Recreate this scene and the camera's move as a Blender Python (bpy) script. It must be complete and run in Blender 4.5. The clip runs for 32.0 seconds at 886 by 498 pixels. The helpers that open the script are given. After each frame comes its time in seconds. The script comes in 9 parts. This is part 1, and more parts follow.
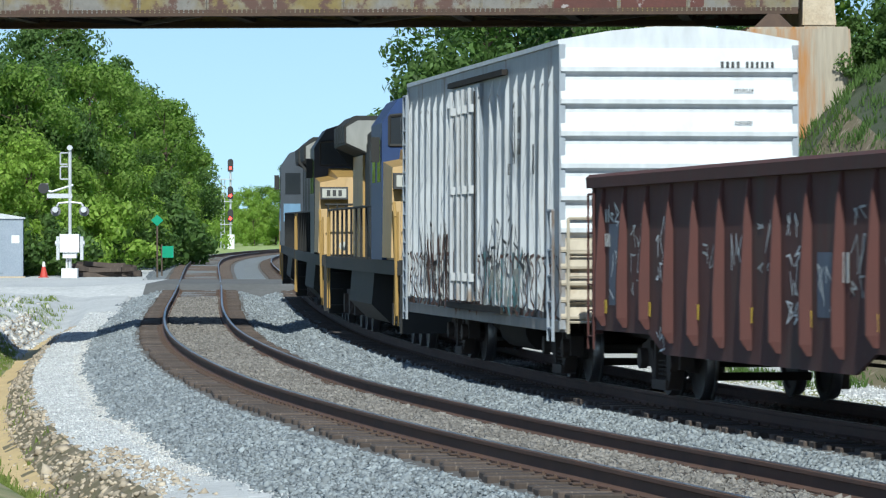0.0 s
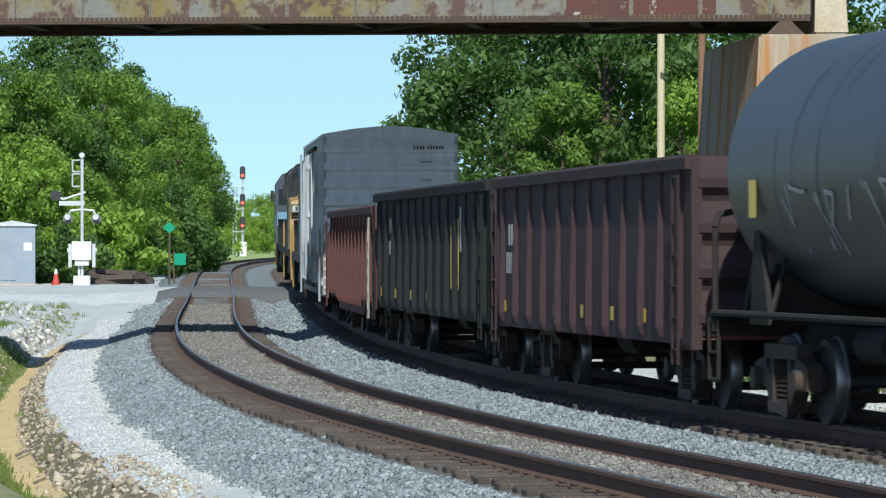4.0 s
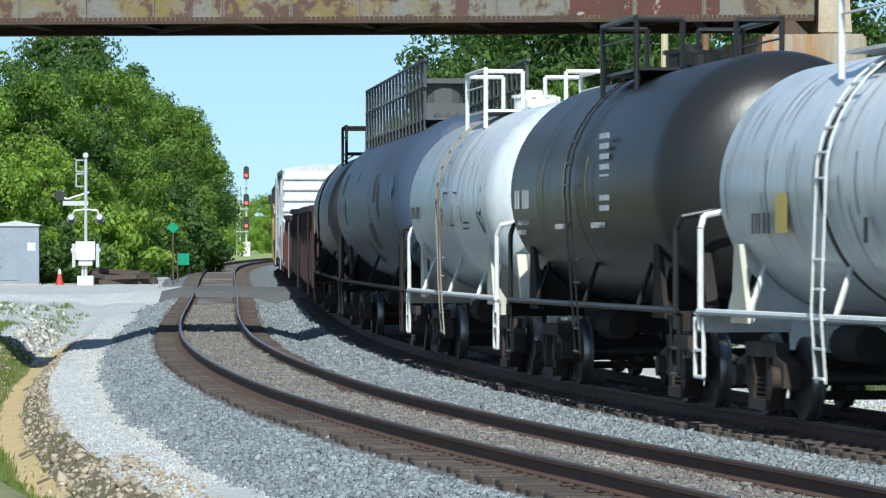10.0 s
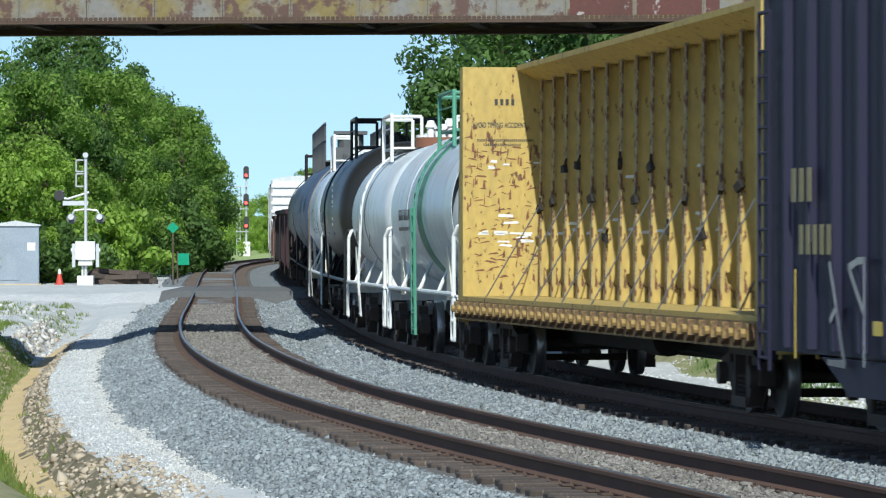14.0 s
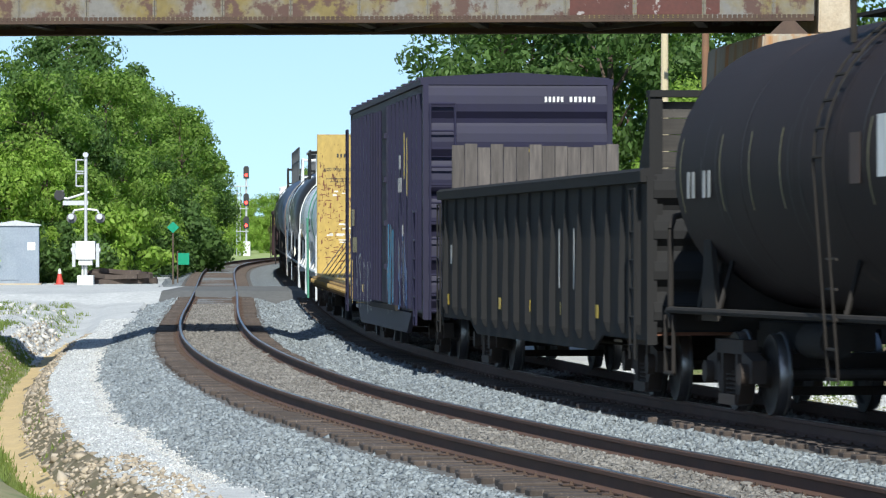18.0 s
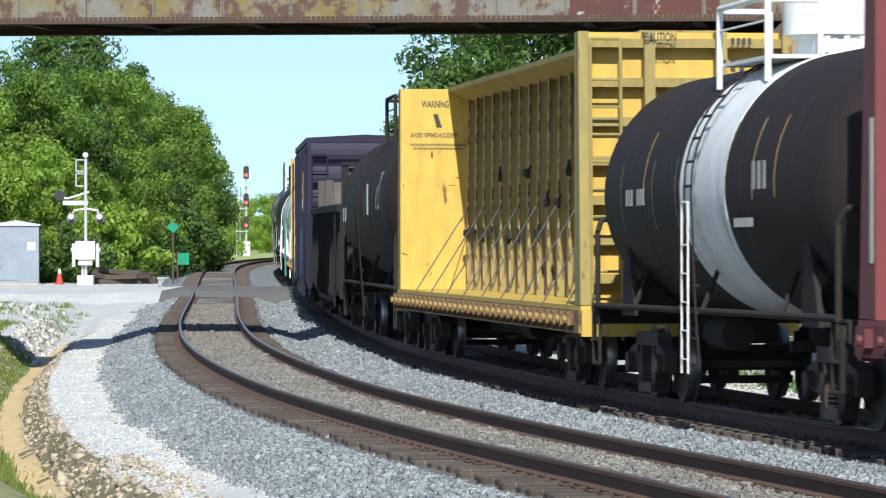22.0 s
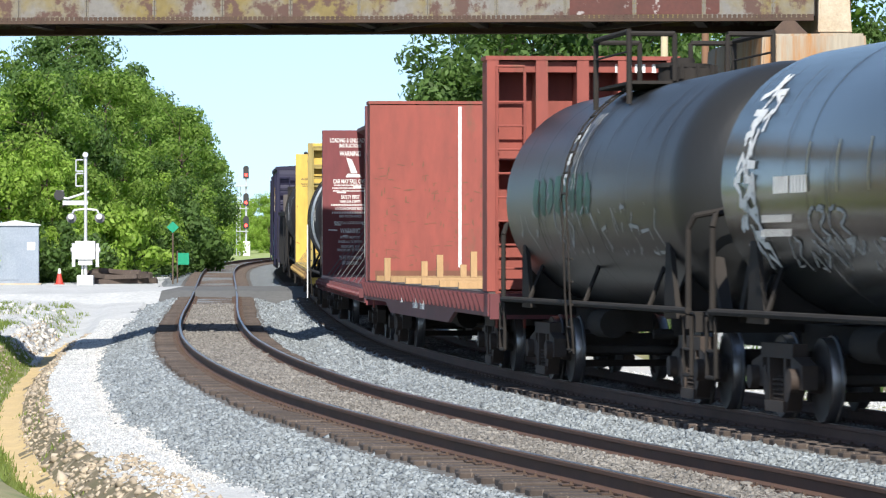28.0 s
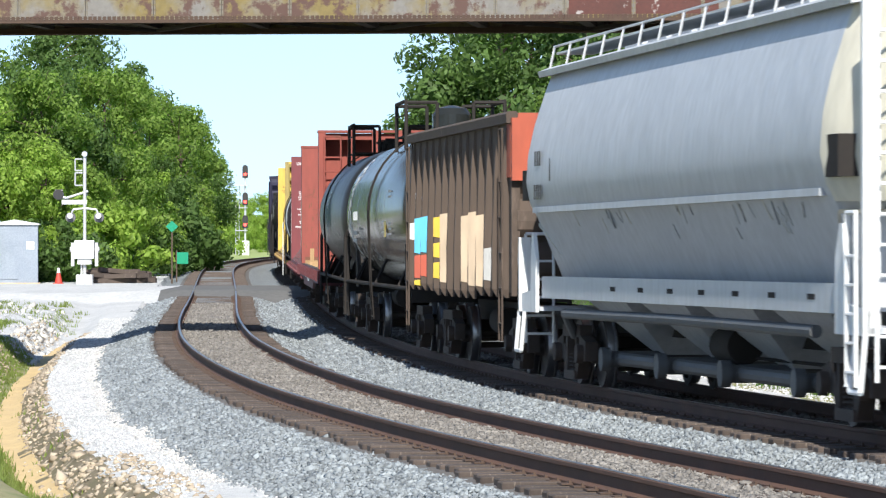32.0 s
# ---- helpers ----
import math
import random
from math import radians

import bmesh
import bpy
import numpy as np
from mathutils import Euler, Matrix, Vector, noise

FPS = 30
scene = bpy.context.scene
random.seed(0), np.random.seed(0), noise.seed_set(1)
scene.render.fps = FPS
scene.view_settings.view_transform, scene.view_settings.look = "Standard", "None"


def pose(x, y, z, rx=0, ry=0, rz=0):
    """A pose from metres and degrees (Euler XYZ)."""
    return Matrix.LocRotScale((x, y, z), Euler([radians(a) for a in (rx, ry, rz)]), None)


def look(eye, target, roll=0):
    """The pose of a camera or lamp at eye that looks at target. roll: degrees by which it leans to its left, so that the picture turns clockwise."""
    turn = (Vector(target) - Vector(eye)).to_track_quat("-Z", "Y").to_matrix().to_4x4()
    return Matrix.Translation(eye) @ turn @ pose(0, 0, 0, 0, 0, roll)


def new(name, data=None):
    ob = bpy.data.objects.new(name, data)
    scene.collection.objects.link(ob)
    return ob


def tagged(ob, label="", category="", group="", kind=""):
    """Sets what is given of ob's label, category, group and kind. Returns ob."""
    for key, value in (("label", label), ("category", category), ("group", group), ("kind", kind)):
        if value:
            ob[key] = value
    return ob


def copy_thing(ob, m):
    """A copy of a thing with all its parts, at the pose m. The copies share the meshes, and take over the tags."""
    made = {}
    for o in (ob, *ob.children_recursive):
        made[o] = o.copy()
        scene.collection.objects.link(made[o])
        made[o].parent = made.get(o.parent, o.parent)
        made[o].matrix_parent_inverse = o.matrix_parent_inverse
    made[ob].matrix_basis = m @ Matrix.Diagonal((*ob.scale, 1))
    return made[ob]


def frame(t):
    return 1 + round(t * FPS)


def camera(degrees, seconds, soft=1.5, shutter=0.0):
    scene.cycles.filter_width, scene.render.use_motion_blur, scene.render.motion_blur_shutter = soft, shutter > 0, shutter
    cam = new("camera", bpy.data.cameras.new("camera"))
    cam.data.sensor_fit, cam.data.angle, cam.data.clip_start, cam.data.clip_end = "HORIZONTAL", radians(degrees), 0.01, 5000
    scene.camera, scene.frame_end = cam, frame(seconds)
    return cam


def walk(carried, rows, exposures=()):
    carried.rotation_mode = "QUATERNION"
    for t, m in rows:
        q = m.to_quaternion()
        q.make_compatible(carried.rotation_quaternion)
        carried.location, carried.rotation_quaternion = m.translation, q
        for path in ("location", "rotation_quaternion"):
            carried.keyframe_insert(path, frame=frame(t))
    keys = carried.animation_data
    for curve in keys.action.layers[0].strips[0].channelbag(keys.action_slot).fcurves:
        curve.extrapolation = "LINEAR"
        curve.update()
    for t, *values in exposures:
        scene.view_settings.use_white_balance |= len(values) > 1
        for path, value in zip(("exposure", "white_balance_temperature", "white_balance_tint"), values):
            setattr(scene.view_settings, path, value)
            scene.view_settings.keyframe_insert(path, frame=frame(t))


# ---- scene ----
DEG = 11.067
cam = camera(DEG, 32.0, 1.2, 0.3)
EYE = (0.0, 0.0, 1.9654)
FOCAL = 8092.6


def aim(dx, dy):
    """Camera turn: the picture's content shifted by dx right and dy down."""
    yaw = math.degrees(math.atan(-dx / FOCAL))
    pitch = math.degrees(math.atan((26.13 + dy * -1.0) / FOCAL))
    return pose(*EYE, 90 - pitch, 0, -yaw)


walk(cam, [(t, aim(dx, dy)) for t, dx, dy in (
    (0.0, -28, -13), (0.5, -24, -6.5), (1.0, -19, -4.5), (1.5, -18, -0.5), (2.0, -15, 0), (2.5, -12, 0),
    (3.0, -10, 0), (3.5, -8.5, 0), (4.5, -4.5, 0), (5.5, -1, 0), (6.0, 0, 0), (7.0, 0, 0), (16.0, -0.3, -0.3),
    (20.0, 0, -0.8), (25.0, -0.8, -0.3), (28.0, -0.5, -0.8), (30.0, -1, -1), (32.0, -2, -2))],
    exposures=((0.0, 0.3, 6000, 1), (13.0, 0.3, 6000, 1), (16.0, 0.38, 6100, 3), (19.0, 0.48, 6200, 5), (25.0, 0.63, 6400, 8), (28.0, 0.74, 6450, 9), (32.0, 0.8, 6450, 9)))

# light: sun straight behind the viewer, so that it only grazes the train's near side
SUN_EL, SUN_AZ = radians(40.3), radians(0.5)
world = bpy.data.worlds.new("sky")
scene.world = world
world.use_nodes = True
wn = world.node_tree.nodes
sky = wn.new("ShaderNodeTexSky")
sky.sky_type, sky.sun_disc, sky.sun_elevation = "NISHITA", False, SUN_EL
sky.sun_rotation = math.pi - SUN_AZ
sky.air_density, sky.dust_density, sky.ozone_density = 1.0, 0.3, 1.0
tcw, lift = wn.new("ShaderNodeTexCoord"), wn.new("ShaderNodeVectorMath")
lift.operation, lift.inputs[1].default_value = "ADD", (0, 0, 0.13)
world.node_tree.links.new(tcw.outputs["Generated"], lift.inputs[0])
world.node_tree.links.new(lift.outputs["Vector"], sky.inputs["Vector"])
world.node_tree.links.new(sky.outputs["Color"], wn["Background"].inputs["Color"])
wn["Background"].inputs["Strength"].default_value = 0.115
sun = new("sun", bpy.data.lights.new("sun", "SUN"))
sun.data.energy, sun.data.angle, sun.data.color = 4.7, radians(0.55), (1.0, 0.955, 0.88)
LIGHT = Vector((-math.sin(SUN_AZ) * math.cos(SUN_EL), math.cos(SUN_AZ) * math.cos(SUN_EL), -math.sin(SUN_EL)))
sun.matrix_world = look((0, 0, 60), Vector((0, 0, 60)) + LIGHT)


# ---- materials ----
def material(name, base, rough=0.7, metal=0.0, second=None, amount=0.5, scale=2.0, detail=6.0, bump=0.0, bump_scale=40.0,
             third=None, third_at=0.62, third_scale=9.0, sharp=0.12, stretch=(1, 1, 1), island=0.0, spec=0.4, random_tint=0.0,
             coat=0.0):
    """A procedural surface: two colours mixed by noise, worn patches of a third, fine relief."""
    m = bpy.data.materials.new(name)
    m.use_nodes = True
    nt = m.node_tree
    n, ln = nt.nodes, nt.links
    b = n["Principled BSDF"]
    b.inputs["Roughness"].default_value, b.inputs["Metallic"].default_value = rough, metal
    b.inputs["Specular IOR Level"].default_value = spec
    b.inputs["Coat Weight"].default_value = coat
    tc = n.new("ShaderNodeTexCoord")
    mp = n.new("ShaderNodeMapping")
    mp.inputs["Scale"].default_value = stretch
    ln.new(tc.outputs["Object"], mp.inputs["Vector"])

    def noise_at(s, d=detail, r=0.6):
        t = n.new("ShaderNodeTexNoise")
        t.inputs["Scale"].default_value, t.inputs["Detail"].default_value, t.inputs["Roughness"].default_value = s, d, r
        ln.new(mp.outputs["Vector"], t.inputs["Vector"])
        return t

    def ramp(src, lo, hi):
        r = n.new("ShaderNodeMapRange")
        r.inputs["From Min"].default_value, r.inputs["From Max"].default_value = lo, hi
        ln.new(src, r.inputs["Value"])
        return r.outputs["Result"]

    def mix(fac, a, c):
        x = n.new("ShaderNodeMix")
        x.data_type = "RGBA"
        if isinstance(fac, float):
            x.inputs["Factor"].default_value = fac
        else:
            ln.new(fac, x.inputs["Factor"])
        for k, v in (("A", a), ("B", c)):
            if isinstance(v, tuple):
                x.inputs[[i for i, s in enumerate(x.inputs) if s.name == k and s.type == "RGBA"][0]].default_value = (*v, 1)
            else:
                ln.new(v, x.inputs[[i for i, s in enumerate(x.inputs) if s.name == k and s.type == "RGBA"][0]])
        return [o for o in x.outputs if o.type == "RGBA"][0]

    second = second or tuple(c * 0.72 for c in base)
    big = noise_at(scale)
    col = mix(ramp(big.outputs["Fac"], 0.5 - amount / 2, 0.5 + amount / 2), base, second)
    fine = noise_at(scale * 14, 3)
    col = mix(ramp(fine.outputs["Fac"], 0.3, 0.75), col, mix(0.25, col, (0.02, 0.02, 0.02)))
    if third:
        t3 = noise_at(third_scale, 8, 0.65)
        col = mix(ramp(t3.outputs["Fac"], third_at, third_at + sharp), col, third)
    if random_tint or island:
        if island:
            g = n.new("ShaderNodeNewGeometry").outputs["Random Per Island"]
        else:
            g = n.new("ShaderNodeObjectInfo").outputs["Random"]
        hs = n.new("ShaderNodeHueSaturation")
        k = random_tint or island
        ln.new(ramp(g, 0.0, 1.0), hs.inputs["Value"])
        hs.inputs["Value"].links[0].from_node.inputs["To Min"].default_value = 1 - k
        hs.inputs["Value"].links[0].from_node.inputs["To Max"].default_value = 1 + k
        ln.new(col, hs.inputs["Color"])
        col = hs.outputs["Color"]
    ln.new(col, b.inputs["Base Color"])
    if bump:
        bt = noise_at(bump_scale, 4)
        bp = n.new("ShaderNodeBump")
        bp.inputs["Strength"].default_value, bp.inputs["Distance"].default_value = 0.7, bump
        ln.new(bt.outputs["Fac"], bp.inputs["Height"])
        ln.new(bp.outputs["Normal"], b.inputs["Normal"])
    return m


def glow(name, color, strength):
    m = bpy.data.materials.new(name)
    m.use_nodes = True
    b = m.node_tree.nodes["Principled BSDF"]
    b.inputs["Base Color"].default_value = (*color, 1)
    b.inputs["Emission Color"].default_value = (*color, 1)
    b.inputs["Emission Strength"].default_value = strength
    return m


M = dict(
    ballast=material("ballast_gravel", (0.22, 0.235, 0.245), 0.9, second=(0.13, 0.145, 0.155), scale=0.7, bump=0.03, bump_scale=22, third=(0.4, 0.41, 0.41), third_scale=16, third_at=0.56),
    stone=material("ballast_stone", (0.285, 0.31, 0.32), 0.85, second=(0.175, 0.195, 0.21), scale=1.2, island=0.35, bump=0.006),
    path=material("crushed_limestone", (0.56, 0.56, 0.555), 0.95, second=(0.4, 0.405, 0.405), scale=0.45, bump=0.02, bump_scale=30, third=(0.62, 0.61, 0.6), third_scale=2, third_at=0.6),
    clay=material("orange_clay", (0.62, 0.46, 0.23), 0.95, second=(0.5, 0.37, 0.2), scale=0.8, bump=0.02, bump_scale=12, third=(0.56, 0.49, 0.36), third_scale=2.5),
    rubble=material("pale_rubble", (0.46, 0.4, 0.32), 0.9, second=(0.3, 0.23, 0.15), scale=0.9, island=0.3, bump=0.01),
    soil=material("verge_soil", (0.32, 0.27, 0.17), 0.95, second=(0.2, 0.22, 0.08), scale=0.25, bump=0.03, bump_scale=8, third=(0.13, 0.17, 0.05), third_scale=0.6, third_at=0.5),
    grass=material("grass_blades", (0.16, 0.24, 0.05), 0.7, second=(0.24, 0.27, 0.09), scale=0.5, island=0.3),
    asphalt=material("asphalt", (0.15, 0.148, 0.145), 0.95, second=(0.11, 0.11, 0.108), scale=0.4, spec=0.2),
    fouled=material("oil_stained_ballast", (0.14, 0.13, 0.12), 0.95, second=(0.09, 0.08, 0.073), scale=1.2, bump=0.02, bump_scale=22),
    dirt=material("ditch_edge_dirt", (0.2, 0.155, 0.105), 0.95, second=(0.13, 0.12, 0.06), scale=0.9, bump=0.03, bump_scale=10, third=(0.36, 0.3, 0.22), third_scale=2.2, third_at=0.55),
    verge=material("verge_grass", (0.27, 0.36, 0.1), 0.95, second=(0.33, 0.36, 0.15), scale=0.2, bump=0.03, bump_scale=6),
    # the bank's shade is put into this dark earth colour
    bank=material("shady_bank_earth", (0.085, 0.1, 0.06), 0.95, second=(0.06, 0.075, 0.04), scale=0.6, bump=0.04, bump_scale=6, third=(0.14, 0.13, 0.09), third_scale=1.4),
    rail=material("rail_steel_rust", (0.125, 0.066, 0.045), 0.8, 0.0, second=(0.075, 0.045, 0.034), scale=1.5, spec=0.3),
    railtop=material("rail_running_surface", (0.32, 0.31, 0.31), 0.32, 0.9, second=(0.2, 0.18, 0.18), scale=0.5),
    tie=material("creosoted_timber", (0.1, 0.075, 0.06), 0.9, second=(0.058, 0.045, 0.039), scale=2.2, bump=0.01, bump_scale=14, stretch=(1, 6, 1), random_tint=0.28, third=(0.24, 0.19, 0.15), third_scale=5),
    plate=material("rusty_plate", (0.105, 0.066, 0.046), 0.85, 0.1, second=(0.07, 0.045, 0.034), scale=4),
    concrete=material("aged_concrete", (0.42, 0.37, 0.29), 0.92, second=(0.3, 0.25, 0.19), scale=0.9, bump=0.02, bump_scale=9, third=(0.34, 0.16, 0.055), third_at=0.5, third_scale=1.1, sharp=0.1, stretch=(1, 1, 0.07)),
    capstone=material("weathered_cap_concrete", (0.55, 0.47, 0.36), 0.92, second=(0.42, 0.31, 0.2), scale=1.1, bump=0.02, bump_scale=9),
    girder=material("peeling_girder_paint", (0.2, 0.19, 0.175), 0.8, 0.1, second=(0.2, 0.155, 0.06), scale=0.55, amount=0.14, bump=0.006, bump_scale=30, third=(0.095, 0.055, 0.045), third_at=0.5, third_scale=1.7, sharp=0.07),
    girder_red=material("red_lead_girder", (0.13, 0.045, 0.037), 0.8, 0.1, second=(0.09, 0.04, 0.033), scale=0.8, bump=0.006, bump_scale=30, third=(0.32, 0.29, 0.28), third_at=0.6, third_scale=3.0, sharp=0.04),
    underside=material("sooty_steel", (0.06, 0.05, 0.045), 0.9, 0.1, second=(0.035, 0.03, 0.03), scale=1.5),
    bark=material("bark", (0.14, 0.1, 0.07), 0.95, second=(0.08, 0.06, 0.045), scale=3, bump=0.02, stretch=(4, 4, 1)),
    leaf=material("leaf_green", (0.225, 0.325, 0.06), 0.6, second=(0.14, 0.235, 0.045), scale=0.35, island=0.4, spec=0.3),
    leaf_dark=material("leaf_deep_green", (0.13, 0.215, 0.055), 0.6, second=(0.08, 0.15, 0.04), scale=0.35, island=0.4, spec=0.3),
    leaf_light=material("leaf_yellow_green", (0.33, 0.46, 0.08), 0.6, second=(0.23, 0.36, 0.06), scale=0.35, island=0.35, spec=0.3),
    aluminium=material("aluminium_paint", (0.62, 0.63, 0.64), 0.45, 0.3, second=(0.5, 0.51, 0.52), scale=1.5),
    white=material("white_paint", (0.78, 0.78, 0.77), 0.5, second=(0.68, 0.68, 0.66), scale=1.2, third=(0.45, 0.41, 0.35), third_at=0.66, third_scale=2.2, stretch=(1, 1, 0.4)),
    black=material("black_paint", (0.022, 0.022, 0.024), 0.42, second=(0.04, 0.037, 0.035), scale=0.8, third=(0.09, 0.07, 0.055), third_at=0.66, third_scale=1.8),
    # also lends its near-black to the shade painted beside the reefer door
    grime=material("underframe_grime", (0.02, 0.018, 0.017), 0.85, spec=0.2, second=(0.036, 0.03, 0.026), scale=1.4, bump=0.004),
    truckmetal=material("cast_truck_steel", (0.036, 0.029, 0.025), 0.8, 0.0, second=(0.06, 0.04, 0.03), scale=2.2, bump=0.004),
    wheel=material("wheel_steel", (0.06, 0.05, 0.045), 0.6, 0.3, second=(0.04, 0.034, 0.031), scale=3),
    tread=material("polished_tread", (0.34, 0.34, 0.35), 0.35, 0.9, second=(0.24, 0.23, 0.23), scale=3),
    glass=material("dark_glass", (0.02, 0.025, 0.03), 0.08, second=(0.03, 0.035, 0.04), scale=1, spec=0.8),
)
for k, c in (("leaf", (0.17, 0.34, 0.03)), ("leaf_dark", (0.1, 0.2, 0.025)), ("leaf_light", (0.29, 0.48, 0.05)), ("grass", (0.3, 0.4, 0.06))):
    nt = M[k].node_tree
    tl, mx, outp = nt.nodes.new("ShaderNodeBsdfTranslucent"), nt.nodes.new("ShaderNodeMixShader"), nt.nodes["Material Output"]
    tl.inputs["Color"].default_value, mx.inputs["Fac"].default_value = (*c, 1), 0.5
    nt.links.new(nt.nodes["Principled BSDF"].outputs["BSDF"], mx.inputs[1])
    nt.links.new(tl.outputs["BSDF"], mx.inputs[2])
    nt.links.new(mx.outputs["Shader"], outp.inputs["Surface"])
M.update(
    gauge_stone=material("dusty_stone", (0.23, 0.215, 0.195), 0.9, second=(0.15, 0.135, 0.12), scale=1.0, island=0.35),
    path_stone=material("limestone_chip", (0.58, 0.58, 0.575), 0.9, second=(0.4, 0.405, 0.405), scale=0.8, island=0.3),
    pale_rock=material("pale_limestone_rock", (0.62, 0.6, 0.57), 0.9, second=(0.45, 0.43, 0.4), scale=0.9, island=0.25, bump=0.01),
    # tree shade on the cabinet is put into this bluish grey
    cabinet=material("pale_cabinet_paint", (0.3, 0.34, 0.4), 0.5, second=(0.24, 0.28, 0.34), scale=1.2),
    flasher_grey=material("weathered_grey_housing", (0.16, 0.165, 0.17), 0.6, second=(0.1, 0.1, 0.105), scale=2),
    cone=material("red_cone_plastic", (0.55, 0.06, 0.04), 0.5, second=(0.45, 0.05, 0.035), scale=2),
    sign_green=material("sign_green", (0.01, 0.3, 0.16), 0.4, second=(0.01, 0.25, 0.13), scale=2),
    pole=material("pale_timber", (0.62, 0.52, 0.33), 0.85, second=(0.5, 0.42, 0.28), scale=2, stretch=(4, 4, 0.5)),
    rust_pole=material("rusty_pole", (0.26, 0.13, 0.07), 0.85, second=(0.17, 0.1, 0.06), scale=2),
    red_lamp=glow("red_signal_lamp", (1.0, 0.03, 0.02), 6.0),
)


# ---- mesh helpers ----
def box(bm, x0, x1, y0, y1, z0, z1):
    v = [bm.verts.new((x, y, z)) for x in (x0, x1) for y in (y0, y1) for z in (z0, z1)]
    for f in ((0, 1, 3, 2), (4, 6, 7, 5), (0, 4, 5, 1), (2, 3, 7, 6), (0, 2, 6, 4), (1, 5, 7, 3)):
        bm.faces.new([v[i] for i in f])


def hexa(bm, lower, upper):
    """A block between two quads (four points each, same order)."""
    a = [bm.verts.new(p) for p in lower]
    c = [bm.verts.new(p) for p in upper]
    bm.faces.new(a[::-1])
    bm.faces.new(c)
    for i in range(4):
        j = (i + 1) % 4
        bm.faces.new((a[i], a[j], c[j], c[i]))


def rod(bm, p, q, r, seg=8, r2=None):
    p, q = Vector(p), Vector(q)
    d = (q - p).normalized()
    u = d.orthogonal().normalized()
    w = d.cross(u)
    r2 = r if r2 is None else r2
    ring = []
    for c, rr in ((p, r), (q, r2)):
        ring.append([bm.verts.new(c + (u * math.cos(6.28319 * i / seg) + w * math.sin(6.28319 * i / seg)) * rr) for i in range(seg)])
    for i in range(seg):
        j = (i + 1) % seg
        bm.faces.new((ring[0][i], ring[0][j], ring[1][j], ring[1][i]))
    bm.faces.new(ring[0][::-1])
    bm.faces.new(ring[1])


def tube(bm, pts, r, seg=6):
    for p, q in zip(pts[:-1], pts[1:]):
        rod(bm, p, q, r, seg)


def prism(bm, outline, x0, x1):
    """Outline of (y, z) points, run from x0 to x1."""
    a = [bm.verts.new((x0, y, z)) for y, z in outline]
    c = [bm.verts.new((x1, y, z)) for y, z in outline]
    k = len(outline)
    for i in range(k):
        j = (i + 1) % k
        bm.faces.new((a[i], a[j], c[j], c[i]))
    bm.faces.new(a[::-1])
    bm.faces.new(c)


def lathe_x(bm, profile, seg=32, yc=0.0, zc=0.0, cap=True):
    """Rings of (x, r) turned about an axis along x."""
    rings = []
    for x, r in profile:
        rings.append([bm.verts.new((x, yc + r * math.sin(6.28319 * i / seg), zc + r * math.cos(6.28319 * i / seg))) for i in range(seg)])
    for a, c in zip(rings[:-1], rings[1:]):
        for i in range(seg):
            j = (i + 1) % seg
            bm.faces.new((a[i], a[j], c[j], c[i]))
    if cap:
        bm.faces.new(rings[0][::-1])
        bm.faces.new(rings[-1])


def part(name, bm, mat, parent=None, label="", smooth=False, at=None):
    me = bpy.data.meshes.new(name)
    bmesh.ops.recalc_face_normals(bm, faces=bm.faces)
    bm.to_mesh(me)
    bm.free()
    me.materials.append(mat)
    if smooth:
        me.shade_smooth()
        me.set_sharp_from_angle(angle=radians(38))
    ob = new(name, me)
    if parent:
        ob.parent = parent
    if at is not None:
        ob.matrix_basis = at
    if label:
        tagged(ob, label)
    return ob


def again(ob, m, name=None):
    """One more object on the same mesh."""
    o = new(name or ob.name.split(".")[0], ob.data)
    o.parent, o.matrix_basis = ob.parent, m
    if "label" in ob:
        o["label"] = ob["label"]
    return o


def raw(name, verts, faces, mat, parent=None):
    me = bpy.data.meshes.new(name)
    me.from_pydata(verts, [], faces)
    me.materials.append(mat)
    ob = new(name, me)
    if parent:
        ob.parent = parent
    return ob


# ---- the line of the track ----
S_MIN, S_MAX = -480.0, 620.0
LINE_S = np.arange(S_MIN, S_MAX + 0.5, 1.0)
CURV = np.interp(LINE_S, (-62, -60, 0, 12, 25, 40, 60, 90, 130, 180, 240, 300, 380),
                 (0, -0.0039, -0.00394, -0.00344, -0.0029, -0.00223, -0.00158, -0.00076, 0.00012, -0.00003, -0.00084, -0.0012, -0.0016))
HEAD = np.concatenate([[0], np.cumsum((CURV[1:] + CURV[:-1]) / 2)])
HEAD += 1.8263 - np.interp(0, LINE_S, HEAD)
MIDH = (HEAD[1:] + HEAD[:-1]) / 2
LINE_X = np.concatenate([[0], np.cumsum(np.cos(MIDH))])
LINE_Y = np.concatenate([[0], np.cumsum(np.sin(MIDH))])
LINE_X += 6.4693 - np.interp(0, LINE_S, LINE_X)
LINE_Y += 18.5965 - np.interp(0, LINE_S, LINE_Y)
GAUGE = 0.7525


def far(s):
    """Offset of the second track, right of the first; the two draw closer beyond the curve."""
    return float(np.interp(s, (42, 63, 90, 130), (-4.495, -4.33, -4.25, -4.15)))


def near(s):
    return 0.0


def level(s):
    return np.interp(s, (-40, 20, 45, 80, 120, 170, 230, 330, 620), (0, 0, -0.135, -0.218, -0.187, 0.03, 0.219, 0.323, 0.6))


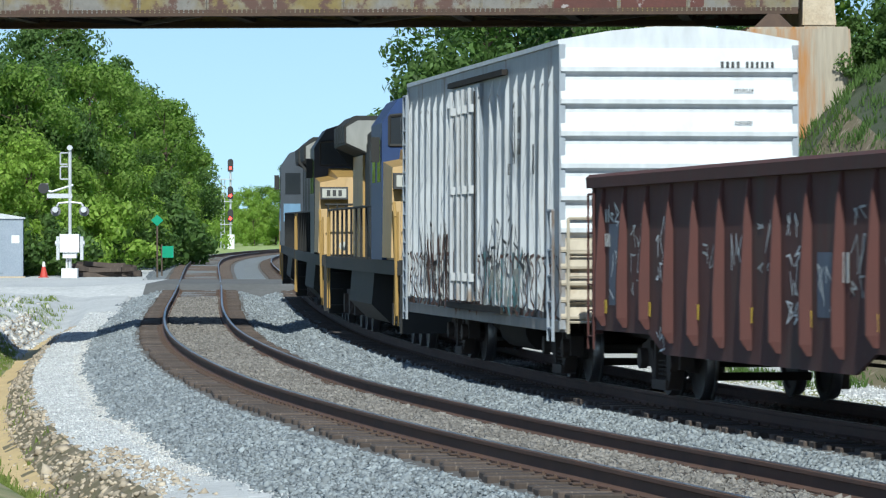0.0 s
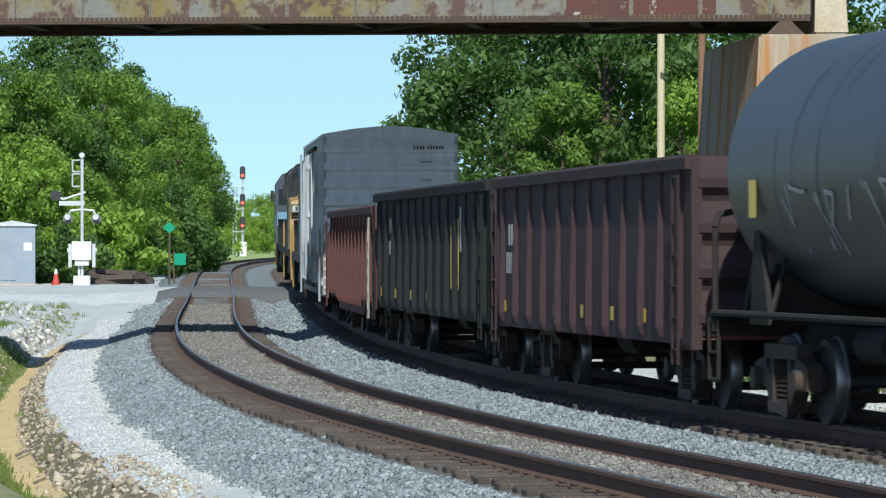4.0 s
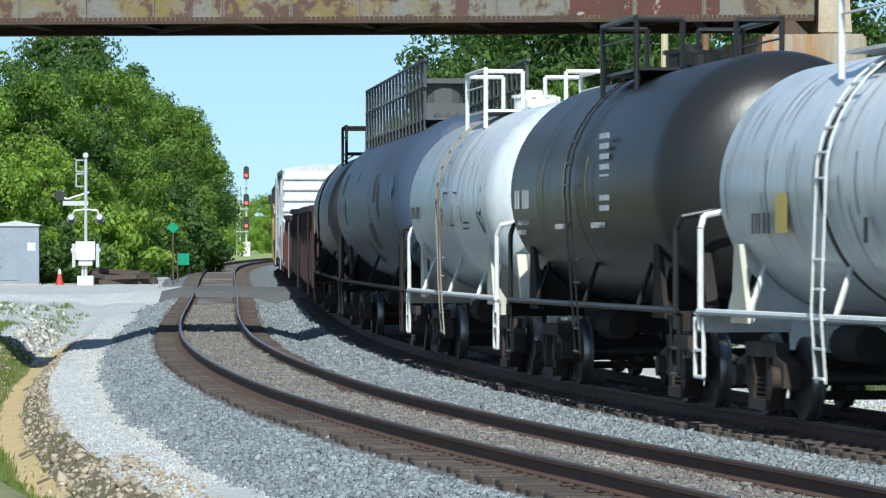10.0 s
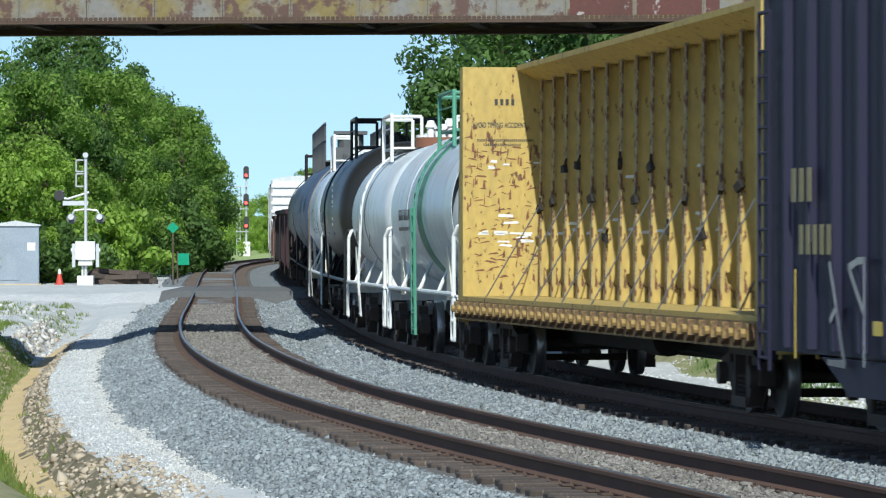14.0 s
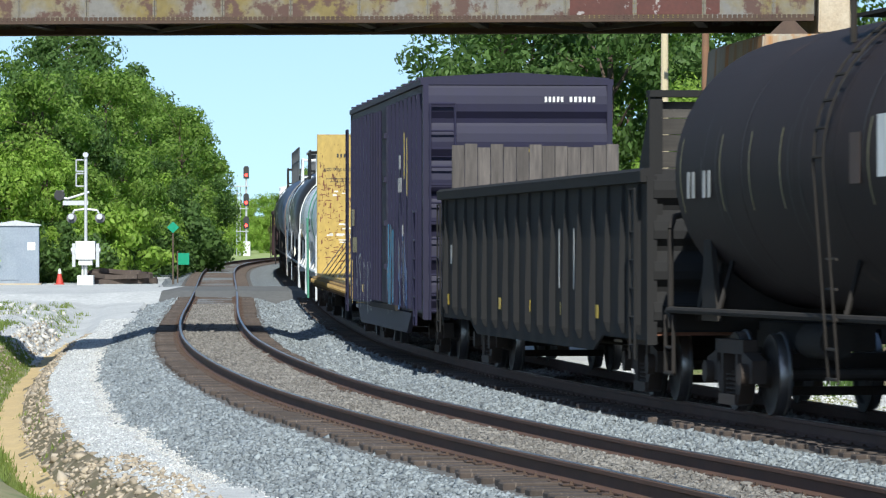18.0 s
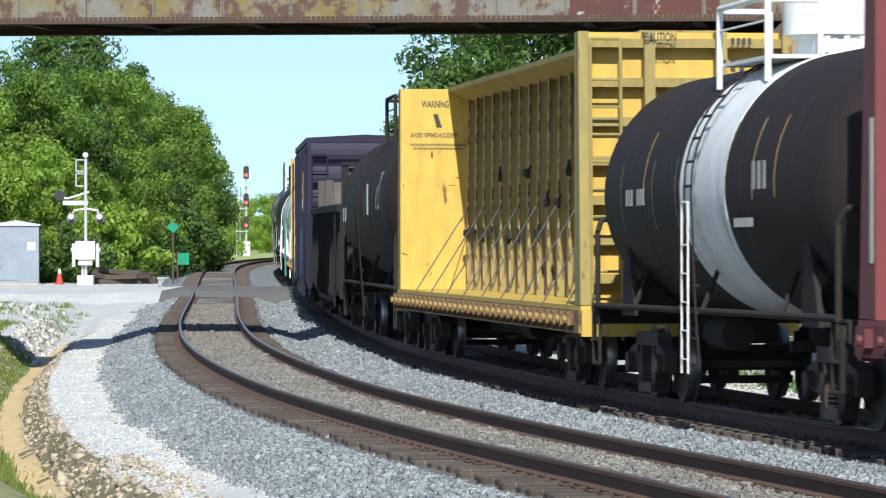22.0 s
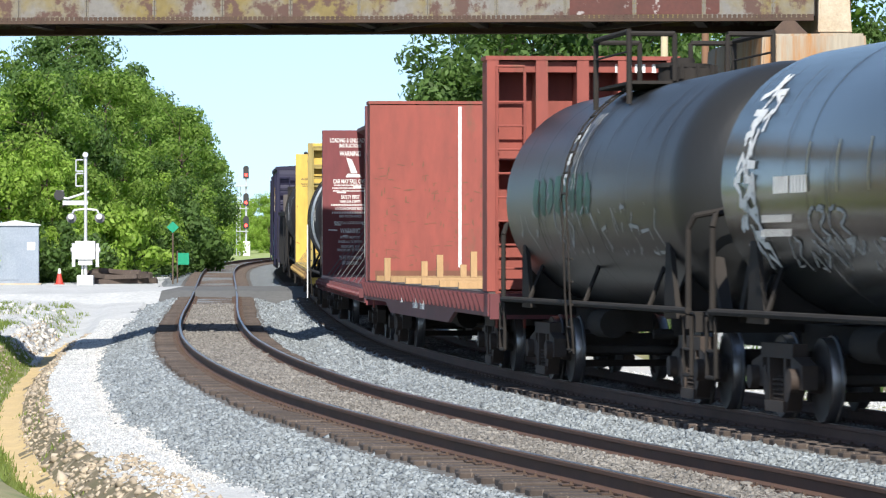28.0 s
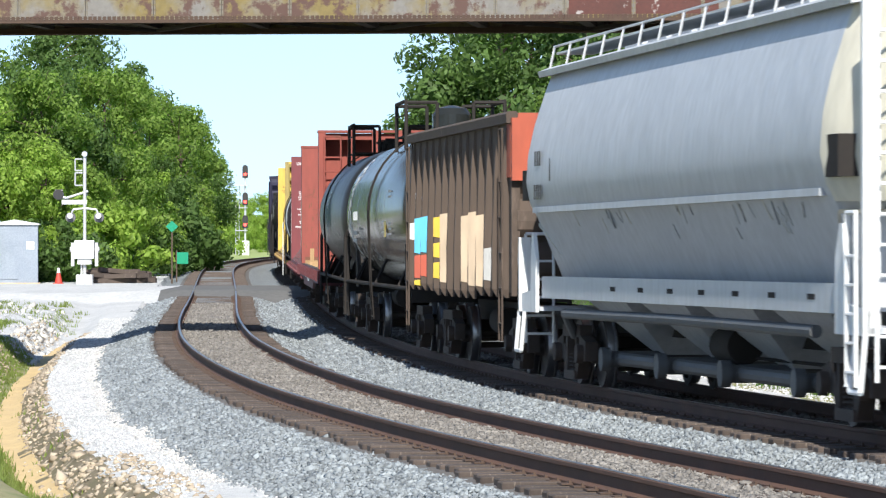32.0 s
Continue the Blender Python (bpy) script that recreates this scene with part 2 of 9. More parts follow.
def on_line(s, o=0.0, z=0.0):
    """Place s metres along, o to the left of the first track's middle, z over its rail heads."""
    h = np.interp(s, LINE_S, HEAD)
    return Vector((float(np.interp(s, LINE_S, LINE_X) - np.sin(h) * o), float(np.interp(s, LINE_S, LINE_Y) + np.cos(h) * o), float(level(s) + z)))


def heading(s):
    return float(np.interp(s, LINE_S, HEAD))


def line_pose(s, o, z):
    p = on_line(s, o, z)
    return pose(p.x, p.y, p.z, 0, 0, math.degrees(heading(s)))


TIMES = np.linspace(0, 32, 321)
SPEED = np.interp(TIMES, (0, 6, 12, 18, 25, 32), (11.99, 11.92, 11.91, 11.78, 11.79, 12.04))
RUN = np.concatenate([[0], np.cumsum((SPEED[1:] + SPEED[:-1]) / 2 * 0.1)])


def run(t):
    return float(np.interp(t, TIMES, RUN))


# ---- ground: one sheet, shaped along the line ----
def section(o, s):
    """Height of the ground at offset o from the first track (rail heads are 0)."""
    gap = far(s) + 4.495
    if o < -1.5:
        o -= gap * min(1.0, (-o - 1.5) / 1.5)
    w = 0.06 * noise.noise((s * 0.23, o * 0.5, 3.1))
    left = np.interp(o, (1.25, 1.38, 1.5, 2.6, 3.3, 3.6, 4.0, 4.55, 5.0, 6.0, 9, 14), (-0.23, -0.27, -0.24, -0.56, -0.62, -0.72, -1.08, -1.1, -0.55, -0.3, -0.25, -0.1))
    right = np.interp(-o, (1.25, 1.38, 1.5, 2.25, 3.0, 3.13, 3.25, 5.75, 6.1, 7.4, 9.5, 14), (-0.23, -0.27, -0.24, -0.42, -0.24, -0.27, -0.23, -0.23, -0.24, -0.65, -0.75, -0.4))
    z = float(left if o > 0 else right)
    if abs(o) < 0.75 or abs(o + 4.495) < 0.75:
        z = -0.18 + 0.35 * w
    if o > 2.6:
        z += w * min(1, (o - 2.4)) * 1.6 * (1 if s < 150 else 0.3)
    if abs(o + 2.2) < 0.9:
        z += 0.5 * w
    # towards the road the ground comes up to rail level
    up = min(max((s - 118) / 30.0, 0.0), 1.0)
    if o > 2.4:
        z = z * (1 - up) + (-0.33) * up
    elif o < -7.0:
        z = z * (1 - up) + (-0.3) * up
    if o < -9.5:   # bank on the inside of the curve
        hill = np.interp(-o - np.interp(s, (50, 78), (3.5, 0)), (9.5, 11.2, 13.0, 14.5, 17, 24, 60, 200), (0, 1.4, 4.3, 5.9, 6.8, 7.2, 7.2, 7.2)) * np.interp(s, (-60, 70, 97, 125, 160), (1, 1, 1, 0.45, 0.0))
        z += float(hill) + 0.25 * noise.noise((s * 0.15, o * 0.2, 0.0))
    return z


def toe(s):
    """Where the ballast's foot meets the path."""
    return float(np.interp(s, (40, 75), (2.58, 2.42))) + 0.2 * noise.noise((s * 0.11, 0, 0)) + 0.12 * noise.noise((s * 0.4, 5, 0)) + 0.05 * noise.noise((s * 1.7, 2, 0))


def build_ground():
    offs = [-900, -500, -250, -120, -60, -40, -30, -24, -20, -17, -15, -13.5, -12, -11, -10.2, -9.5, -8.6, -7.9, -7.4, -6.9, -6.4, -6.0, -5.7, -5.25, -5.2, -4.9, -4.5, -4.1, -3.8, -3.74, -3.25,
            -3.0, -2.7, -2.4, -2.1, -1.8, -1.5, -1.25, -0.76, -0.7, -0.35, 0, 0.35, 0.7, 0.76, 1.25, 1.5, 1.8, 2.1] + [2.3 + 0.09 * i for i in range(18)] + [3.92, 4.1, 4.35, 4.6, 4.8, 5.0,
            5.3, 5.7, 6.2, 7, 8, 9.5, 12, 16, 22, 35, 60, 120, 250, 500, 900]
    ss = list(np.arange(-60, 30, 6.0)) + list(np.arange(30, 150, 0.5)) + list(np.arange(150, 300, 6.0)) + [320, 350, 400, 500, 620]
    ss = [-480, -300, -180, -110] + ss
    verts, faces, mats = [], [], []
    for s in ss:
        for o in offs:
            # the far rims are pulled straight so that the sheet does not fold
            if abs(o) > 130:
                k = abs(o) / 130.0
                p = on_line(s, math.copysign(130, o), 0)
                d = p - Vector((0, 120, 0))
                p = Vector((0, 120, 0)) + d * k
                verts.append((p.x, p.y, -0.3 + (5.7 if (o < 0 and s < 110) else 0)))
            else:
                p = on_line(s, o, 0)
                verts.append((p.x, p.y, level(s) + section(o, s)))
    k = len(offs)
    for i in range(len(ss) - 1):
        for j in range(k - 1):
            faces.append((i * k + j, i * k + j + 1, (i + 1) * k + j + 1, (i + 1) * k + j))
            mid = (offs[j] + offs[j + 1]) / 2
            s = ss[i] + 0.5
            edge = toe(s)
            clay_from = 3.95 + 0.14 * noise.noise((s * 0.3, 9, 0)) + 0.1 * noise.noise((s * 1.4, 3, 0))
            if s > 118:
                clay_from = 30
            fo = mid - far(s)
            if 0.72 < abs(mid) < 1.4 or abs(fo) < 1.5:
                mats.append(4)
            elif -7.4 < mid < edge:
                mats.append(0)
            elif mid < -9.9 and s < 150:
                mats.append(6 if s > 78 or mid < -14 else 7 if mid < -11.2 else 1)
            elif s > 190 and 4.5 < mid < 60:
                mats.append(5)
            elif clay_from - 0.45 < mid < clay_from and s < 90:
                mats.append(7)
            elif edge <= mid < clay_from and mid < (26 if s < 190 else 5) or (-9.6 < mid < 0 and s < 190):
                mats.append(1)
            elif clay_from <= mid < 4.42:
                mats.append(2)
            elif 98 < s <= 118 and mid < 9:
                mats.append(1)
            else:
                mats.append(3)
    g = raw("ground", verts, faces, M["ballast"])
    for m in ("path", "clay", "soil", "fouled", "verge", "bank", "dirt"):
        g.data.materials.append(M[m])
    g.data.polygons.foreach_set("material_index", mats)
    g.data.shade_smooth()
    tagged(g, "ballast, pale gravel path and clay ditch beside the tracks", "ground", kind="structure")


def sweep(name, outline, s0, s1, o, mat, parent, step=1.5, label=""):
    """Runs a closed (offset, height) outline along the line."""
    verts, faces = [], []
    ss = np.arange(s0, s1 + step * 0.5, step)
    k = len(outline)
    for s in ss:
        for a, z in outline:
            p = on_line(s, o(s) + a, z)
            verts.append(tuple(p))
    for i in range(len(ss) - 1):
        for j in range(k):
            n2 = (j + 1) % k
            faces.append((i * k + j, i * k + n2, (i + 1) * k + n2, (i + 1) * k + j))
    ob = raw(name, verts, faces, mat, parent)
    if label:
        tagged(ob, label)
    return ob


RAIL_OUT = [(-0.07, -0.172), (0.07, -0.172), (0.07, -0.158), (0.012, -0.135), (0.01, -0.048), (0.036, -0.038), (0.036, -0.006), (0.026, 0.0),
            (-0.026, 0.0), (-0.036, -0.006), (-0.036, -0.038), (-0.01, -0.048), (-0.012, -0.135), (-0.07, -0.158)]


def build_track(o, label):
    tr = tagged(new("railway_track"), label, "track", kind="structure")
    for side in (GAUGE, -GAUGE):
        r = sweep("rail", RAIL_OUT, -230, 430, lambda s, d=side: o(s) + d, M["rail"], tr, label="rusty steel rail with a worn bright head")
        sweep("running_surface", [(-0.024, 0.0015), (0.024, 0.0015), (0.024, 0.004), (-0.024, 0.004)], -230, 430, lambda s, d=side: o(s) + d, M["railtop"], r)
    bm = bmesh.new()
    box(bm, -0.115, 0.115, -1.3, 1.3, -0.36, -0.174)
    bmesh.ops.bevel(bm, geom=[e for e in bm.edges], offset=0.012, segments=1, affect="EDGES")
    first = part("sleeper", bm, M["tie"], tr)
    rnd = random.Random(4 if o is near else 5)
    laid = 0
    rest_v, rest_f = [], []
    s = 12.0
    while s < 330:
        m = line_pose(s + rnd.uniform(-0.02, 0.02), o(s) + rnd.uniform(-0.05, 0.05), rnd.uniform(-0.012, 0.006)) @ pose(0, 0, 0, 0, 0, rnd.uniform(-0.7, 0.7))
        if laid < 300:
            if laid == 0:
                first.matrix_basis = m
            else:
                again(first, m)
            laid += 1
        else:
            k = len(rest_v)
            for v in first.data.vertices:
                rest_v.append(tuple(m @ v.co))
            for f in first.data.polygons:
                rest_f.append([k + i for i in f.vertices])
        s += 0.51
    tagged(raw("far_sleepers", rest_v, rest_f, M["tie"], tr), kind="stuff")
    # tie plates and spikes, joined
    bm = bmesh.new()
    s = 12.0
    pv, pf = [], []
    while s < 150:
        for side in (GAUGE, -GAUGE):
            m = line_pose(s, o(s) + side, 0)
            for x0, x1, y0, y1, z0, z1 in ((-0.09, 0.09, -0.17, 0.17, -0.178, -0.166), (-0.06, -0.035, 0.075, 0.1, -0.17, -0.142), (0.035, 0.06, -0.1, -0.075, -0.17, -0.142)):
                k = len(pv)
                for x in (x0, x1):
                    for y in (y0, y1):
                        for z in (z0, z1):
                            pv.append(tuple(m @ Vector((x, y, z))))
                for f in ((0, 1, 3, 2), (4, 6, 7, 5), (0, 4, 5, 1), (2, 3, 7, 6), (1, 5, 7, 3)):
                    pf.append([k + i for i in f])
        s += 0.51
    bm.free()
    tagged(raw("tie_plates", pv, pf, M["plate"], tr), kind="stuff")


# ---- bridge ----
BR_Y, BR_H, BR_W, BR_D = 100.5, 6.617, 5.9, 1.9
BR_TURN = 5.5     # degrees by which its run turns away on one side


BRIDGE_M = pose(1.96, BR_Y, BR_H, 0, 0, -BR_TURN) @ Matrix.Scale(0.9805, 4)


def build_bridge():
    br = tagged(new("girder_bridge"), "rusty riveted plate girder bridge with peeling grey and yellow paint", "bridge")
    br.matrix_basis = BRIDGE_M
    X0, X1 = -26.0, 6.3
    for y in (0.0, BR_W):
        bm = bmesh.new()
        box(bm, X0, X1, y - 0.012, y + 0.012, 0.03, BR_D - 0.03)
        g = part("girder", bm, M["girder"], br, "riveted plate girder with peeling paint")
        for z in (0.0, BR_D - 0.04):
            bm = bmesh.new()
            box(bm, X0, X1, y - 0.2, y + 0.2, z, z + 0.04)
            box(bm, X0, X1, y - 0.13, y - 0.0125, z + (0.04 if z == 0 else -0.11), z + (0.15 if z == 0 else 0.0))
            part("flange", bm, M["plate"] if z == 0 else M["girder"], g)
        if y == 0.0:
            bm = bmesh.new()
            box(bm, 0.85, 4.2, -0.018, -0.0125, 0.16, BR_D - 0.16)
            part("repainted_plate", bm, M["girder_red"], g, "dark red repainted web plate")
    # stiffeners with rivet rows
    x = X0 + 0.4
    bm = bmesh.new()
    box(bm, -0.045, 0.045, -0.026, -0.0125, 0.045, BR_D - 0.05)
    box(bm, -0.006, 0.006, -0.11, -0.026, 0.045, BR_D - 0.05)
    stiff = part("stiffener", bm, M["girder"], br)
    stiff.matrix_basis = pose(x, 0, 0)
    while x < X1 - 0.5:
        x += 1.55
        again(stiff, pose(x, 0, 0))
    bm = bmesh.new()
    for i in range(int((X1 - X0) / 0.11)):
        for z in (0.075, 0.12, BR_D - 0.12):
            box(bm, X0 + i * 0.11, X0 + i * 0.11 + 0.03, -0.145, -0.13, z, z + 0.03)
    x = X0 + 0.4
    while x < X1:
        for i in range(14):
            for dx in (-0.03, 0.03):
                box(bm, x + dx - 0.012, x + dx + 0.012, -0.036, -0.026, 0.17 + i * 0.115, 0.194 + i * 0.115)
        x += 1.55
    tagged(part("rivets", bm, M["girder"], br), kind="stuff")
    # floor beams, stringers and deck
    bm = bmesh.new()
    box(bm, -0.12, 0.12, 0.02, BR_W - 0.02, 0.12, 0.75)
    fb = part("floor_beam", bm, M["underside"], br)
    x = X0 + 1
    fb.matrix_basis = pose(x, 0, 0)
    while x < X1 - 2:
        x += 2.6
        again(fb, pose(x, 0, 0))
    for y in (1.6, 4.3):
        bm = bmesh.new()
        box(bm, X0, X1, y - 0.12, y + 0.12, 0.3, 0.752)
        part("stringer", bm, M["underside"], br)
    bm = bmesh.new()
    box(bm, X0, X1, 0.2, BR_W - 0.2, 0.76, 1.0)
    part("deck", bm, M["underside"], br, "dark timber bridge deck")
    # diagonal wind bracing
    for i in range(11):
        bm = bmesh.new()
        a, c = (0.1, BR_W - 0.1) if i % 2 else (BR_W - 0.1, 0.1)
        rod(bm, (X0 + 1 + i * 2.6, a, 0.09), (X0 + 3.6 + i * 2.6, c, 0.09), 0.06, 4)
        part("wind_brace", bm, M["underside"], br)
    # bearing shoes on the abutment
    for y in (0.0, BR_W):
        bm = bmesh.new()
        hexa(bm, [(5.3, y - 0.3, -0.32), (6.2, y - 0.3, -0.32), (6.2, y + 0.3, -0.32), (5.3, y + 0.3, -0.32)],
             [(5.62, y - 0.2, -0.002), (5.88, y - 0.2, -0.002), (5.88, y + 0.2, -0.002), (5.62, y + 0.2, -0.002)])
        part("bearing_shoe", bm, M["plate"], br, "rusty bearing shoe")
    # abutment
    ab = tagged(new("bridge_abutment"), "rust-stained concrete bridge abutment on the bank", "abutment")
    ab.matrix_basis = BRIDGE_M
    bm = bmesh.new()
    lo, hi = -8.5, -0.3
    hexa(bm, [(4.75, -0.75, lo), (8.1, -0.75, lo), (7.3, 8.6, lo), (3.1, 8.6, lo)], [(5.18, -0.4, hi), (7.45, -0.4, hi), (6.6, 8.4, hi), (3.62, 8.4, hi)])
    bmesh.ops.bevel(bm, geom=[e for e in bm.edges], offset=0.05, segments=2, affect="EDGES")
    part("pier_wall", bm, M["concrete"], ab, "battered concrete face with rust runs")
    bm = bmesh.new()
    hexa(bm, [(6.4, -0.3, hi + 0.004), (7.15, -0.3, hi + 0.004), (7.0, 7, hi + 0.004), (5.7, 7, hi + 0.004)], [(6.45, -0.25, 2.3), (6.95, -0.25, 2.3), (6.9, 7, 2.3), (5.7, 7, 2.3)])
    bmesh.ops.bevel(bm, geom=[e for e in bm.edges], offset=0.04, segments=2, affect="EDGES")
    part("back_wall", bm, M["capstone"], ab)
    # far abutment out of the span's other end
    ab2 = tagged(new("bridge_abutment"), "concrete bridge abutment in the woods", "abutment")
    ab2.matrix_basis = BRIDGE_M
    bm = bmesh.new()
    hexa(bm, [(-29, -1, -8.5), (-25, -1, -8.5), (-25, 7.5, -8.5), (-29, 7.5, -8.5)], [(-29, -0.8, -0.01), (-24.6, -0.8, -0.01), (-24.6, 7.2, -0.01), (-29, 7.2, -0.01)])
    part("pier_wall", bm, M["concrete"], ab2)


# ---- rolling stock ----
def paint(name, base, second=None, third=None, at=0.6, rough=0.6, tscale=2.0, sharp=0.1, scale=0.7, stretch=(0.5, 0.5, 0.16), bump=0.003, coat=0.0, spec=0.4):
    """Old car paint with runs of grime down the side."""
    return material(name, base, rough, second=second, third=third, third_at=at, third_scale=tscale, sharp=sharp, scale=scale, stretch=stretch,
                    bump=bump, bump_scale=30, coat=coat, spec=spec)


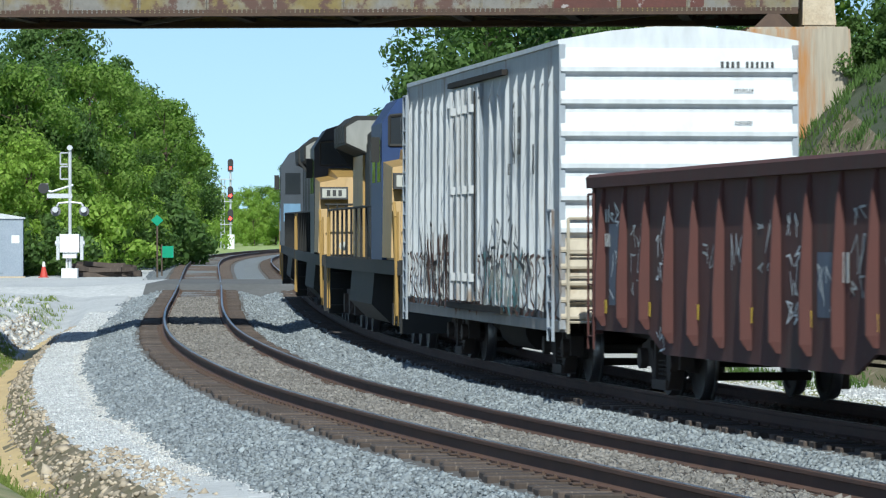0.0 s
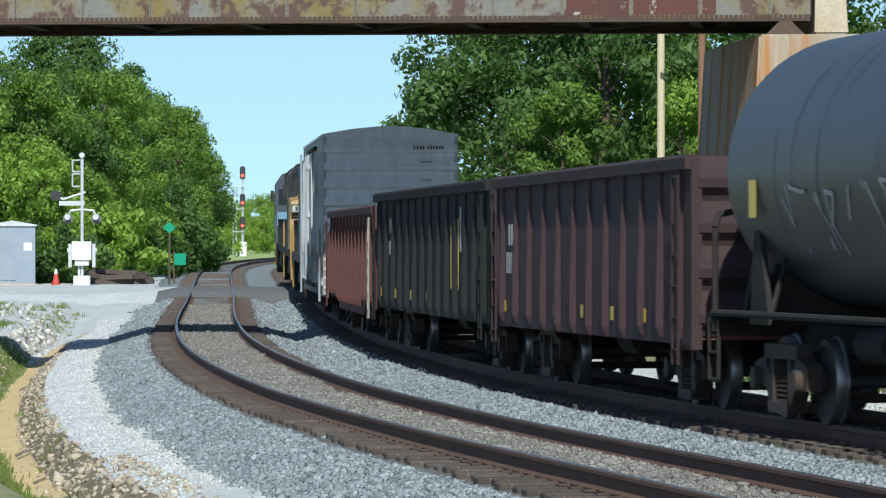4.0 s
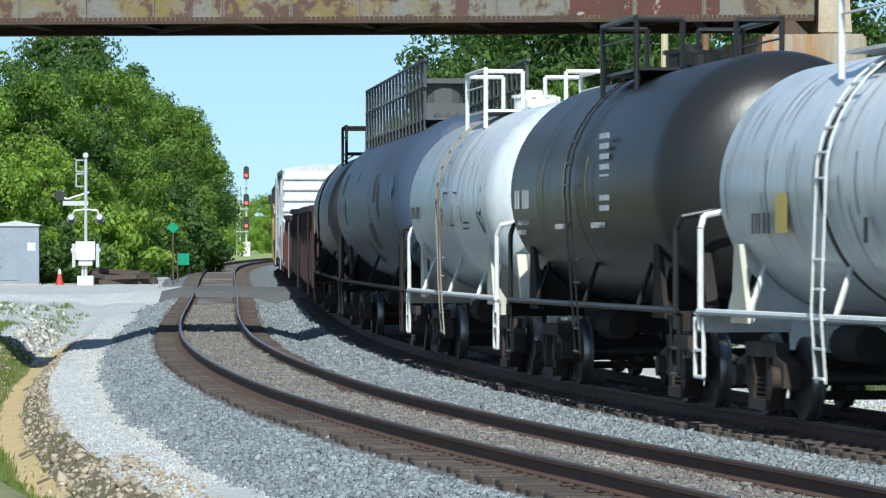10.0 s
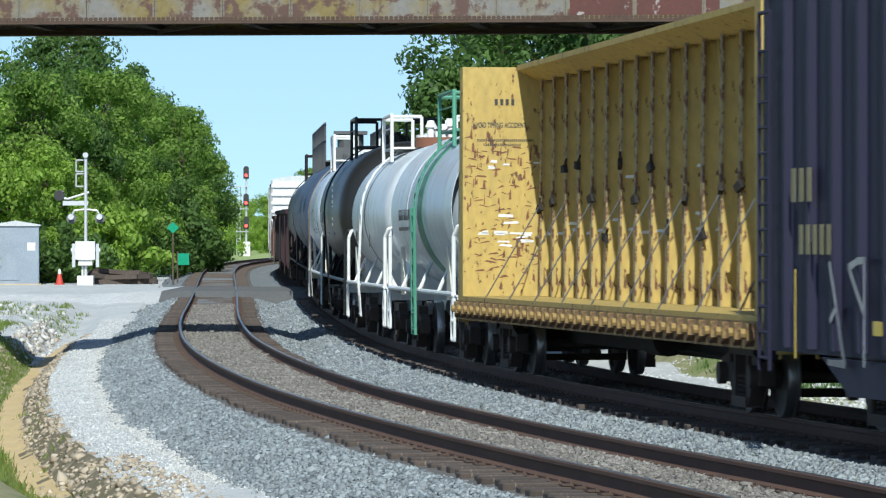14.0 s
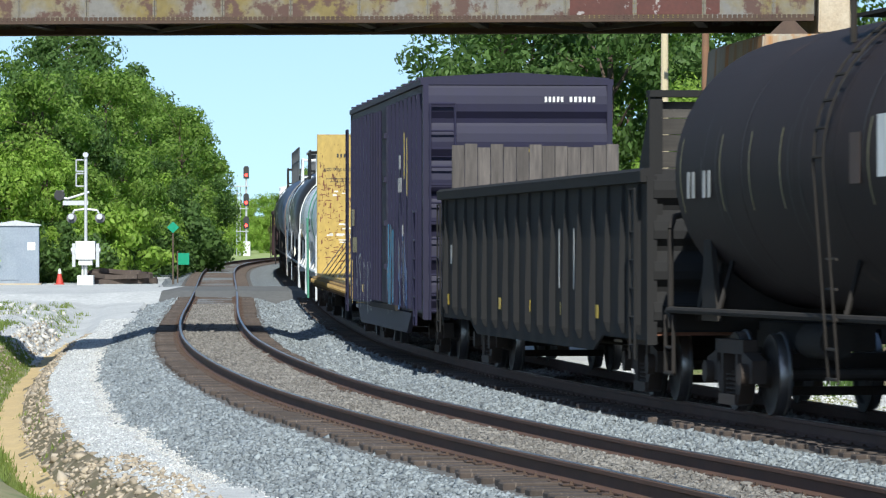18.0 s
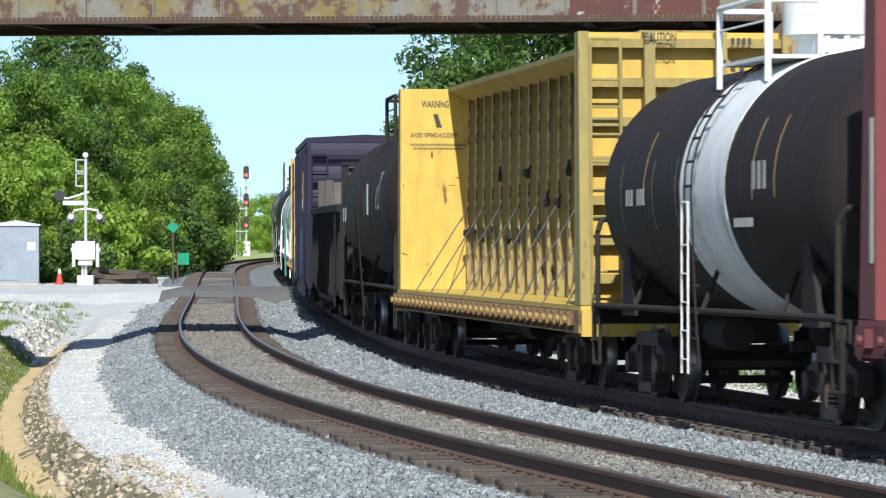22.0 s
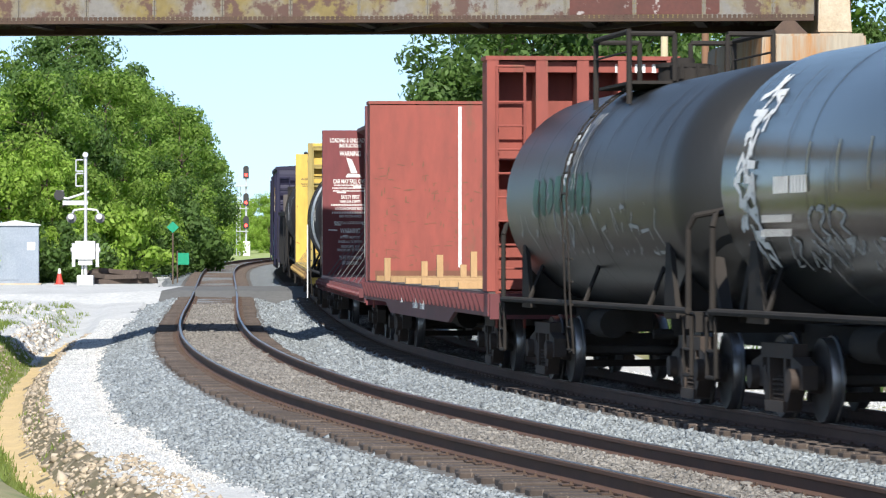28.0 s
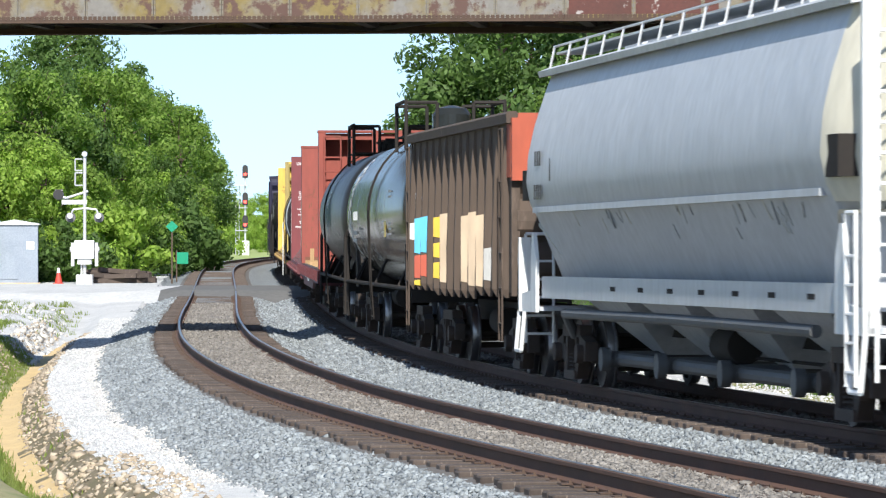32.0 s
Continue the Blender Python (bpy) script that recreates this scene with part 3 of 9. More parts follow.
C = dict(
    # one white paint: shade put into the panels, sun into the raised ribs
    reefer=paint("dirty_white_car_paint", (0.34, 0.38, 0.43), (0.27, 0.29, 0.315), (0.16, 0.125, 0.1), 0.58, 0.55, 3.0, 0.1),
    reefer_rib=paint("worn_white_rib_paint", (0.5, 0.52, 0.54), (0.4, 0.41, 0.42), (0.24, 0.19, 0.15), 0.6, 0.55, 3.5, 0.06),
    reefer_low=paint("yellowed_white_end_paint", (0.46, 0.4, 0.31), (0.36, 0.31, 0.24), (0.22, 0.14, 0.09), 0.58, 0.6, 2.5),
    reefer_grime=paint("grey_dirt", (0.33, 0.31, 0.29), (0.24, 0.22, 0.2), None, rough=0.8),
    reefer_end=paint("white_end_paint", (0.62, 0.645, 0.67), (0.56, 0.58, 0.6), (0.46, 0.43, 0.37), 0.66, 0.5, 1.5),
    rust=paint("bare_rust", (0.22, 0.09, 0.05), (0.13, 0.06, 0.04), (0.3, 0.15, 0.08), 0.6, 0.85),
    red_gon=paint("oxide_red_gondola_paint", (0.094, 0.03, 0.025), (0.058, 0.024, 0.021), (0.065, 0.036, 0.03), 0.53, 0.8, 2.5),
    black_gon=paint("faded_black_gondola_paint", (0.016, 0.0165, 0.018), (0.026, 0.024, 0.023), (0.055, 0.042, 0.034), 0.64, 0.8, 3.0, spec=0.15),
    red_gon2=paint("dark_maroon_gondola_paint", (0.042, 0.019, 0.021), (0.03, 0.016, 0.017), (0.036, 0.026, 0.025), 0.55, 0.8, 2.5),
    tank_black=paint("tank_black", (0.013, 0.014, 0.015), (0.022, 0.022, 0.022), (0.055, 0.05, 0.045), 0.66, 0.36, 1.6, spec=0.35),
    tank_matt=paint("tank_faded_black", (0.021, 0.0155, 0.017), (0.029, 0.021, 0.021), (0.055, 0.036, 0.03), 0.64, 0.68, 1.6, spec=0.12),
    tank_gloss=paint("tank_glossy_black", (0.014, 0.016, 0.016), (0.022, 0.024, 0.022), (0.06, 0.06, 0.055), 0.7, 0.2, 1.4, bump=0.0, spec=0.3),
    tank_graphite=paint("tank_graphite", (0.042, 0.046, 0.054), (0.03, 0.033, 0.04), (0.09, 0.08, 0.07), 0.62, 0.42, 1.8),
    tank_blue=paint("tank_slate_blue", (0.062, 0.09, 0.145), (0.048, 0.07, 0.115), (0.1, 0.115, 0.145), 0.62, 0.48, 1.6),
    tank_rust=paint("tank_rust_band", (0.085, 0.055, 0.045), (0.06, 0.043, 0.038), (0.13, 0.085, 0.06), 0.6, 0.75, 2.0),
    tank_white=paint("tank_white", (0.7, 0.73, 0.76), (0.6, 0.64, 0.67), (0.42, 0.36, 0.3), 0.66, 0.3, 1.7, spec=0.6),
    tank_grey=paint("tank_pale_grey", (0.5, 0.55, 0.61), (0.42, 0.47, 0.53), (0.33, 0.28, 0.23), 0.63, 0.3, 1.9, spec=0.6),
    clean_white=paint("clean_white_band", (0.78, 0.79, 0.79), (0.7, 0.71, 0.71), (0.5, 0.47, 0.43), 0.68, 0.45),
    green=paint("green_band_paint", (0.1, 0.3, 0.2), (0.08, 0.24, 0.17), (0.2, 0.25, 0.2), 0.64, 0.5),
    yellow=paint("yellow_car_paint", (0.62, 0.42, 0.075), (0.53, 0.36, 0.08), (0.18, 0.075, 0.035), 0.66, 0.6, 4.5, 0.04),
    yellow_worn=paint("scraped_yellow_paint", (0.52, 0.37, 0.1), (0.42, 0.3, 0.1), (0.12, 0.055, 0.03), 0.6, 0.7, 7.5, 0.03, stretch=(1, 1, 0.45)),
    yellow_dull=paint("dull_dirty_yellow_paint", (0.36, 0.28, 0.085), (0.26, 0.2, 0.075), (0.12, 0.06, 0.035), 0.6, 0.7, 4.0, 0.06, stretch=(1, 1, 0.3)),
    dirty_yellow=paint("rusty_yellow_edge", (0.34, 0.23, 0.07), (0.2, 0.12, 0.05), (0.09, 0.05, 0.03), 0.5, 0.75, 6.0, 0.08, stretch=(1, 1, 1)),
    maroon=paint("maroon_car_paint", (0.2, 0.045, 0.05), (0.15, 0.038, 0.042), (0.1, 0.04, 0.038), 0.64, 0.6, 2.5),
    maroon_dark=paint("dark_maroon_column_paint", (0.14, 0.035, 0.04), (0.1, 0.03, 0.034), (0.06, 0.03, 0.03), 0.62, 0.65, 2.5),
    salmon=paint("oxide_red_bulkhead_paint", (0.29, 0.068, 0.05), (0.23, 0.06, 0.045), (0.15, 0.07, 0.045), 0.56, 0.75, 2.4),
    navy=paint("navy_blue_car_paint", (0.021, 0.019, 0.046), (0.016, 0.015, 0.034), (0.05, 0.045, 0.048), 0.66, 0.6, 2.0, spec=0.25),
    hop_grey=material("pale_grey_hopper_paint", (0.5, 0.52, 0.55), 0.42, second=(0.43, 0.45, 0.48), third=(0.3, 0.3, 0.31), third_at=0.66, third_scale=1.4, scale=0.7, stretch=(0.9, 0.9, 0.22), bump=0.05, bump_scale=1.1, spec=0.4),
    hop_beige=paint("cream_hopper_end_paint", (0.6, 0.57, 0.47), (0.54, 0.51, 0.42), (0.42, 0.38, 0.3), 0.66, 0.55, 1.4),
    brown_gon=paint("weathered_brown_gondola", (0.1, 0.072, 0.054), (0.066, 0.048, 0.038), (0.16, 0.12, 0.095), 0.6, 0.85, 3.0),
    orange_corner=paint("orange_red_corner_paint", (0.42, 0.09, 0.045), (0.36, 0.08, 0.045), (0.16, 0.08, 0.05), 0.6, 0.7, 3.0),
    board=material("weathered_boards", (0.15, 0.13, 0.118), 0.9, second=(0.06, 0.053, 0.05), scale=3, stretch=(6, 6, 0.6), bump=0.006, random_tint=0.25),
    stake=material("new_softwood_stake", (0.44, 0.28, 0.14), 0.85, second=(0.34, 0.21, 0.1), scale=3, stretch=(5, 5, 1), random_tint=0.2),
    dark_board=material("dark_weathered_boards", (0.09, 0.08, 0.07), 0.9, second=(0.05, 0.045, 0.042), scale=3, stretch=(6, 0.6, 6), bump=0.006, random_tint=0.25),
    chipped=material("chipped_edge_paint", (0.42, 0.34, 0.18), 0.75, second=(0.32, 0.24, 0.1), scale=4, third=(0.12, 0.05, 0.03), third_at=0.5, third_scale=7, sharp=0.05),
    chipped_maroon=material("chipped_maroon_edge", (0.13, 0.04, 0.045), 0.75, second=(0.08, 0.03, 0.03), scale=4, third=(0.5, 0.46, 0.44), third_at=0.6, third_scale=6, sharp=0.04),
    tan_spray=paint("tan_spray_paint", (0.55, 0.43, 0.3), (0.46, 0.36, 0.26), None, rough=0.6),
    letter=paint("white_lettering", (0.8, 0.8, 0.79), (0.72, 0.72, 0.71), None, rough=0.6),
    letter_dim=paint("dirty_white_lettering", (0.5, 0.5, 0.49), (0.36, 0.36, 0.35), None, rough=0.7, scale=4),
    letter_black=paint("black_lettering", (0.035, 0.035, 0.035), (0.06, 0.06, 0.06), None, rough=0.7),
    reflect=paint("yellow_reflector", (0.7, 0.5, 0.06), (0.6, 0.42, 0.06), None, rough=0.4),
    old_line=paint("faded_line_paint", (0.3, 0.26, 0.12), (0.2, 0.18, 0.1), None, rough=0.6),
    decal=paint("grey_patch", (0.06, 0.062, 0.068), (0.045, 0.046, 0.05), None, rough=0.7),
    g_cyan=paint("cyan_spray_paint", (0.12, 0.5, 0.75), (0.1, 0.42, 0.66), None, rough=0.6),
    g_blue=paint("blue_spray_paint", (0.1, 0.25, 0.55), (0.08, 0.2, 0.48), None, rough=0.6),
    g_teal=paint("teal_spray_paint", (0.2, 0.42, 0.4), (0.15, 0.33, 0.33), None, rough=0.6),
    g_red=paint("red_spray_paint", (0.5, 0.1, 0.06), (0.42, 0.09, 0.05), None, rough=0.6),
    g_green=paint("green_spray_paint", (0.02, 0.12, 0.08), (0.02, 0.09, 0.06), None, rough=0.5),
    loco_yellow=paint("locomotive_yellow", (0.42, 0.265, 0.08), (0.33, 0.205, 0.066), (0.24, 0.16, 0.07), 0.66, 0.5),
    loco_blue=paint("locomotive_blue", (0.025, 0.055, 0.16), (0.02, 0.043, 0.12), (0.05, 0.05, 0.06), 0.66, 0.5, spec=0.25),
    loco_dark=paint("locomotive_dark_grey", (0.022, 0.024, 0.025), (0.036, 0.034, 0.031), (0.07, 0.056, 0.046), 0.62, 0.65, spec=0.2),
    loco_slate=paint("locomotive_slate_cab", (0.055, 0.068, 0.085), (0.04, 0.05, 0.064), (0.07, 0.07, 0.07), 0.66, 0.5),
    loco_black=paint("locomotive_black_cab", (0.016, 0.018, 0.028), (0.022, 0.022, 0.026), (0.05, 0.045, 0.04), 0.66, 0.5, spec=0.25),
    loco_wing=paint("locomotive_pale_radiator", (0.3, 0.3, 0.28), (0.22, 0.22, 0.2), (0.14, 0.12, 0.1), 0.62, 0.6),
    loco_grey=paint("locomotive_grey", (0.05, 0.052, 0.054), (0.036, 0.037, 0.038), (0.1, 0.09, 0.08), 0.62, 0.6),
    sky_decal=paint("pale_blue_panel", (0.17, 0.3, 0.44), (0.14, 0.25, 0.38), None, rough=0.4),
    tank_stain=paint("brown_grey_stain", (0.36, 0.35, 0.33), (0.28, 0.25, 0.21), None, rough=0.6),
    tank_fade=paint("faded_grey_runs", (0.05, 0.05, 0.052), (0.035, 0.033, 0.033), None, rough=0.7),
    tan_steel=paint("rust_tinged_ladder_paint", (0.36, 0.33, 0.28), (0.26, 0.22, 0.18), (0.16, 0.1, 0.07), 0.58, 0.6),
    platform=paint("dull_platform_steel", (0.1, 0.105, 0.11), (0.075, 0.078, 0.08), (0.14, 0.12, 0.1), 0.62, 0.6),
    number=paint("number_board_white", (0.5, 0.5, 0.45), (0.42, 0.42, 0.38), None, rough=0.4),
)

SHARED = {}


def shared(key, build, mats):
    """One mesh, built once, with one material or several (faces carry their index)."""
    if key not in SHARED:
        bm = bmesh.new()
        build(bm)
        bmesh.ops.recalc_face_normals(bm, faces=bm.faces)
        me = bpy.data.meshes.new(key)
        bm.to_mesh(me)
        bm.free()
        for m in mats:
            me.materials.append(m)
        me.shade_smooth()
        me.set_sharp_from_angle(angle=radians(35))
        SHARED[key] = me
    return SHARED[key]


def piece(name, mesh, parent, m, label=""):
    o = new(name, mesh)
    o.parent, o.matrix_basis = parent, m
    if label:
        tagged(o, label)
    return o


def wheelset_mesh(bm):
    rod(bm, (0, -0.95, 0), (0, 0.95, 0), 0.075, 10)
    for sgn in (-1, 1):
        seg = 32
        # tread, rim, dished plate and hub; offsets along the axle
        prof = [(0.99, 0.09, 0), (0.97, 0.13, 0), (0.84, 0.15, 0), (0.82, 0.36, 0), (0.835, 0.39, 0), (0.835, 0.45, 0), (0.825, 0.457, 1), (0.725, 0.46, 1), (0.715, 0.486, 1),
                (0.69, 0.486, 1), (0.682, 0.44, 0), (0.69, 0.39, 0), (0.72, 0.36, 0), (0.74, 0.15, 0), (0.68, 0.09, 0)]
        rings = [[bm.verts.new((r * math.sin(6.28319 * i / seg), sgn * y, r * math.cos(6.28319 * i / seg))) for i in range(seg)] for y, r, _ in prof]
        for k in range(len(prof) - 1):
            for i in range(seg):
                j = (i + 1) % seg
                f = bm.faces.new((rings[k][i], rings[k][j], rings[k + 1][j], rings[k + 1][i]))
                f.material_index = 1 if (prof[k][2] and prof[k + 1][2]) else 0


def side_frame_mesh(bm):
    # cast frame in the x-z plane: top member, sloping ends, spring window, bottom
    y0, y1 = 0.93, 1.1
    hexa(bm, [(-1.12, y0, 0.36), (-1.12, y1, 0.36), (-0.62, y1, 0.36), (-0.62, y0, 0.36)], [(-1.12, y0, 0.62), (-1.12, y1, 0.62), (-0.62, y1, 0.72), (-0.62, y0, 0.72)])
    hexa(bm, [(0.62, y0, 0.36), (0.62, y1, 0.36), (1.12, y1, 0.36), (1.12, y0, 0.36)], [(0.62, y0, 0.72), (0.62, y1, 0.72), (1.12, y1, 0.62), (1.12, y0, 0.62)])
    box(bm, -0.7, 0.7, y0, y1, 0.68, 0.84)
    hexa(bm, [(-0.42, y0, 0.12), (-0.42, y1, 0.12), (-0.28, y1, 0.12), (-0.28, y0, 0.12)], [(-0.72, y0, 0.5), (-0.72, y1, 0.5), (-0.5, y1, 0.6), (-0.5, y0, 0.6)])
    hexa(bm, [(0.28, y0, 0.12), (0.28, y1, 0.12), (0.42, y1, 0.12), (0.42, y0, 0.12)], [(0.5, y0, 0.6), (0.5, y1, 0.6), (0.72, y1, 0.5), (0.72, y0, 0.5)])
    box(bm, -0.42, 0.42, y0, y1 + 0.03, 0.1, 0.22)
    for x in (-0.36, 0.36):
        box(bm, x - 0.05, x + 0.05, y0, y1, 0.2, 0.7)
    for x in (-0.875, 0.875):
        rod(bm, (x, y1, 0.457), (x, y1 + 0.09, 0.457), 0.13, 12)


def spring_mesh(bm):
    for x in (-0.17, 0.0, 0.17):
        pts = [(x + 0.065 * math.cos(a), 1.02 + 0.065 * math.sin(a), 0.22 + 0.26 * a / 31.4) for a in np.linspace(0, 31.4, 31)]
        tube(bm, pts, 0.014, 4)


def truck(car, x):
    bol = piece("truck", shared("truck_bolster", lambda bm: (box(bm, -0.2, 0.2, -0.92, 0.92, 0.48, 0.68), rod(bm, (0, 0, 0.66), (0, 0, 0.8), 0.2, 12),
                                                             box(bm, -0.06, 0.06, -0.75, 0.75, 0.2, 0.3)), [M["truckmetal"]]), car, pose(x, 0, 0))
    sf = shared("side_frame", side_frame_mesh, [M["truckmetal"]])
    sp = shared("coil_spring", spring_mesh, [M["truckmetal"]])
    ws = shared("wheelset", wheelset_mesh, [M["wheel"], M["tread"]])
    for rz in (0, 180):
        piece("side_frame", sf, bol, pose(0, 0, 0, 0, 0, rz))
        piece("coil_spring", sp, bol, pose(0, 0, 0, 0, 0, rz))
    for dx in (-0.875, 0.875):
        WHEELS.append(piece("wheelset", ws, bol, pose(dx, 0, 0.457)))
        ROLL.append((WHEELS[-1], car.name))


WHEELS = []
CARS = []
TURNED = set()
ROLL = []


def coupler_mesh(bm):
    box(bm, -0.15, 0.35, -0.09, 0.09, 0.72, 0.92)
    hexa(bm, [(0.35, -0.16, 0.7), (0.62, -0.1, 0.7), (0.62, 0.14, 0.7), (0.35, 0.14, 0.7)], [(0.35, -0.16, 0.98), (0.62, -0.1, 0.98), (0.62, 0.14, 0.98), (0.35, 0.14, 0.98)])
    tube(bm, [(0.2, 0.25, 0.75), (0.3, 0.32, 0.5), (0.5, 0.3, 0.36), (0.62, 0.22, 0.42)], 0.028, 5)


def start_car(label, a, c, bogie, category="freight car", reach=0.0):
    """A car with trucks and couplers, running between a and c along the train; bogie: truck centres from its ends."""
    car = tagged(new("freight_car"), label, category, "cars of the freight train")
    L = (c - a) / 2
    for x in (-L + bogie, L - bogie):
        truck(car, x)
    cm = shared("coupler", coupler_mesh, [M["grime"]])
    piece("coupler", cm, car, pose(L - 0.1, 0, 0))
    piece("coupler", cm, car, pose(-L + 0.1 - reach, 0, 0, 0, 0, 180))
    if reach:
        add(car, "drawbar", M["grime"], lambda bm: box(bm, -L - reach, -L + 0.2, -0.07, 0.07, 0.74, 0.9))
    CARS.append((car, (a + c) / 2, L - bogie))
    return car, L


def add(car, name, mat, build, label="", smooth=False):
    bm = bmesh.new()
    build(bm)
    return part(name, bm, mat, car, label, smooth)


def each(car, name, mat, builds, label="", smooth=False):
    """One part for every build in the list."""
    return [add(car, name, mat, b, label, smooth) for b in builds]


def sill(car, L, z0=0.62, z1=1.0, hw=0.32, mat=None):
    add(car, "centre_sill", mat or M["grime"], lambda bm: box(bm, -L, L, -hw, hw, z0, z1))


def brake_gear(car, x=0.0):
    add(car, "air_reservoir", M["grime"], lambda bm: rod(bm, (x - 0.55, 0.62, 0.72), (x + 0.55, 0.62, 0.72), 0.22, 14), smooth=True)
    add(car, "brake_cylinder", M["grime"], lambda bm: rod(bm, (x + 1.1, -0.6, 0.75), (x + 1.7, -0.6, 0.75), 0.17, 12), smooth=True)
    add(car, "brake_rod", M["grime"], lambda bm: tube(bm, [(x - 3.2, 0.2, 0.55), (x - 0.8, 0.5, 0.58), (x + 3.0, 0.2, 0.52)], 0.022, 5))


def ladder(car, mat, p, q, width, rungs, along="x", r=0.018, name="ladder", label=""):
    """Two stiles from p up to q and rungs, width along x or y."""
    p, q = Vector(p), Vector(q)
    w = Vector((width / 2, 0, 0)) if along == "x" else Vector((0, width / 2, 0))

    stiles = add(car, name, mat, lambda bm: tube(bm, [p - w, q - w, q + w, p + w], r * 1.3, 6), label)
    for i in range(rungs - 1):
        c = p.lerp(q, (i + 0.5) / rungs)
        add(stiles, "rung", mat, lambda bm: rod(bm, c - w, c + w, r, 6))


def bent(car, name, mat, pts, r=0.025, label="", seg=7):
    add(car, name, mat, lambda bm: tube(bm, [Vector(p) for p in pts], r, seg), label)


def lettering(car, text, mat, size, m, name="lettering", squeeze=0.6):
    """Flat letters in the built-in font; m stands them up (text runs along local x, up along local y)."""
    m = m @ Matrix.Diagonal((squeeze, 1, 1, 1))
    cu = bpy.data.curves.new("text", "FONT")
    cu.body, cu.size, cu.align_x, cu.extrude = text, size, "CENTER", 0.002
    cu.offset = size * 0.02
    tmp = bpy.data.objects.new("text", cu)
    me = bpy.data.meshes.new_from_object(tmp)
    bpy.data.objects.remove(tmp)
    bpy.data.curves.remove(cu)
    me.materials.clear()
    me.materials.append(mat)
    o = new(name, me)
    o.parent, o.matrix_basis = car, m
    return o


REAR = Matrix(((0, 0, -1, 0), (-1, 0, 0, 0), (0, 1, 0, 0), (0, 0, 0, 1)))     # letters on a face that looks back along the train
SIDE = Matrix(((-1, 0, 0, 0), (0, 0, 1, 0), (0, 1, 0, 0), (0, 0, 0, 1)))      # letters on the left side


def bars_rear(car, mat, x, rows, name="lettering"):
    """Plain bars for marks on a rear-facing plane: (y middle, z middle, width, height)."""
    def build(bm):
        for y, z, w, h in rows:
            k = max(1, int(round(w / (h * 0.8))))
            step = w / k
            for i in range(k):
                y0 = y + w / 2 - i * step
                box(bm, x - 0.006, x - 0.002, y0 - step * 0.55, y0, z - h / 2, z + h / 2)
    tagged(add(car, name, mat, build), kind="stuff")


def bars_side(car, mat, y, rows, name="lettering", solid=False):
    def build(bm):
        for x, z, w, h in rows:
            k = 1 if solid else max(1, int(round(w / (h * 0.8))))
            step = w / k
            for i in range(k):
                x0 = x + w / 2 - i * step
                box(bm, x0 - step * (1.0 if solid else 0.55), x0, y + 0.002, y + 0.006, z - h / 2, z + h / 2)
    tagged(add(car, name, mat, build), kind="stuff")


def scrawl(car, mat, where, x0, x1, z0, z1, seed, strokes=9, width=0.045, name="graffiti", label="", lean=0.1, hand=None):
    """Loose spray-can strokes laid on a surface; where(x, h) gives the point and normal."""
    rnd = random.Random(seed)

    def build(bm):
        n = strokes
        for i in range(n):
            cx = x0 + (x1 - x0) * (i + 0.5) / n
            w = (x1 - x0) / n * 0.75
            a, f = rnd.uniform(0, 6.28), rnd.choice((1, 1.5, 2, 2.5))
            pts = []
            for t in np.linspace(0, 1, 12):
                x = cx + w * (0.5 * math.sin(a + 6.28 * f * t) + lean * (t - 0.5))
                z = z0 + (z1 - z0) * (0.5 + 0.5 * math.cos(3.14159 * t * rnd.choice((1, 1, 1.02)) + 0.3 * math.sin(a))) + rnd.uniform(-0.02, 0.02)
                pts.append((x, z))
            for (xa, za), (xb, zb) in zip(pts[:-1], pts[1:]):
                dx, dz = xb - xa, zb - za
                d = math.hypot(dx, dz) or 1
                ox, oz = -dz / d * width / 2, dx / d * width / 2
                q = []
                for x, z in ((xa + ox, za + oz), (xb + ox, zb + oz), (xb - ox, zb - oz), (xa - ox, za - oz)):
                    p, nrm = where(x, z)
                    q.append(bm.verts.new(Vector(p) + Vector(nrm) * 0.006))
                bm.faces.new(q)
    tagged(add(car, name, mat, build, label), kind="stuff")


def glyphs(car, mat, where, cells, seed, width, label="", name="graffiti"):
    """Sprayed letter-like marks, one to a cell (x from, x to, height from, height to)."""
    rnd = random.Random(seed)

    def build(bm):
        for x0, x1, z0, z1 in cells:
            pts = []
            for k in range(rnd.choice((4, 5, 6, 6))):
                p = (x0 + (x1 - x0) * (rnd.choice((0.05, 0.5, 0.95)) + rnd.uniform(-0.1, 0.1)), z0 + (z1 - z0) * (rnd.choice((0.0, 0.5, 1.0)) + rnd.uniform(-0.12, 0.12)))
                if not pts or math.hypot(p[0] - pts[-1][0], p[1] - pts[-1][1]) > width:
                    pts.append(p)
            for (xa, za), (xb, zb) in zip(pts[:-1], pts[1:]):
                d = math.hypot(xb - xa, zb - za)
                wa, wb = width * rnd.uniform(0.35, 0.6), width * rnd.uniform(0.35, 0.6)
                ox, oz, ex, ez = -(zb - za) / d, (xb - xa) / d, (xb - xa) / d * width * 0.3, (zb - za) / d * width * 0.3
                q = []
                for x, z in ((xa + ox * wa - ex, za + oz * wa - ez), (xb + ox * wb + ex, zb + oz * wb + ez), (xb - ox * wb + ex, zb - oz * wb + ez), (xa - ox * wa - ex, za - oz * wa - ez)):
                    p, nrm = where(x, z)
                    q.append(bm.verts.new(Vector(p) + Vector(nrm) * 0.007))
                bm.faces.new(q)
    tagged(add(car, name, mat, build, label), kind="stuff")


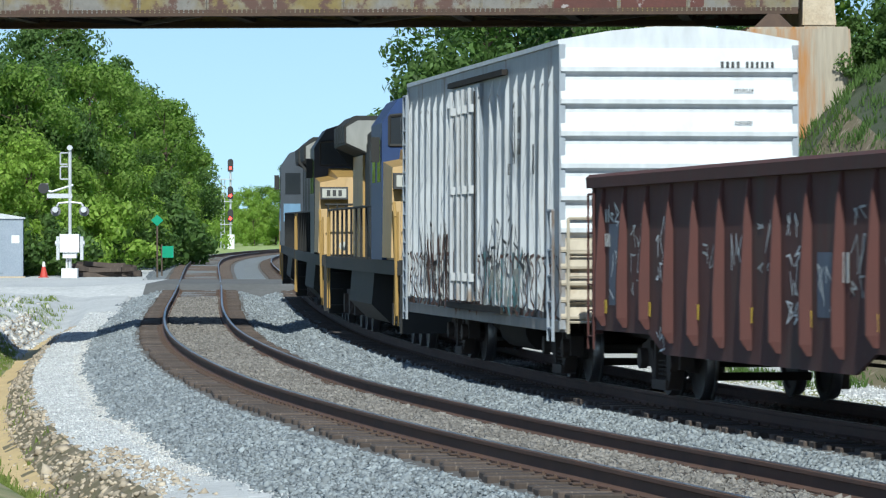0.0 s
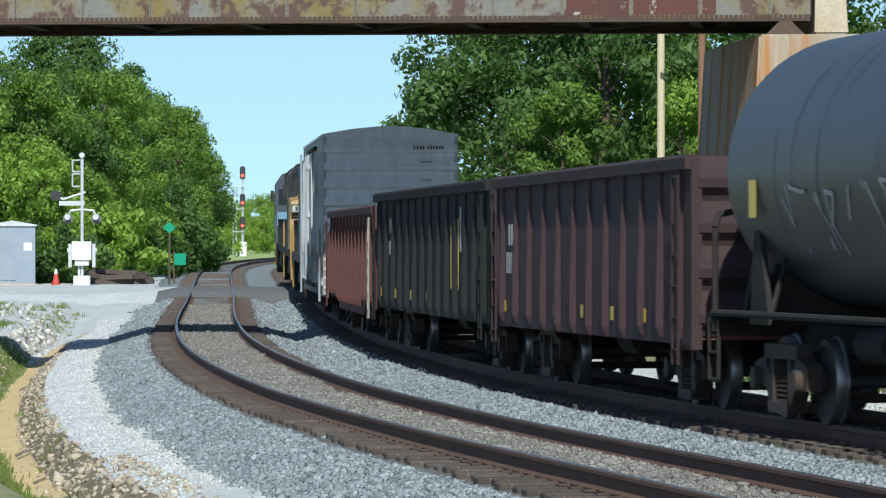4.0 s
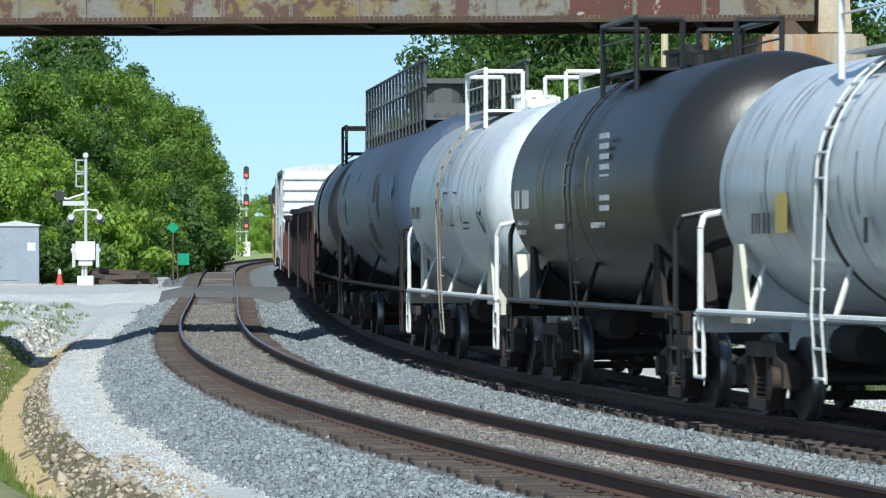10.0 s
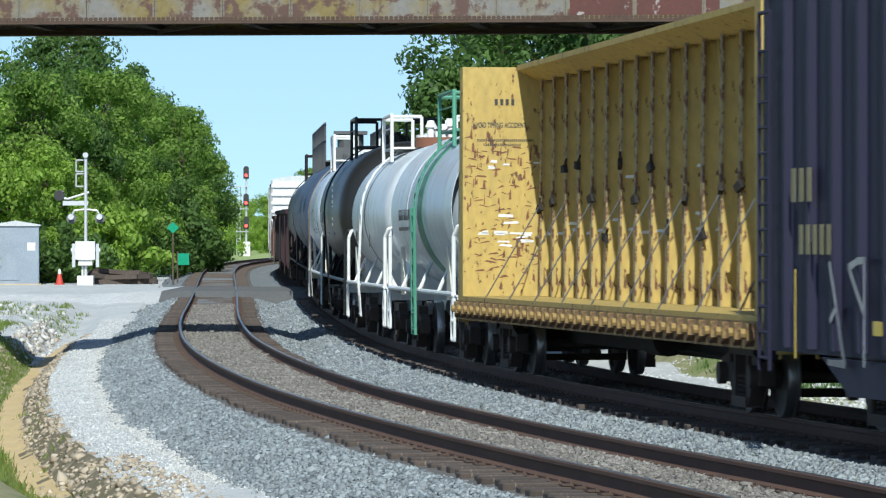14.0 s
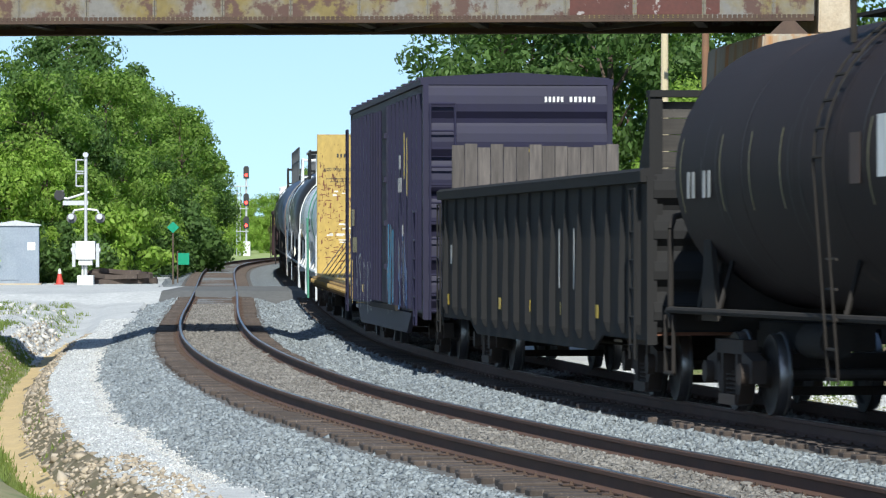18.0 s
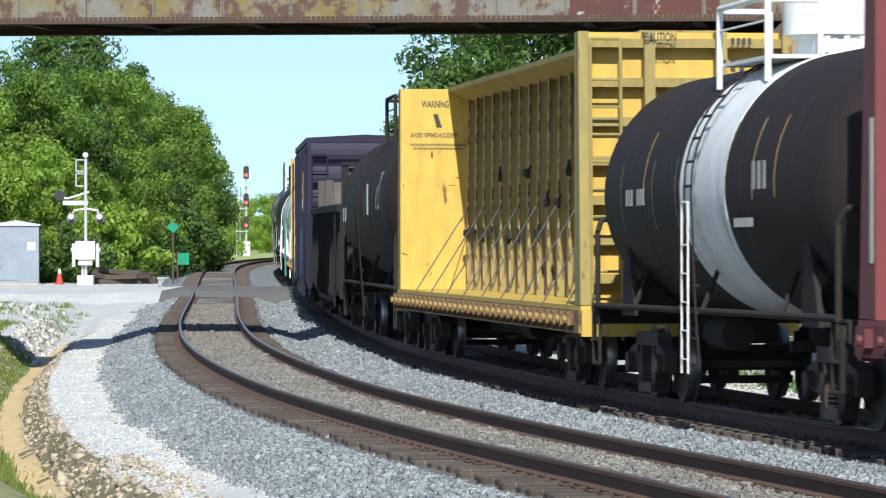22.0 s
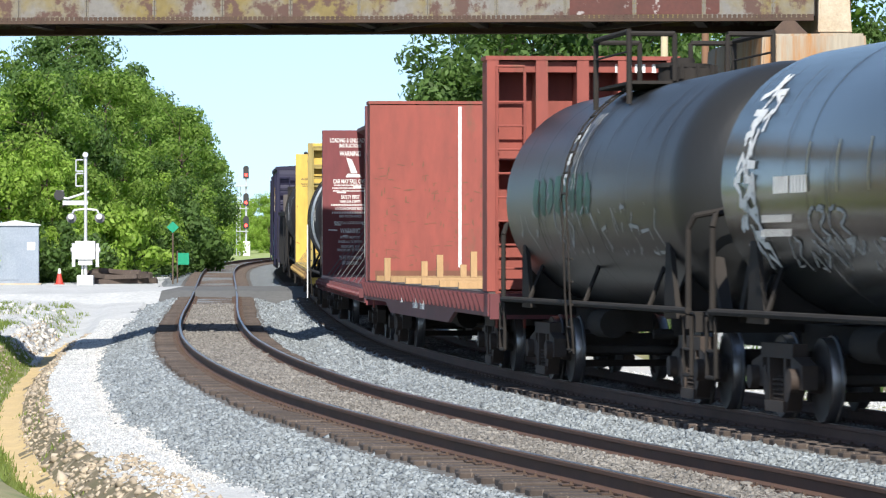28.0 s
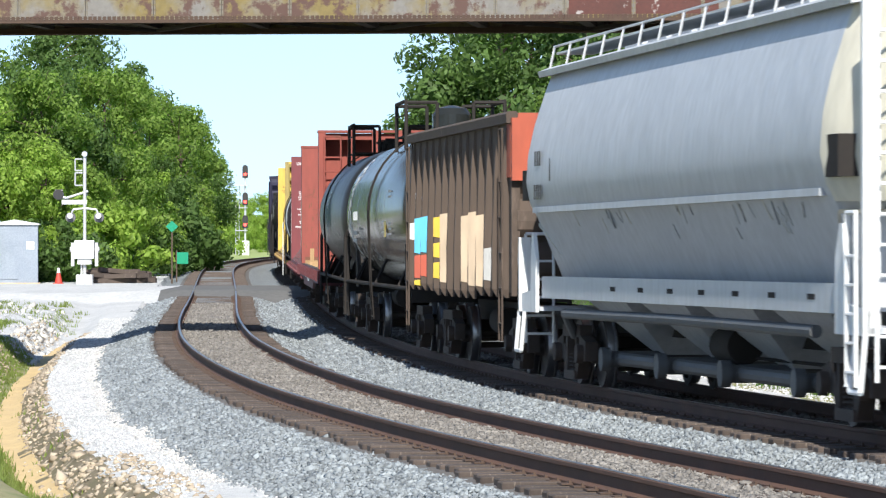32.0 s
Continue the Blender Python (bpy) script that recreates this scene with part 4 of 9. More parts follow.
def row_of(x0, x1, z0, z1, n):
    """n cells side by side."""
    w = (x1 - x0) / n
    return [(x0 + i * w + 0.08 * w, x0 + (i + 0.9) * w, z0, z1) for i in range(n)]


def flat_side(y):
    return lambda x, z: ((x, y, z), (0, 1, 0))


def round_side(r, zc):
    """On a tank: the second value is the height over the axis along the shell, as an arc."""
    return lambda x, z: ((x, (r) * math.cos((z - zc) / r), zc + r * math.sin((z - zc) / r)), (0, math.cos((z - zc) / r), math.sin((z - zc) / r)))


def prism_y(bm, outline, y0, y1):
    a = [bm.verts.new((x, y0, z)) for x, z in outline]
    c = [bm.verts.new((x, y1, z)) for x, z in outline]
    k = len(outline)
    for i in range(k):
        j = (i + 1) % k
        bm.faces.new((a[i], a[j], c[j], c[i]))
    bm.faces.new(a[::-1])
    bm.faces.new(c)


def corrugated_end(x, sgn, z0, z1, waves, depth, form=((0.0, 0.0), (0.12, 0.15), (0.3, 0.9), (0.5, 1.0), (0.72, 0.85), (0.92, 0.2))):
    """Outline in x-z of a pressed end: broad ridges with narrow grooves."""
    pts = []
    h = (z1 - z0) / waves
    for i in range(waves):
        za = z0 + i * h
        for f, d in form:
            pts.append((x + sgn * depth * d, za + f * h))
    pts.append((x, z1))
    pts += [(x - sgn * 0.06, z1), (x - sgn * 0.06, z0)]
    return pts


# ---- refrigerator car ----
def reefer_car(a, c):
    car, L = start_car("dirty white refrigerator box car with graffiti and a plug door", a, c, 3.2, "boxcar", 1.25)
    sill(car, L)
    W, z0, ze, zr = 1.56, 0.86, 4.46, 4.7
    add(car, "side_sill", C["reefer_grime"], lambda bm: (box(bm, -L, L, W - 0.1, W + 0.01, z0 - 0.14, z0), box(bm, -L, L, -W - 0.01, -W + 0.1, z0 - 0.14, z0)))
    add(car, "body", C["reefer"], lambda bm: box(bm, -L + 0.05, L - 0.05, -W, W, z0, ze - 0.004))
    grubby = random.Random(77)
    for i in range(34):
        x, zt = grubby.uniform(-L + 0.3, L - 0.5), z0 + 0.06 + grubby.random() ** 2 * 0.9
        add(car, "grime_patch", grubby.choice((C["reefer_grime"], C["reefer_grime"], C["rust"], M["grime"], C["hop_beige"])), lambda bm: hexa(bm, [(x, W + 0.002, z0 + 0.02), (x + 0.3, W + 0.002, z0 + 0.02), (x + 0.3, W + 0.004, z0 + 0.02), (x, W + 0.004, z0 + 0.02)],
                                                                          [(x + 0.06, W + 0.002, zt), (x + 0.16, W + 0.002, zt - 0.05), (x + 0.16, W + 0.004, zt - 0.05), (x + 0.06, W + 0.004, zt)]))
    add(car, "roof", C["reefer_end"], lambda bm: prism(bm, [(W + 0.03, ze), (W + 0.03, ze + 0.06), (0.9, zr - 0.06), (0.3, zr), (-0.3, zr), (-0.9, zr - 0.06), (-W - 0.03, ze + 0.06), (-W - 0.03, ze)], -L, L))
    for sgn in (-1, 1):
        add(car, "end_panel", C["reefer_end"], lambda bm: prism_y(bm, corrugated_end(sgn * L, sgn, 1.95, ze, 6, 0.085, ((0.0, 0.0), (0.06, 0.1), (0.16, 0.95), (0.3, 1.0), (0.75, 0.25), (0.9, 0.02))), -W, W), "white pressed steel end with horizontal ridges")
        add(car, "end_panel", C["reefer_low"], lambda bm: prism_y(bm, corrugated_end(sgn * L, sgn, z0, 1.945, 5, 0.07, ((0.0, 0.0), (0.06, 0.1), (0.16, 0.95), (0.3, 1.0), (0.75, 0.25), (0.9, 0.02))), -W, W), "grimy lower end panel")
        for s2 in (-1, 1):
            add(car, "corner_post", C["reefer"], lambda bm: box(bm, sgn * L - 0.05, sgn * L + 0.05, min(s2 * (W - 0.06), s2 * (W + 0.02)), max(s2 * (W - 0.06), s2 * (W + 0.02)), z0 - 0.1, ze))
    # vertical ribs on both sides, but for the door opening
    rib = shared("reefer_rib", lambda bm: hexa(bm, [(-0.085, 0, 0), (0.085, 0, 0), (0.04, 0.085, 0.04), (-0.04, 0.085, 0.04)], [(-0.05, 0, 3.25), (0.05, 0, 3.25), (0.015, 0.05, 3.05), (-0.015, 0.05, 3.05)]), [C["reefer_rib"]])
    x = -L + 0.7
    while x < L - 0.4:
        if abs(x - 0.6) > 1.75:
            piece("side_rib", rib, car, pose(x, W, z0 + 0.1))
            piece("side_rib", rib, car, pose(x, -W, z0 + 0.1, 0, 0, 180))
        x += 0.84
    for sgn in (1, -1):
        d = add(car, "plug_door", C["reefer"], lambda bm: box(bm, -0.95, 2.15, sgn * (W + 0.005) - 0.045, sgn * (W + 0.005) + 0.045, z0 + 0.12, ze - 0.25), "grimy sliding plug door")
        for i in range(8):
            bm = bmesh.new()
            box(bm, -0.9 + i * 0.42, -0.72 + i * 0.42, sgn * (W + 0.065) - 0.02, sgn * (W + 0.065) + 0.02, z0 + 0.16, ze - 0.3)
            part("door_rib", bm, C["reefer_rib"], d)
        add(car, "door_rail", M["grime"], lambda bm: box(bm, -3.6, 2.6, sgn * (W + 0.06) - 0.05, sgn * (W + 0.06) + 0.05, z0 + 0.02, z0 + 0.11))
        add(car, "door_rail", M["grime"], lambda bm: box(bm, -3.6, 2.6, sgn * (W + 0.05) - 0.04, sgn * (W + 0.05) + 0.04, ze - 0.22, ze - 0.14))
        for xx in (-0.45, 0.35, 0.9, 1.7):
            bm = bmesh.new()
            rod(bm, (xx, sgn * (W + 0.14), z0 + 0.15), (xx, sgn * (W + 0.14), ze - 0.3), 0.03, 8)
            for zz in (1.3, 2.6, 3.8):
                box(bm, xx - 0.07, xx + 0.07, sgn * (W + 0.11) - 0.05, sgn * (W + 0.11) + 0.05, zz, zz + 0.12)
            part("locking_bar", bm, C["reefer_rib"], d)
    y = W + 0.07
    glyphs(car, C["g_teal"], flat_side(y), row_of(-5.6, -1.2, 1.0, 1.75, 7), 11, 0.1, "faded teal graffiti")
    glyphs(car, C["hop_beige"], flat_side(y + 0.002), row_of(-5.2, -1.5, 0.98, 1.5, 6), 21, 0.09, "cream fill of the graffiti")
    glyphs(car, C["letter_black"], flat_side(y + 0.004), row_of(-5.8, -1.2, 1.55, 2.15, 8) + row_of(-6.4, -5.6, 1.2, 1.7, 2), 31, 0.05, "thin black graffiti letters")
    glyphs(car, C["rust"], flat_side(y), row_of(-0.8, 2.1, 0.95, 1.9, 8) + row_of(2.6, 5.4, 1.0, 1.9, 6), 12, 0.12, "brown and rust smears")
    glyphs(car, M["grime"], flat_side(y + 0.003), row_of(0.0, 1.9, 0.95, 1.7, 5) + row_of(2.8, 6.4, 1.1, 2.1, 6), 13, 0.06, "dark smears beside the door")
    glyphs(car, C["letter_black"], flat_side(y), row_of(-4.9, -4.3, 2.9, 3.7, 1) + [(-0.3, 0.2, 3.0, 3.7)], 41, 0.06, "small black tag")
    bars_side(car, C["letter_black"], W + 0.063, [(-5.2, 3.5, 0.34, 0.22), (-5.2, 3.2, 0.34, 0.22), (-6.6, 3.0, 0.24, 0.4), (-4.2, 2.9, 0.3, 0.16)])
    bars_rear(car, C["letter_black"], -L - 0.088, [(-0.68, 4.2, 0.28, 0.085), (-1.07, 4.2, 0.4, 0.085), (-0.85, 3.87, 0.26, 0.04), (-0.85, 3.45, 0.24, 0.035)])
    scrawl(car, M["grime"], flat_side(y), -9.2, 9.0, 0.9, 1.7, 14, 30, 0.04, label="dark grime runs", lean=0.03)
    scrawl(car, C["rust"], flat_side(y + 0.002), -8.8, 8.4, 0.9, 1.7, 15, 34, 0.05, label="brown rust runs", lean=0.03)
    scrawl(car, C["reefer_grime"], flat_side(y + 0.001), -9.0, 9.2, 1.3, 4.0, 16, 26, 0.03, label="thin grey dirt streaks", lean=0.02)
    # thin dark strips paint the shade between the door and its bars
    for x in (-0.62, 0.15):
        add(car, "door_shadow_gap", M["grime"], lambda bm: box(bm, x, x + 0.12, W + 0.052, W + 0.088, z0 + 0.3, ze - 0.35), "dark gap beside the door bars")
    ladder(car, C["reefer"], (-L + 0.25, W + 0.09, 0.6), (-L + 0.25, W + 0.09, 2.3), 0.42, 5)
    ladder(car, C["reefer"], (L - 0.3, W + 0.09, 0.6), (L - 0.3, W + 0.09, 4.3), 0.42, 16)
    ladder(car, C["reefer_low"], (-L - 0.1, W - 0.3, 0.7), (-L - 0.1, W - 0.3, 2.2), 0.42, 5, "y")
    add(car, "fuel_tank", M["grime"], lambda bm: rod(bm, (-1.4, 0.7, 0.6), (1.4, 0.7, 0.6), 0.3, 14), smooth=True)
    brake_gear(car, 3.2)


# ---- gondolas ----
def stake_mesh(bm, z0, z1, d=0.12, half=0.09):
    """Pressed side stake: runs out to nothing at the top, tapered at its foot."""
    za, zb = z0 + 0.12, z1 - (z1 - z0) * 0.2

    def ring(z, w, dd):
        return [(-w, 0, z), (w, 0, z), (w * 0.6, dd, z), (-w * 0.6, dd, z)]
    zm = za + (zb - za) * 0.35
    hexa(bm, ring(z0, half * 0.9, d * 0.35), ring(za, half, d))
    hexa(bm, ring(za, half, d), ring(zm, half, d))
    hexa(bm, ring(zm, half, d), ring(zb, half, d * 0.62))
    hexa(bm, ring(zb, half, d * 0.62), ring(z1, half * 0.9, 0.03))


def gondola(a, c, top, mat, label, ribs, belly=0.0, seed=1, marks=(), ends=None, tagmat=None, bogie=2.3, cap=None, boards=False, corner=None, bot=0.78, yellow=True, tags=6, strokes=(), depth=0.08, drop=0.0, tall_end=False, panel_tags=False):
    car, L = start_car(label, a, c, bogie, "gondola")
    sill(car, L)
    W = 1.47
    for sgn in (1, -1):
        def side(bm):
            if belly:
                out = [(-L, bot), (-L + 3.4, bot), (-L + 4.2, bot - belly), (L - 4.2, bot - belly), (L - 3.4, bot), (L, bot), (L, top - 0.1), (-L, top - 0.1)]
            else:
                out = [(-L, bot), (L, bot), (L, top - 0.1), (-L, top - 0.1)]
            prism_y(bm, out, sgn * W - 0.03, sgn * W + 0.0)
        add(car, "side_sheet", mat, side)
        add(car, "top_chord", cap or mat, lambda bm: prism(bm, [(sgn * W - 0.07, top - 0.17), (sgn * W + 0.09, top - 0.17), (sgn * W + 0.1, top - 0.04), (sgn * W + 0.05, top), (sgn * W - 0.05, top), (sgn * W - 0.08, top - 0.05)], -L - 0.05, L + 0.05), smooth=True)
    h = top - 0.18 - bot
    rib = shared("gon_rib_%.2f" % h + mat.name, lambda bm: stake_mesh(bm, -belly * 0.35 - drop, h, depth, 0.055 if panel_tags else 0.09), [mat])
    rib_short = shared("gon_ribs_%.2f" % h + mat.name, lambda bm: stake_mesh(bm, 0.06 - drop, h, depth, 0.055 if panel_tags else 0.09), [mat])
    for i in range(ribs):
        x = -L + (i + 0.5) * 2 * L / ribs
        r = rib if abs(x) < L - 4.0 else rib_short
        piece("side_stake", r, car, pose(x, W, bot))
        piece("side_stake", r, car, pose(x, -W, bot, 0, 0, 180))
    for sgn in (-1, 1):
        add(car, "end_wall", ends or mat, lambda bm: (prism_y(bm, corrugated_end(sgn * (L - 0.02), sgn, bot + 0.1, top - 0.02, 4, 0.13), -W + 0.06, W - 0.06),
                                                      box(bm, sgn * L - 0.08, sgn * L + 0.05, W - 0.1, W + 0.02, bot - 0.05, top - 0.1), box(bm, sgn * L - 0.08, sgn * L + 0.05, -W - 0.02, -W + 0.1, bot - 0.05, top - 0.1)),
            "ridged end wall of the gondola")
        xx = sgn * (L - 0.4)
        ladder(car, C["tan_steel"] if (seed == 1 and sgn < 0) else mat, (xx, W + 0.12, 0.55), (xx, W + 0.12, top - 0.25), 0.36, 6, r=0.012)
        bent(car, "grab_iron", mat, [(sgn * (L + 0.06), 1.3, 1.2), (sgn * (L + 0.14), 1.3, 1.2), (sgn * (L + 0.14), 0.85, 1.2), (sgn * (L + 0.06), 0.85, 1.2)], 0.014)
    add(car, "floor", C["rust"], lambda bm: box(bm, -L + 0.05, L - 0.05, -W + 0.03, W - 0.03, bot + 0.06, bot + 0.14))
    if yellow:
        bars_side(car, C["reflect"], W + 0.008, [(-L + 0.75 + i * 2 * (L - 0.75) / 6.0, bot + 0.3, 0.22, 0.17) for i in range(7)], "reflector", True)
    y = W + 0.012
    if tags:
        scrawl(car, tagmat or C["letter_dim"], flat_side(y), -L + 1.2, L - 1.5, bot + 0.35, top - 0.6, seed * 7 + 1, tags, 0.035, label="thin pale graffiti")
    if panel_tags:
        # stacked tags in the bays: bay from the leading end, (height from, height to) of each mark
        bay = 2 * L / ribs
        for k, px, spans in ((1, C["letter"], ((1.45, 1.75), (2.1, 2.35), (1.15, 1.3))), (2, C["letter_dim"], ((1.2, 1.4), (1.5, 1.75), (1.8, 2.1))), (3, C["letter"], ((0.62, 0.85), (1.3, 1.6), (1.65, 2.2))),
                             (5, C["letter_dim"], ((1.6, 1.85),)), (6, C["letter"], ((1.55, 1.95),)), (7, C["letter_dim"], ((1.5, 1.65), (1.75, 2.05))), (8, C["letter"], ((1.0, 1.25), (1.3, 1.6), (1.6, 1.85), (1.9, 2.15))),
                             (9, C["letter"], ((1.2, 1.65),)), (10, C["letter_dim"], ((1.3, 1.5), (1.55, 1.95), (2.0, 2.2))), (11, C["letter_dim"], ((1.5, 1.9),))):
            x = L - k * bay
            if k in (1, 9):
                add(car, "paint_patch", C["tank_blue"], lambda bm: box(bm, x - 0.34, x + 0.36, W + 0.002, W + 0.006, 1.1, 2.1 if k == 1 else 1.75), "grey-blue painted-out patch")
            glyphs(car, px, flat_side(W + 0.005), [(x - 0.3, x - 0.02, za, zb) for za, zb in spans] + [(x + 0.04, x + 0.32, za + 0.03, zb - 0.02) for za, zb in spans], seed * 90 + k, 0.024, "small white graffiti tag")
    if strokes:
        bars_side(car, C["reflect"], y, strokes, "painted_mark", True)
    for x, z, w, hh in marks:
        bars_side(car, C["letter_dim"], y, [(x, z, w, hh)])
    brake_gear(car, 0.5)
    if boards:
        rnd = random.Random(8)
        n = 13
        for i in range(n):
            w = 2 * (W - 0.1) / n
            yy = -W + 0.1 + i * w
            add(car, "board", C["board"], lambda bm: box(bm, L - 0.35, L - 0.3 + rnd.uniform(0, .02), yy + 0.006, yy + w - 0.006, bot + 0.2, top + 0.72 + rnd.uniform(-0.05, 0.02)))
    if tall_end:
        zt = top + 0.85
        for i in range(7):
            z = top - 0.6 + i * 0.2
            add(car, "bulkhead_board", C["dark_board"], lambda bm: box(bm, -L + 0.12, -L + 0.17, -W + 0.08, W - 0.08, z + 0.004, z + 0.196))
        for yy in (-W + 0.1, -0.5, 0.5, W - 0.1):
            add(car, "bulkhead_post", mat, lambda bm: box(bm, -L - 0.02, -L + 0.115, yy - 0.08, yy + 0.08, top - 0.7, zt))
        add(car, "bulkhead_cap", mat, lambda bm: box(bm, -L - 0.05, -L + 0.22, -W + 0.02, W - 0.02, zt, zt + 0.08))
        add(car, "bulkhead_gusset", mat, lambda bm: prism_y(bm, [(-L + 0.18, top - 0.05), (-L + 1.0, top - 0.05), (-L + 0.18, zt - 0.1)], W - 0.09, W - 0.05))
    if corner:
        add(car, "corner_cap", corner, lambda bm: (box(bm, -L + 0.0, -L + 0.42, W + 0.022, W + 0.03, top - 0.95, top - 0.18), box(bm, -L - 0.19, -L - 0.155, -W + 0.06, W - 0.06, top - 1.0, top - 0.03), box(bm, -L - 0.2, -L - 0.055, W - 0.12, W + 0.03, top - 1.0, top - 0.1)), "orange-red painted corner")
    return car, L, W


def tick(car, name, mat, x, w, q0, q1, r, zc, label=""):
    """A thin line painted up the shell, from angle q0 to q1 over the axis."""
    def build(bm):
        rows = [[bm.verts.new((x + d, (r + 0.006) * math.cos(q), zc + (r + 0.006) * math.sin(q))) for d in (-w, w)] for q in np.linspace(q0, q1, 8)]
        for u, v in zip(rows[:-1], rows[1:]):
            bm.faces.new((u[0], u[1], v[1], v[0]))
    add(car, name, mat, build, label)


def streaks(car, mat, r, zc, T, seed, n=26, label="thin dirt runs down the shell"):
    """Narrow runs down the flank of a tank."""
    rnd = random.Random(seed)

    def build(bm):
        for i in range(n):
            x, q1 = rnd.uniform(-T + 0.9, T - 0.9), rnd.uniform(-0.2, 1.1)
            q0, w = q1 - rnd.uniform(0.25, 1.1), rnd.uniform(0.006, 0.022)
            rows = [[bm.verts.new((x + d * k, (r + 0.012) * math.cos(q), zc + (r + 0.012) * math.sin(q))) for d in (-w, w)] for q, k in zip(np.linspace(q1, q0, 7), (0.5, 1, 1, 0.9, 0.7, 0.5, 0.2))]
            for u, v in zip(rows[:-1], rows[1:]):
                bm.faces.new((u[0], u[1], v[1], v[0]))
    tagged(add(car, "dirt_run", mat, build, label), kind="stuff")


# ---- tank cars ----
def tank_car(a, c, label, shell, top=4.2, r=1.5, bands=(), head=1.15, rail_mat=None, sill_mat=None, bogie=2.0, dome="fittings", walkway=False, platform=True, ladder_x=None,
             end_rails=True, skirts=True, fit_mat=None, plat_x=0.0, plat_len=2.6, cyl_end=0.45, flank_ladder=True, ladder_mat=None):
    """Shell from overlapping rings; bands: (from, to, material) as shares of the length."""
    car, L = start_car(label, a, c, bogie, "tank car")
    rail_mat, sill_mat = rail_mat or M["grime"], sill_mat or M["grime"]
    zc = top - r
    T = L - cyl_end
    left = [(-T, 0.02), (-T + 0.03, r * 0.3), (-T + 0.1, r * 0.55), (-T + 0.22, r * 0.76), (-T + 0.4, r * 0.9), (-T + 0.6, r * 0.97), (-T + 0.8, r)]
    add(car, "shell", shell, lambda bm: lathe_x(bm, left + [(-x, rr) for x, rr in left[::-1]], 56, 0, zc), smooth=True)
    # plate seams: thin proud rings
    for f in (0.25, 0.5, 0.75):
        x = -T + 2 * T * f
        add(car, "seam", shell, lambda bm: lathe_x(bm, [(x - 0.04, r), (x - 0.02, r + 0.003), (x + 0.02, r + 0.003), (x + 0.04, r)], 56, 0, zc, False), smooth=True)
    for f0, f1, m in bands:
        x0, x1 = -T + 2 * T * f0, -T + 2 * T * f1
        if f1 > 0.985:
            pr = [(x0, r + 0.008), (T - 0.8, r + 0.008), (T - 0.6, r * 0.97 + 0.008), (T - 0.4, r * 0.9 + 0.008), (T - 0.22, r * 0.76 + 0.008), (T - 0.1, r * 0.55 + 0.01), (T - 0.03 + 0.01, r * 0.3), (T + 0.01, 0.02)]
        elif f0 < 0.015:
            pr = [(-T - 0.01, 0.02), (-T + 0.02, r * 0.3), (-T + 0.1, r * 0.55 + 0.01), (-T + 0.22, r * 0.76 + 0.008), (-T + 0.4, r * 0.9 + 0.008), (-T + 0.6, r * 0.97 + 0.008), (-T + 0.8, r + 0.008), (x1, r + 0.008)]
        else:
            pr = [(x0, r + 0.001), (x0 + 0.004, r + 0.009), (x1 - 0.004, r + 0.009), (x1, r + 0.001)]
        add(car, "painted_band", m, lambda bm: lathe_x(bm, pr, 56, 0, zc, False), "painted band round the tank", smooth=True)
    pale = shell in (C["tank_white"], C["tank_grey"])
    streaks(car, C["tank_stain"] if pale else C["tank_fade"], r, zc, T, int(-a), 34 if pale else 22)
    # stub sills, cradles and head braces
    zs = 1.05
    for sgn in (-1, 1):
        add(car, "stub_sill", sill_mat, lambda bm: box(bm, sgn * L if sgn < 0 else L - 3.2, -L + 3.2 if sgn < 0 else L, -0.3, 0.3, 0.72, 1.02))
        xb = sgn * (L - bogie)

        def cradle(bm):
            prism(bm, [(-1.2, zs), (1.2, zs), (1.28, zs + 0.16)] + [(r * 1.005 * math.sin(an), zc - r * 1.005 * math.cos(an)) for an in np.linspace(0.85, -0.85, 13)] + [(-1.28, zs + 0.16)], xb - 0.1, xb + 0.1)
        add(car, "cradle", sill_mat, cradle)
        add(car, "end_sill", sill_mat, lambda bm: (box(bm, sgn * L - 0.12 * (sgn > 0), sgn * L + 0.12 * (sgn < 0), -1.4, 1.4, 0.92, 1.12), box(bm, min(sgn * L, sgn * (L - 0.5)), max(sgn * L, sgn * (L - 0.5)), 0.9, 1.42, 1.121, 1.15),
                                                   box(bm, min(sgn * L, sgn * (L - 0.5)), max(sgn * L, sgn * (L - 0.5)), -1.42, -0.9, 1.121, 1.15)))
        for yy in (1.0, -1.0):
            add(car, "head_brace", sill_mat, lambda bm: hexa(bm, [(sgn * (L - 0.25), yy - 0.07, 1.03), (sgn * (L - 0.05), yy - 0.07, 1.03), (sgn * (L - 0.05), yy + 0.07, 1.03), (sgn * (L - 0.25), yy + 0.07, 1.03)],
                                                              [(sgn * (T - 0.5), yy - 0.07, zc - 0.8), (sgn * (T - 0.32), yy - 0.07, zc - 0.8), (sgn * (T - 0.32), yy + 0.07, zc - 0.8), (sgn * (T - 0.5), yy + 0.07, zc - 0.8)]))
            if skirts:
                add(car, "bolster_web", C["hop_beige"] if sill_mat is C["clean_white"] else sill_mat, lambda bm: hexa(bm, [(xb - 0.42, yy * 1.3 - 0.03, zs), (xb + 0.42, yy * 1.3 - 0.03, zs), (xb + 0.42, yy * 1.3 + 0.03, zs), (xb - 0.42, yy * 1.3 + 0.03, zs)],
                                                                   [(xb - 0.12, yy * 1.33 - 0.03, zc - 0.62), (xb + 0.12, yy * 1.33 - 0.03, zc - 0.62), (xb + 0.12, yy * 1.33 + 0.03, zc - 0.62), (xb - 0.12, yy * 1.33 + 0.03, zc - 0.62)]))
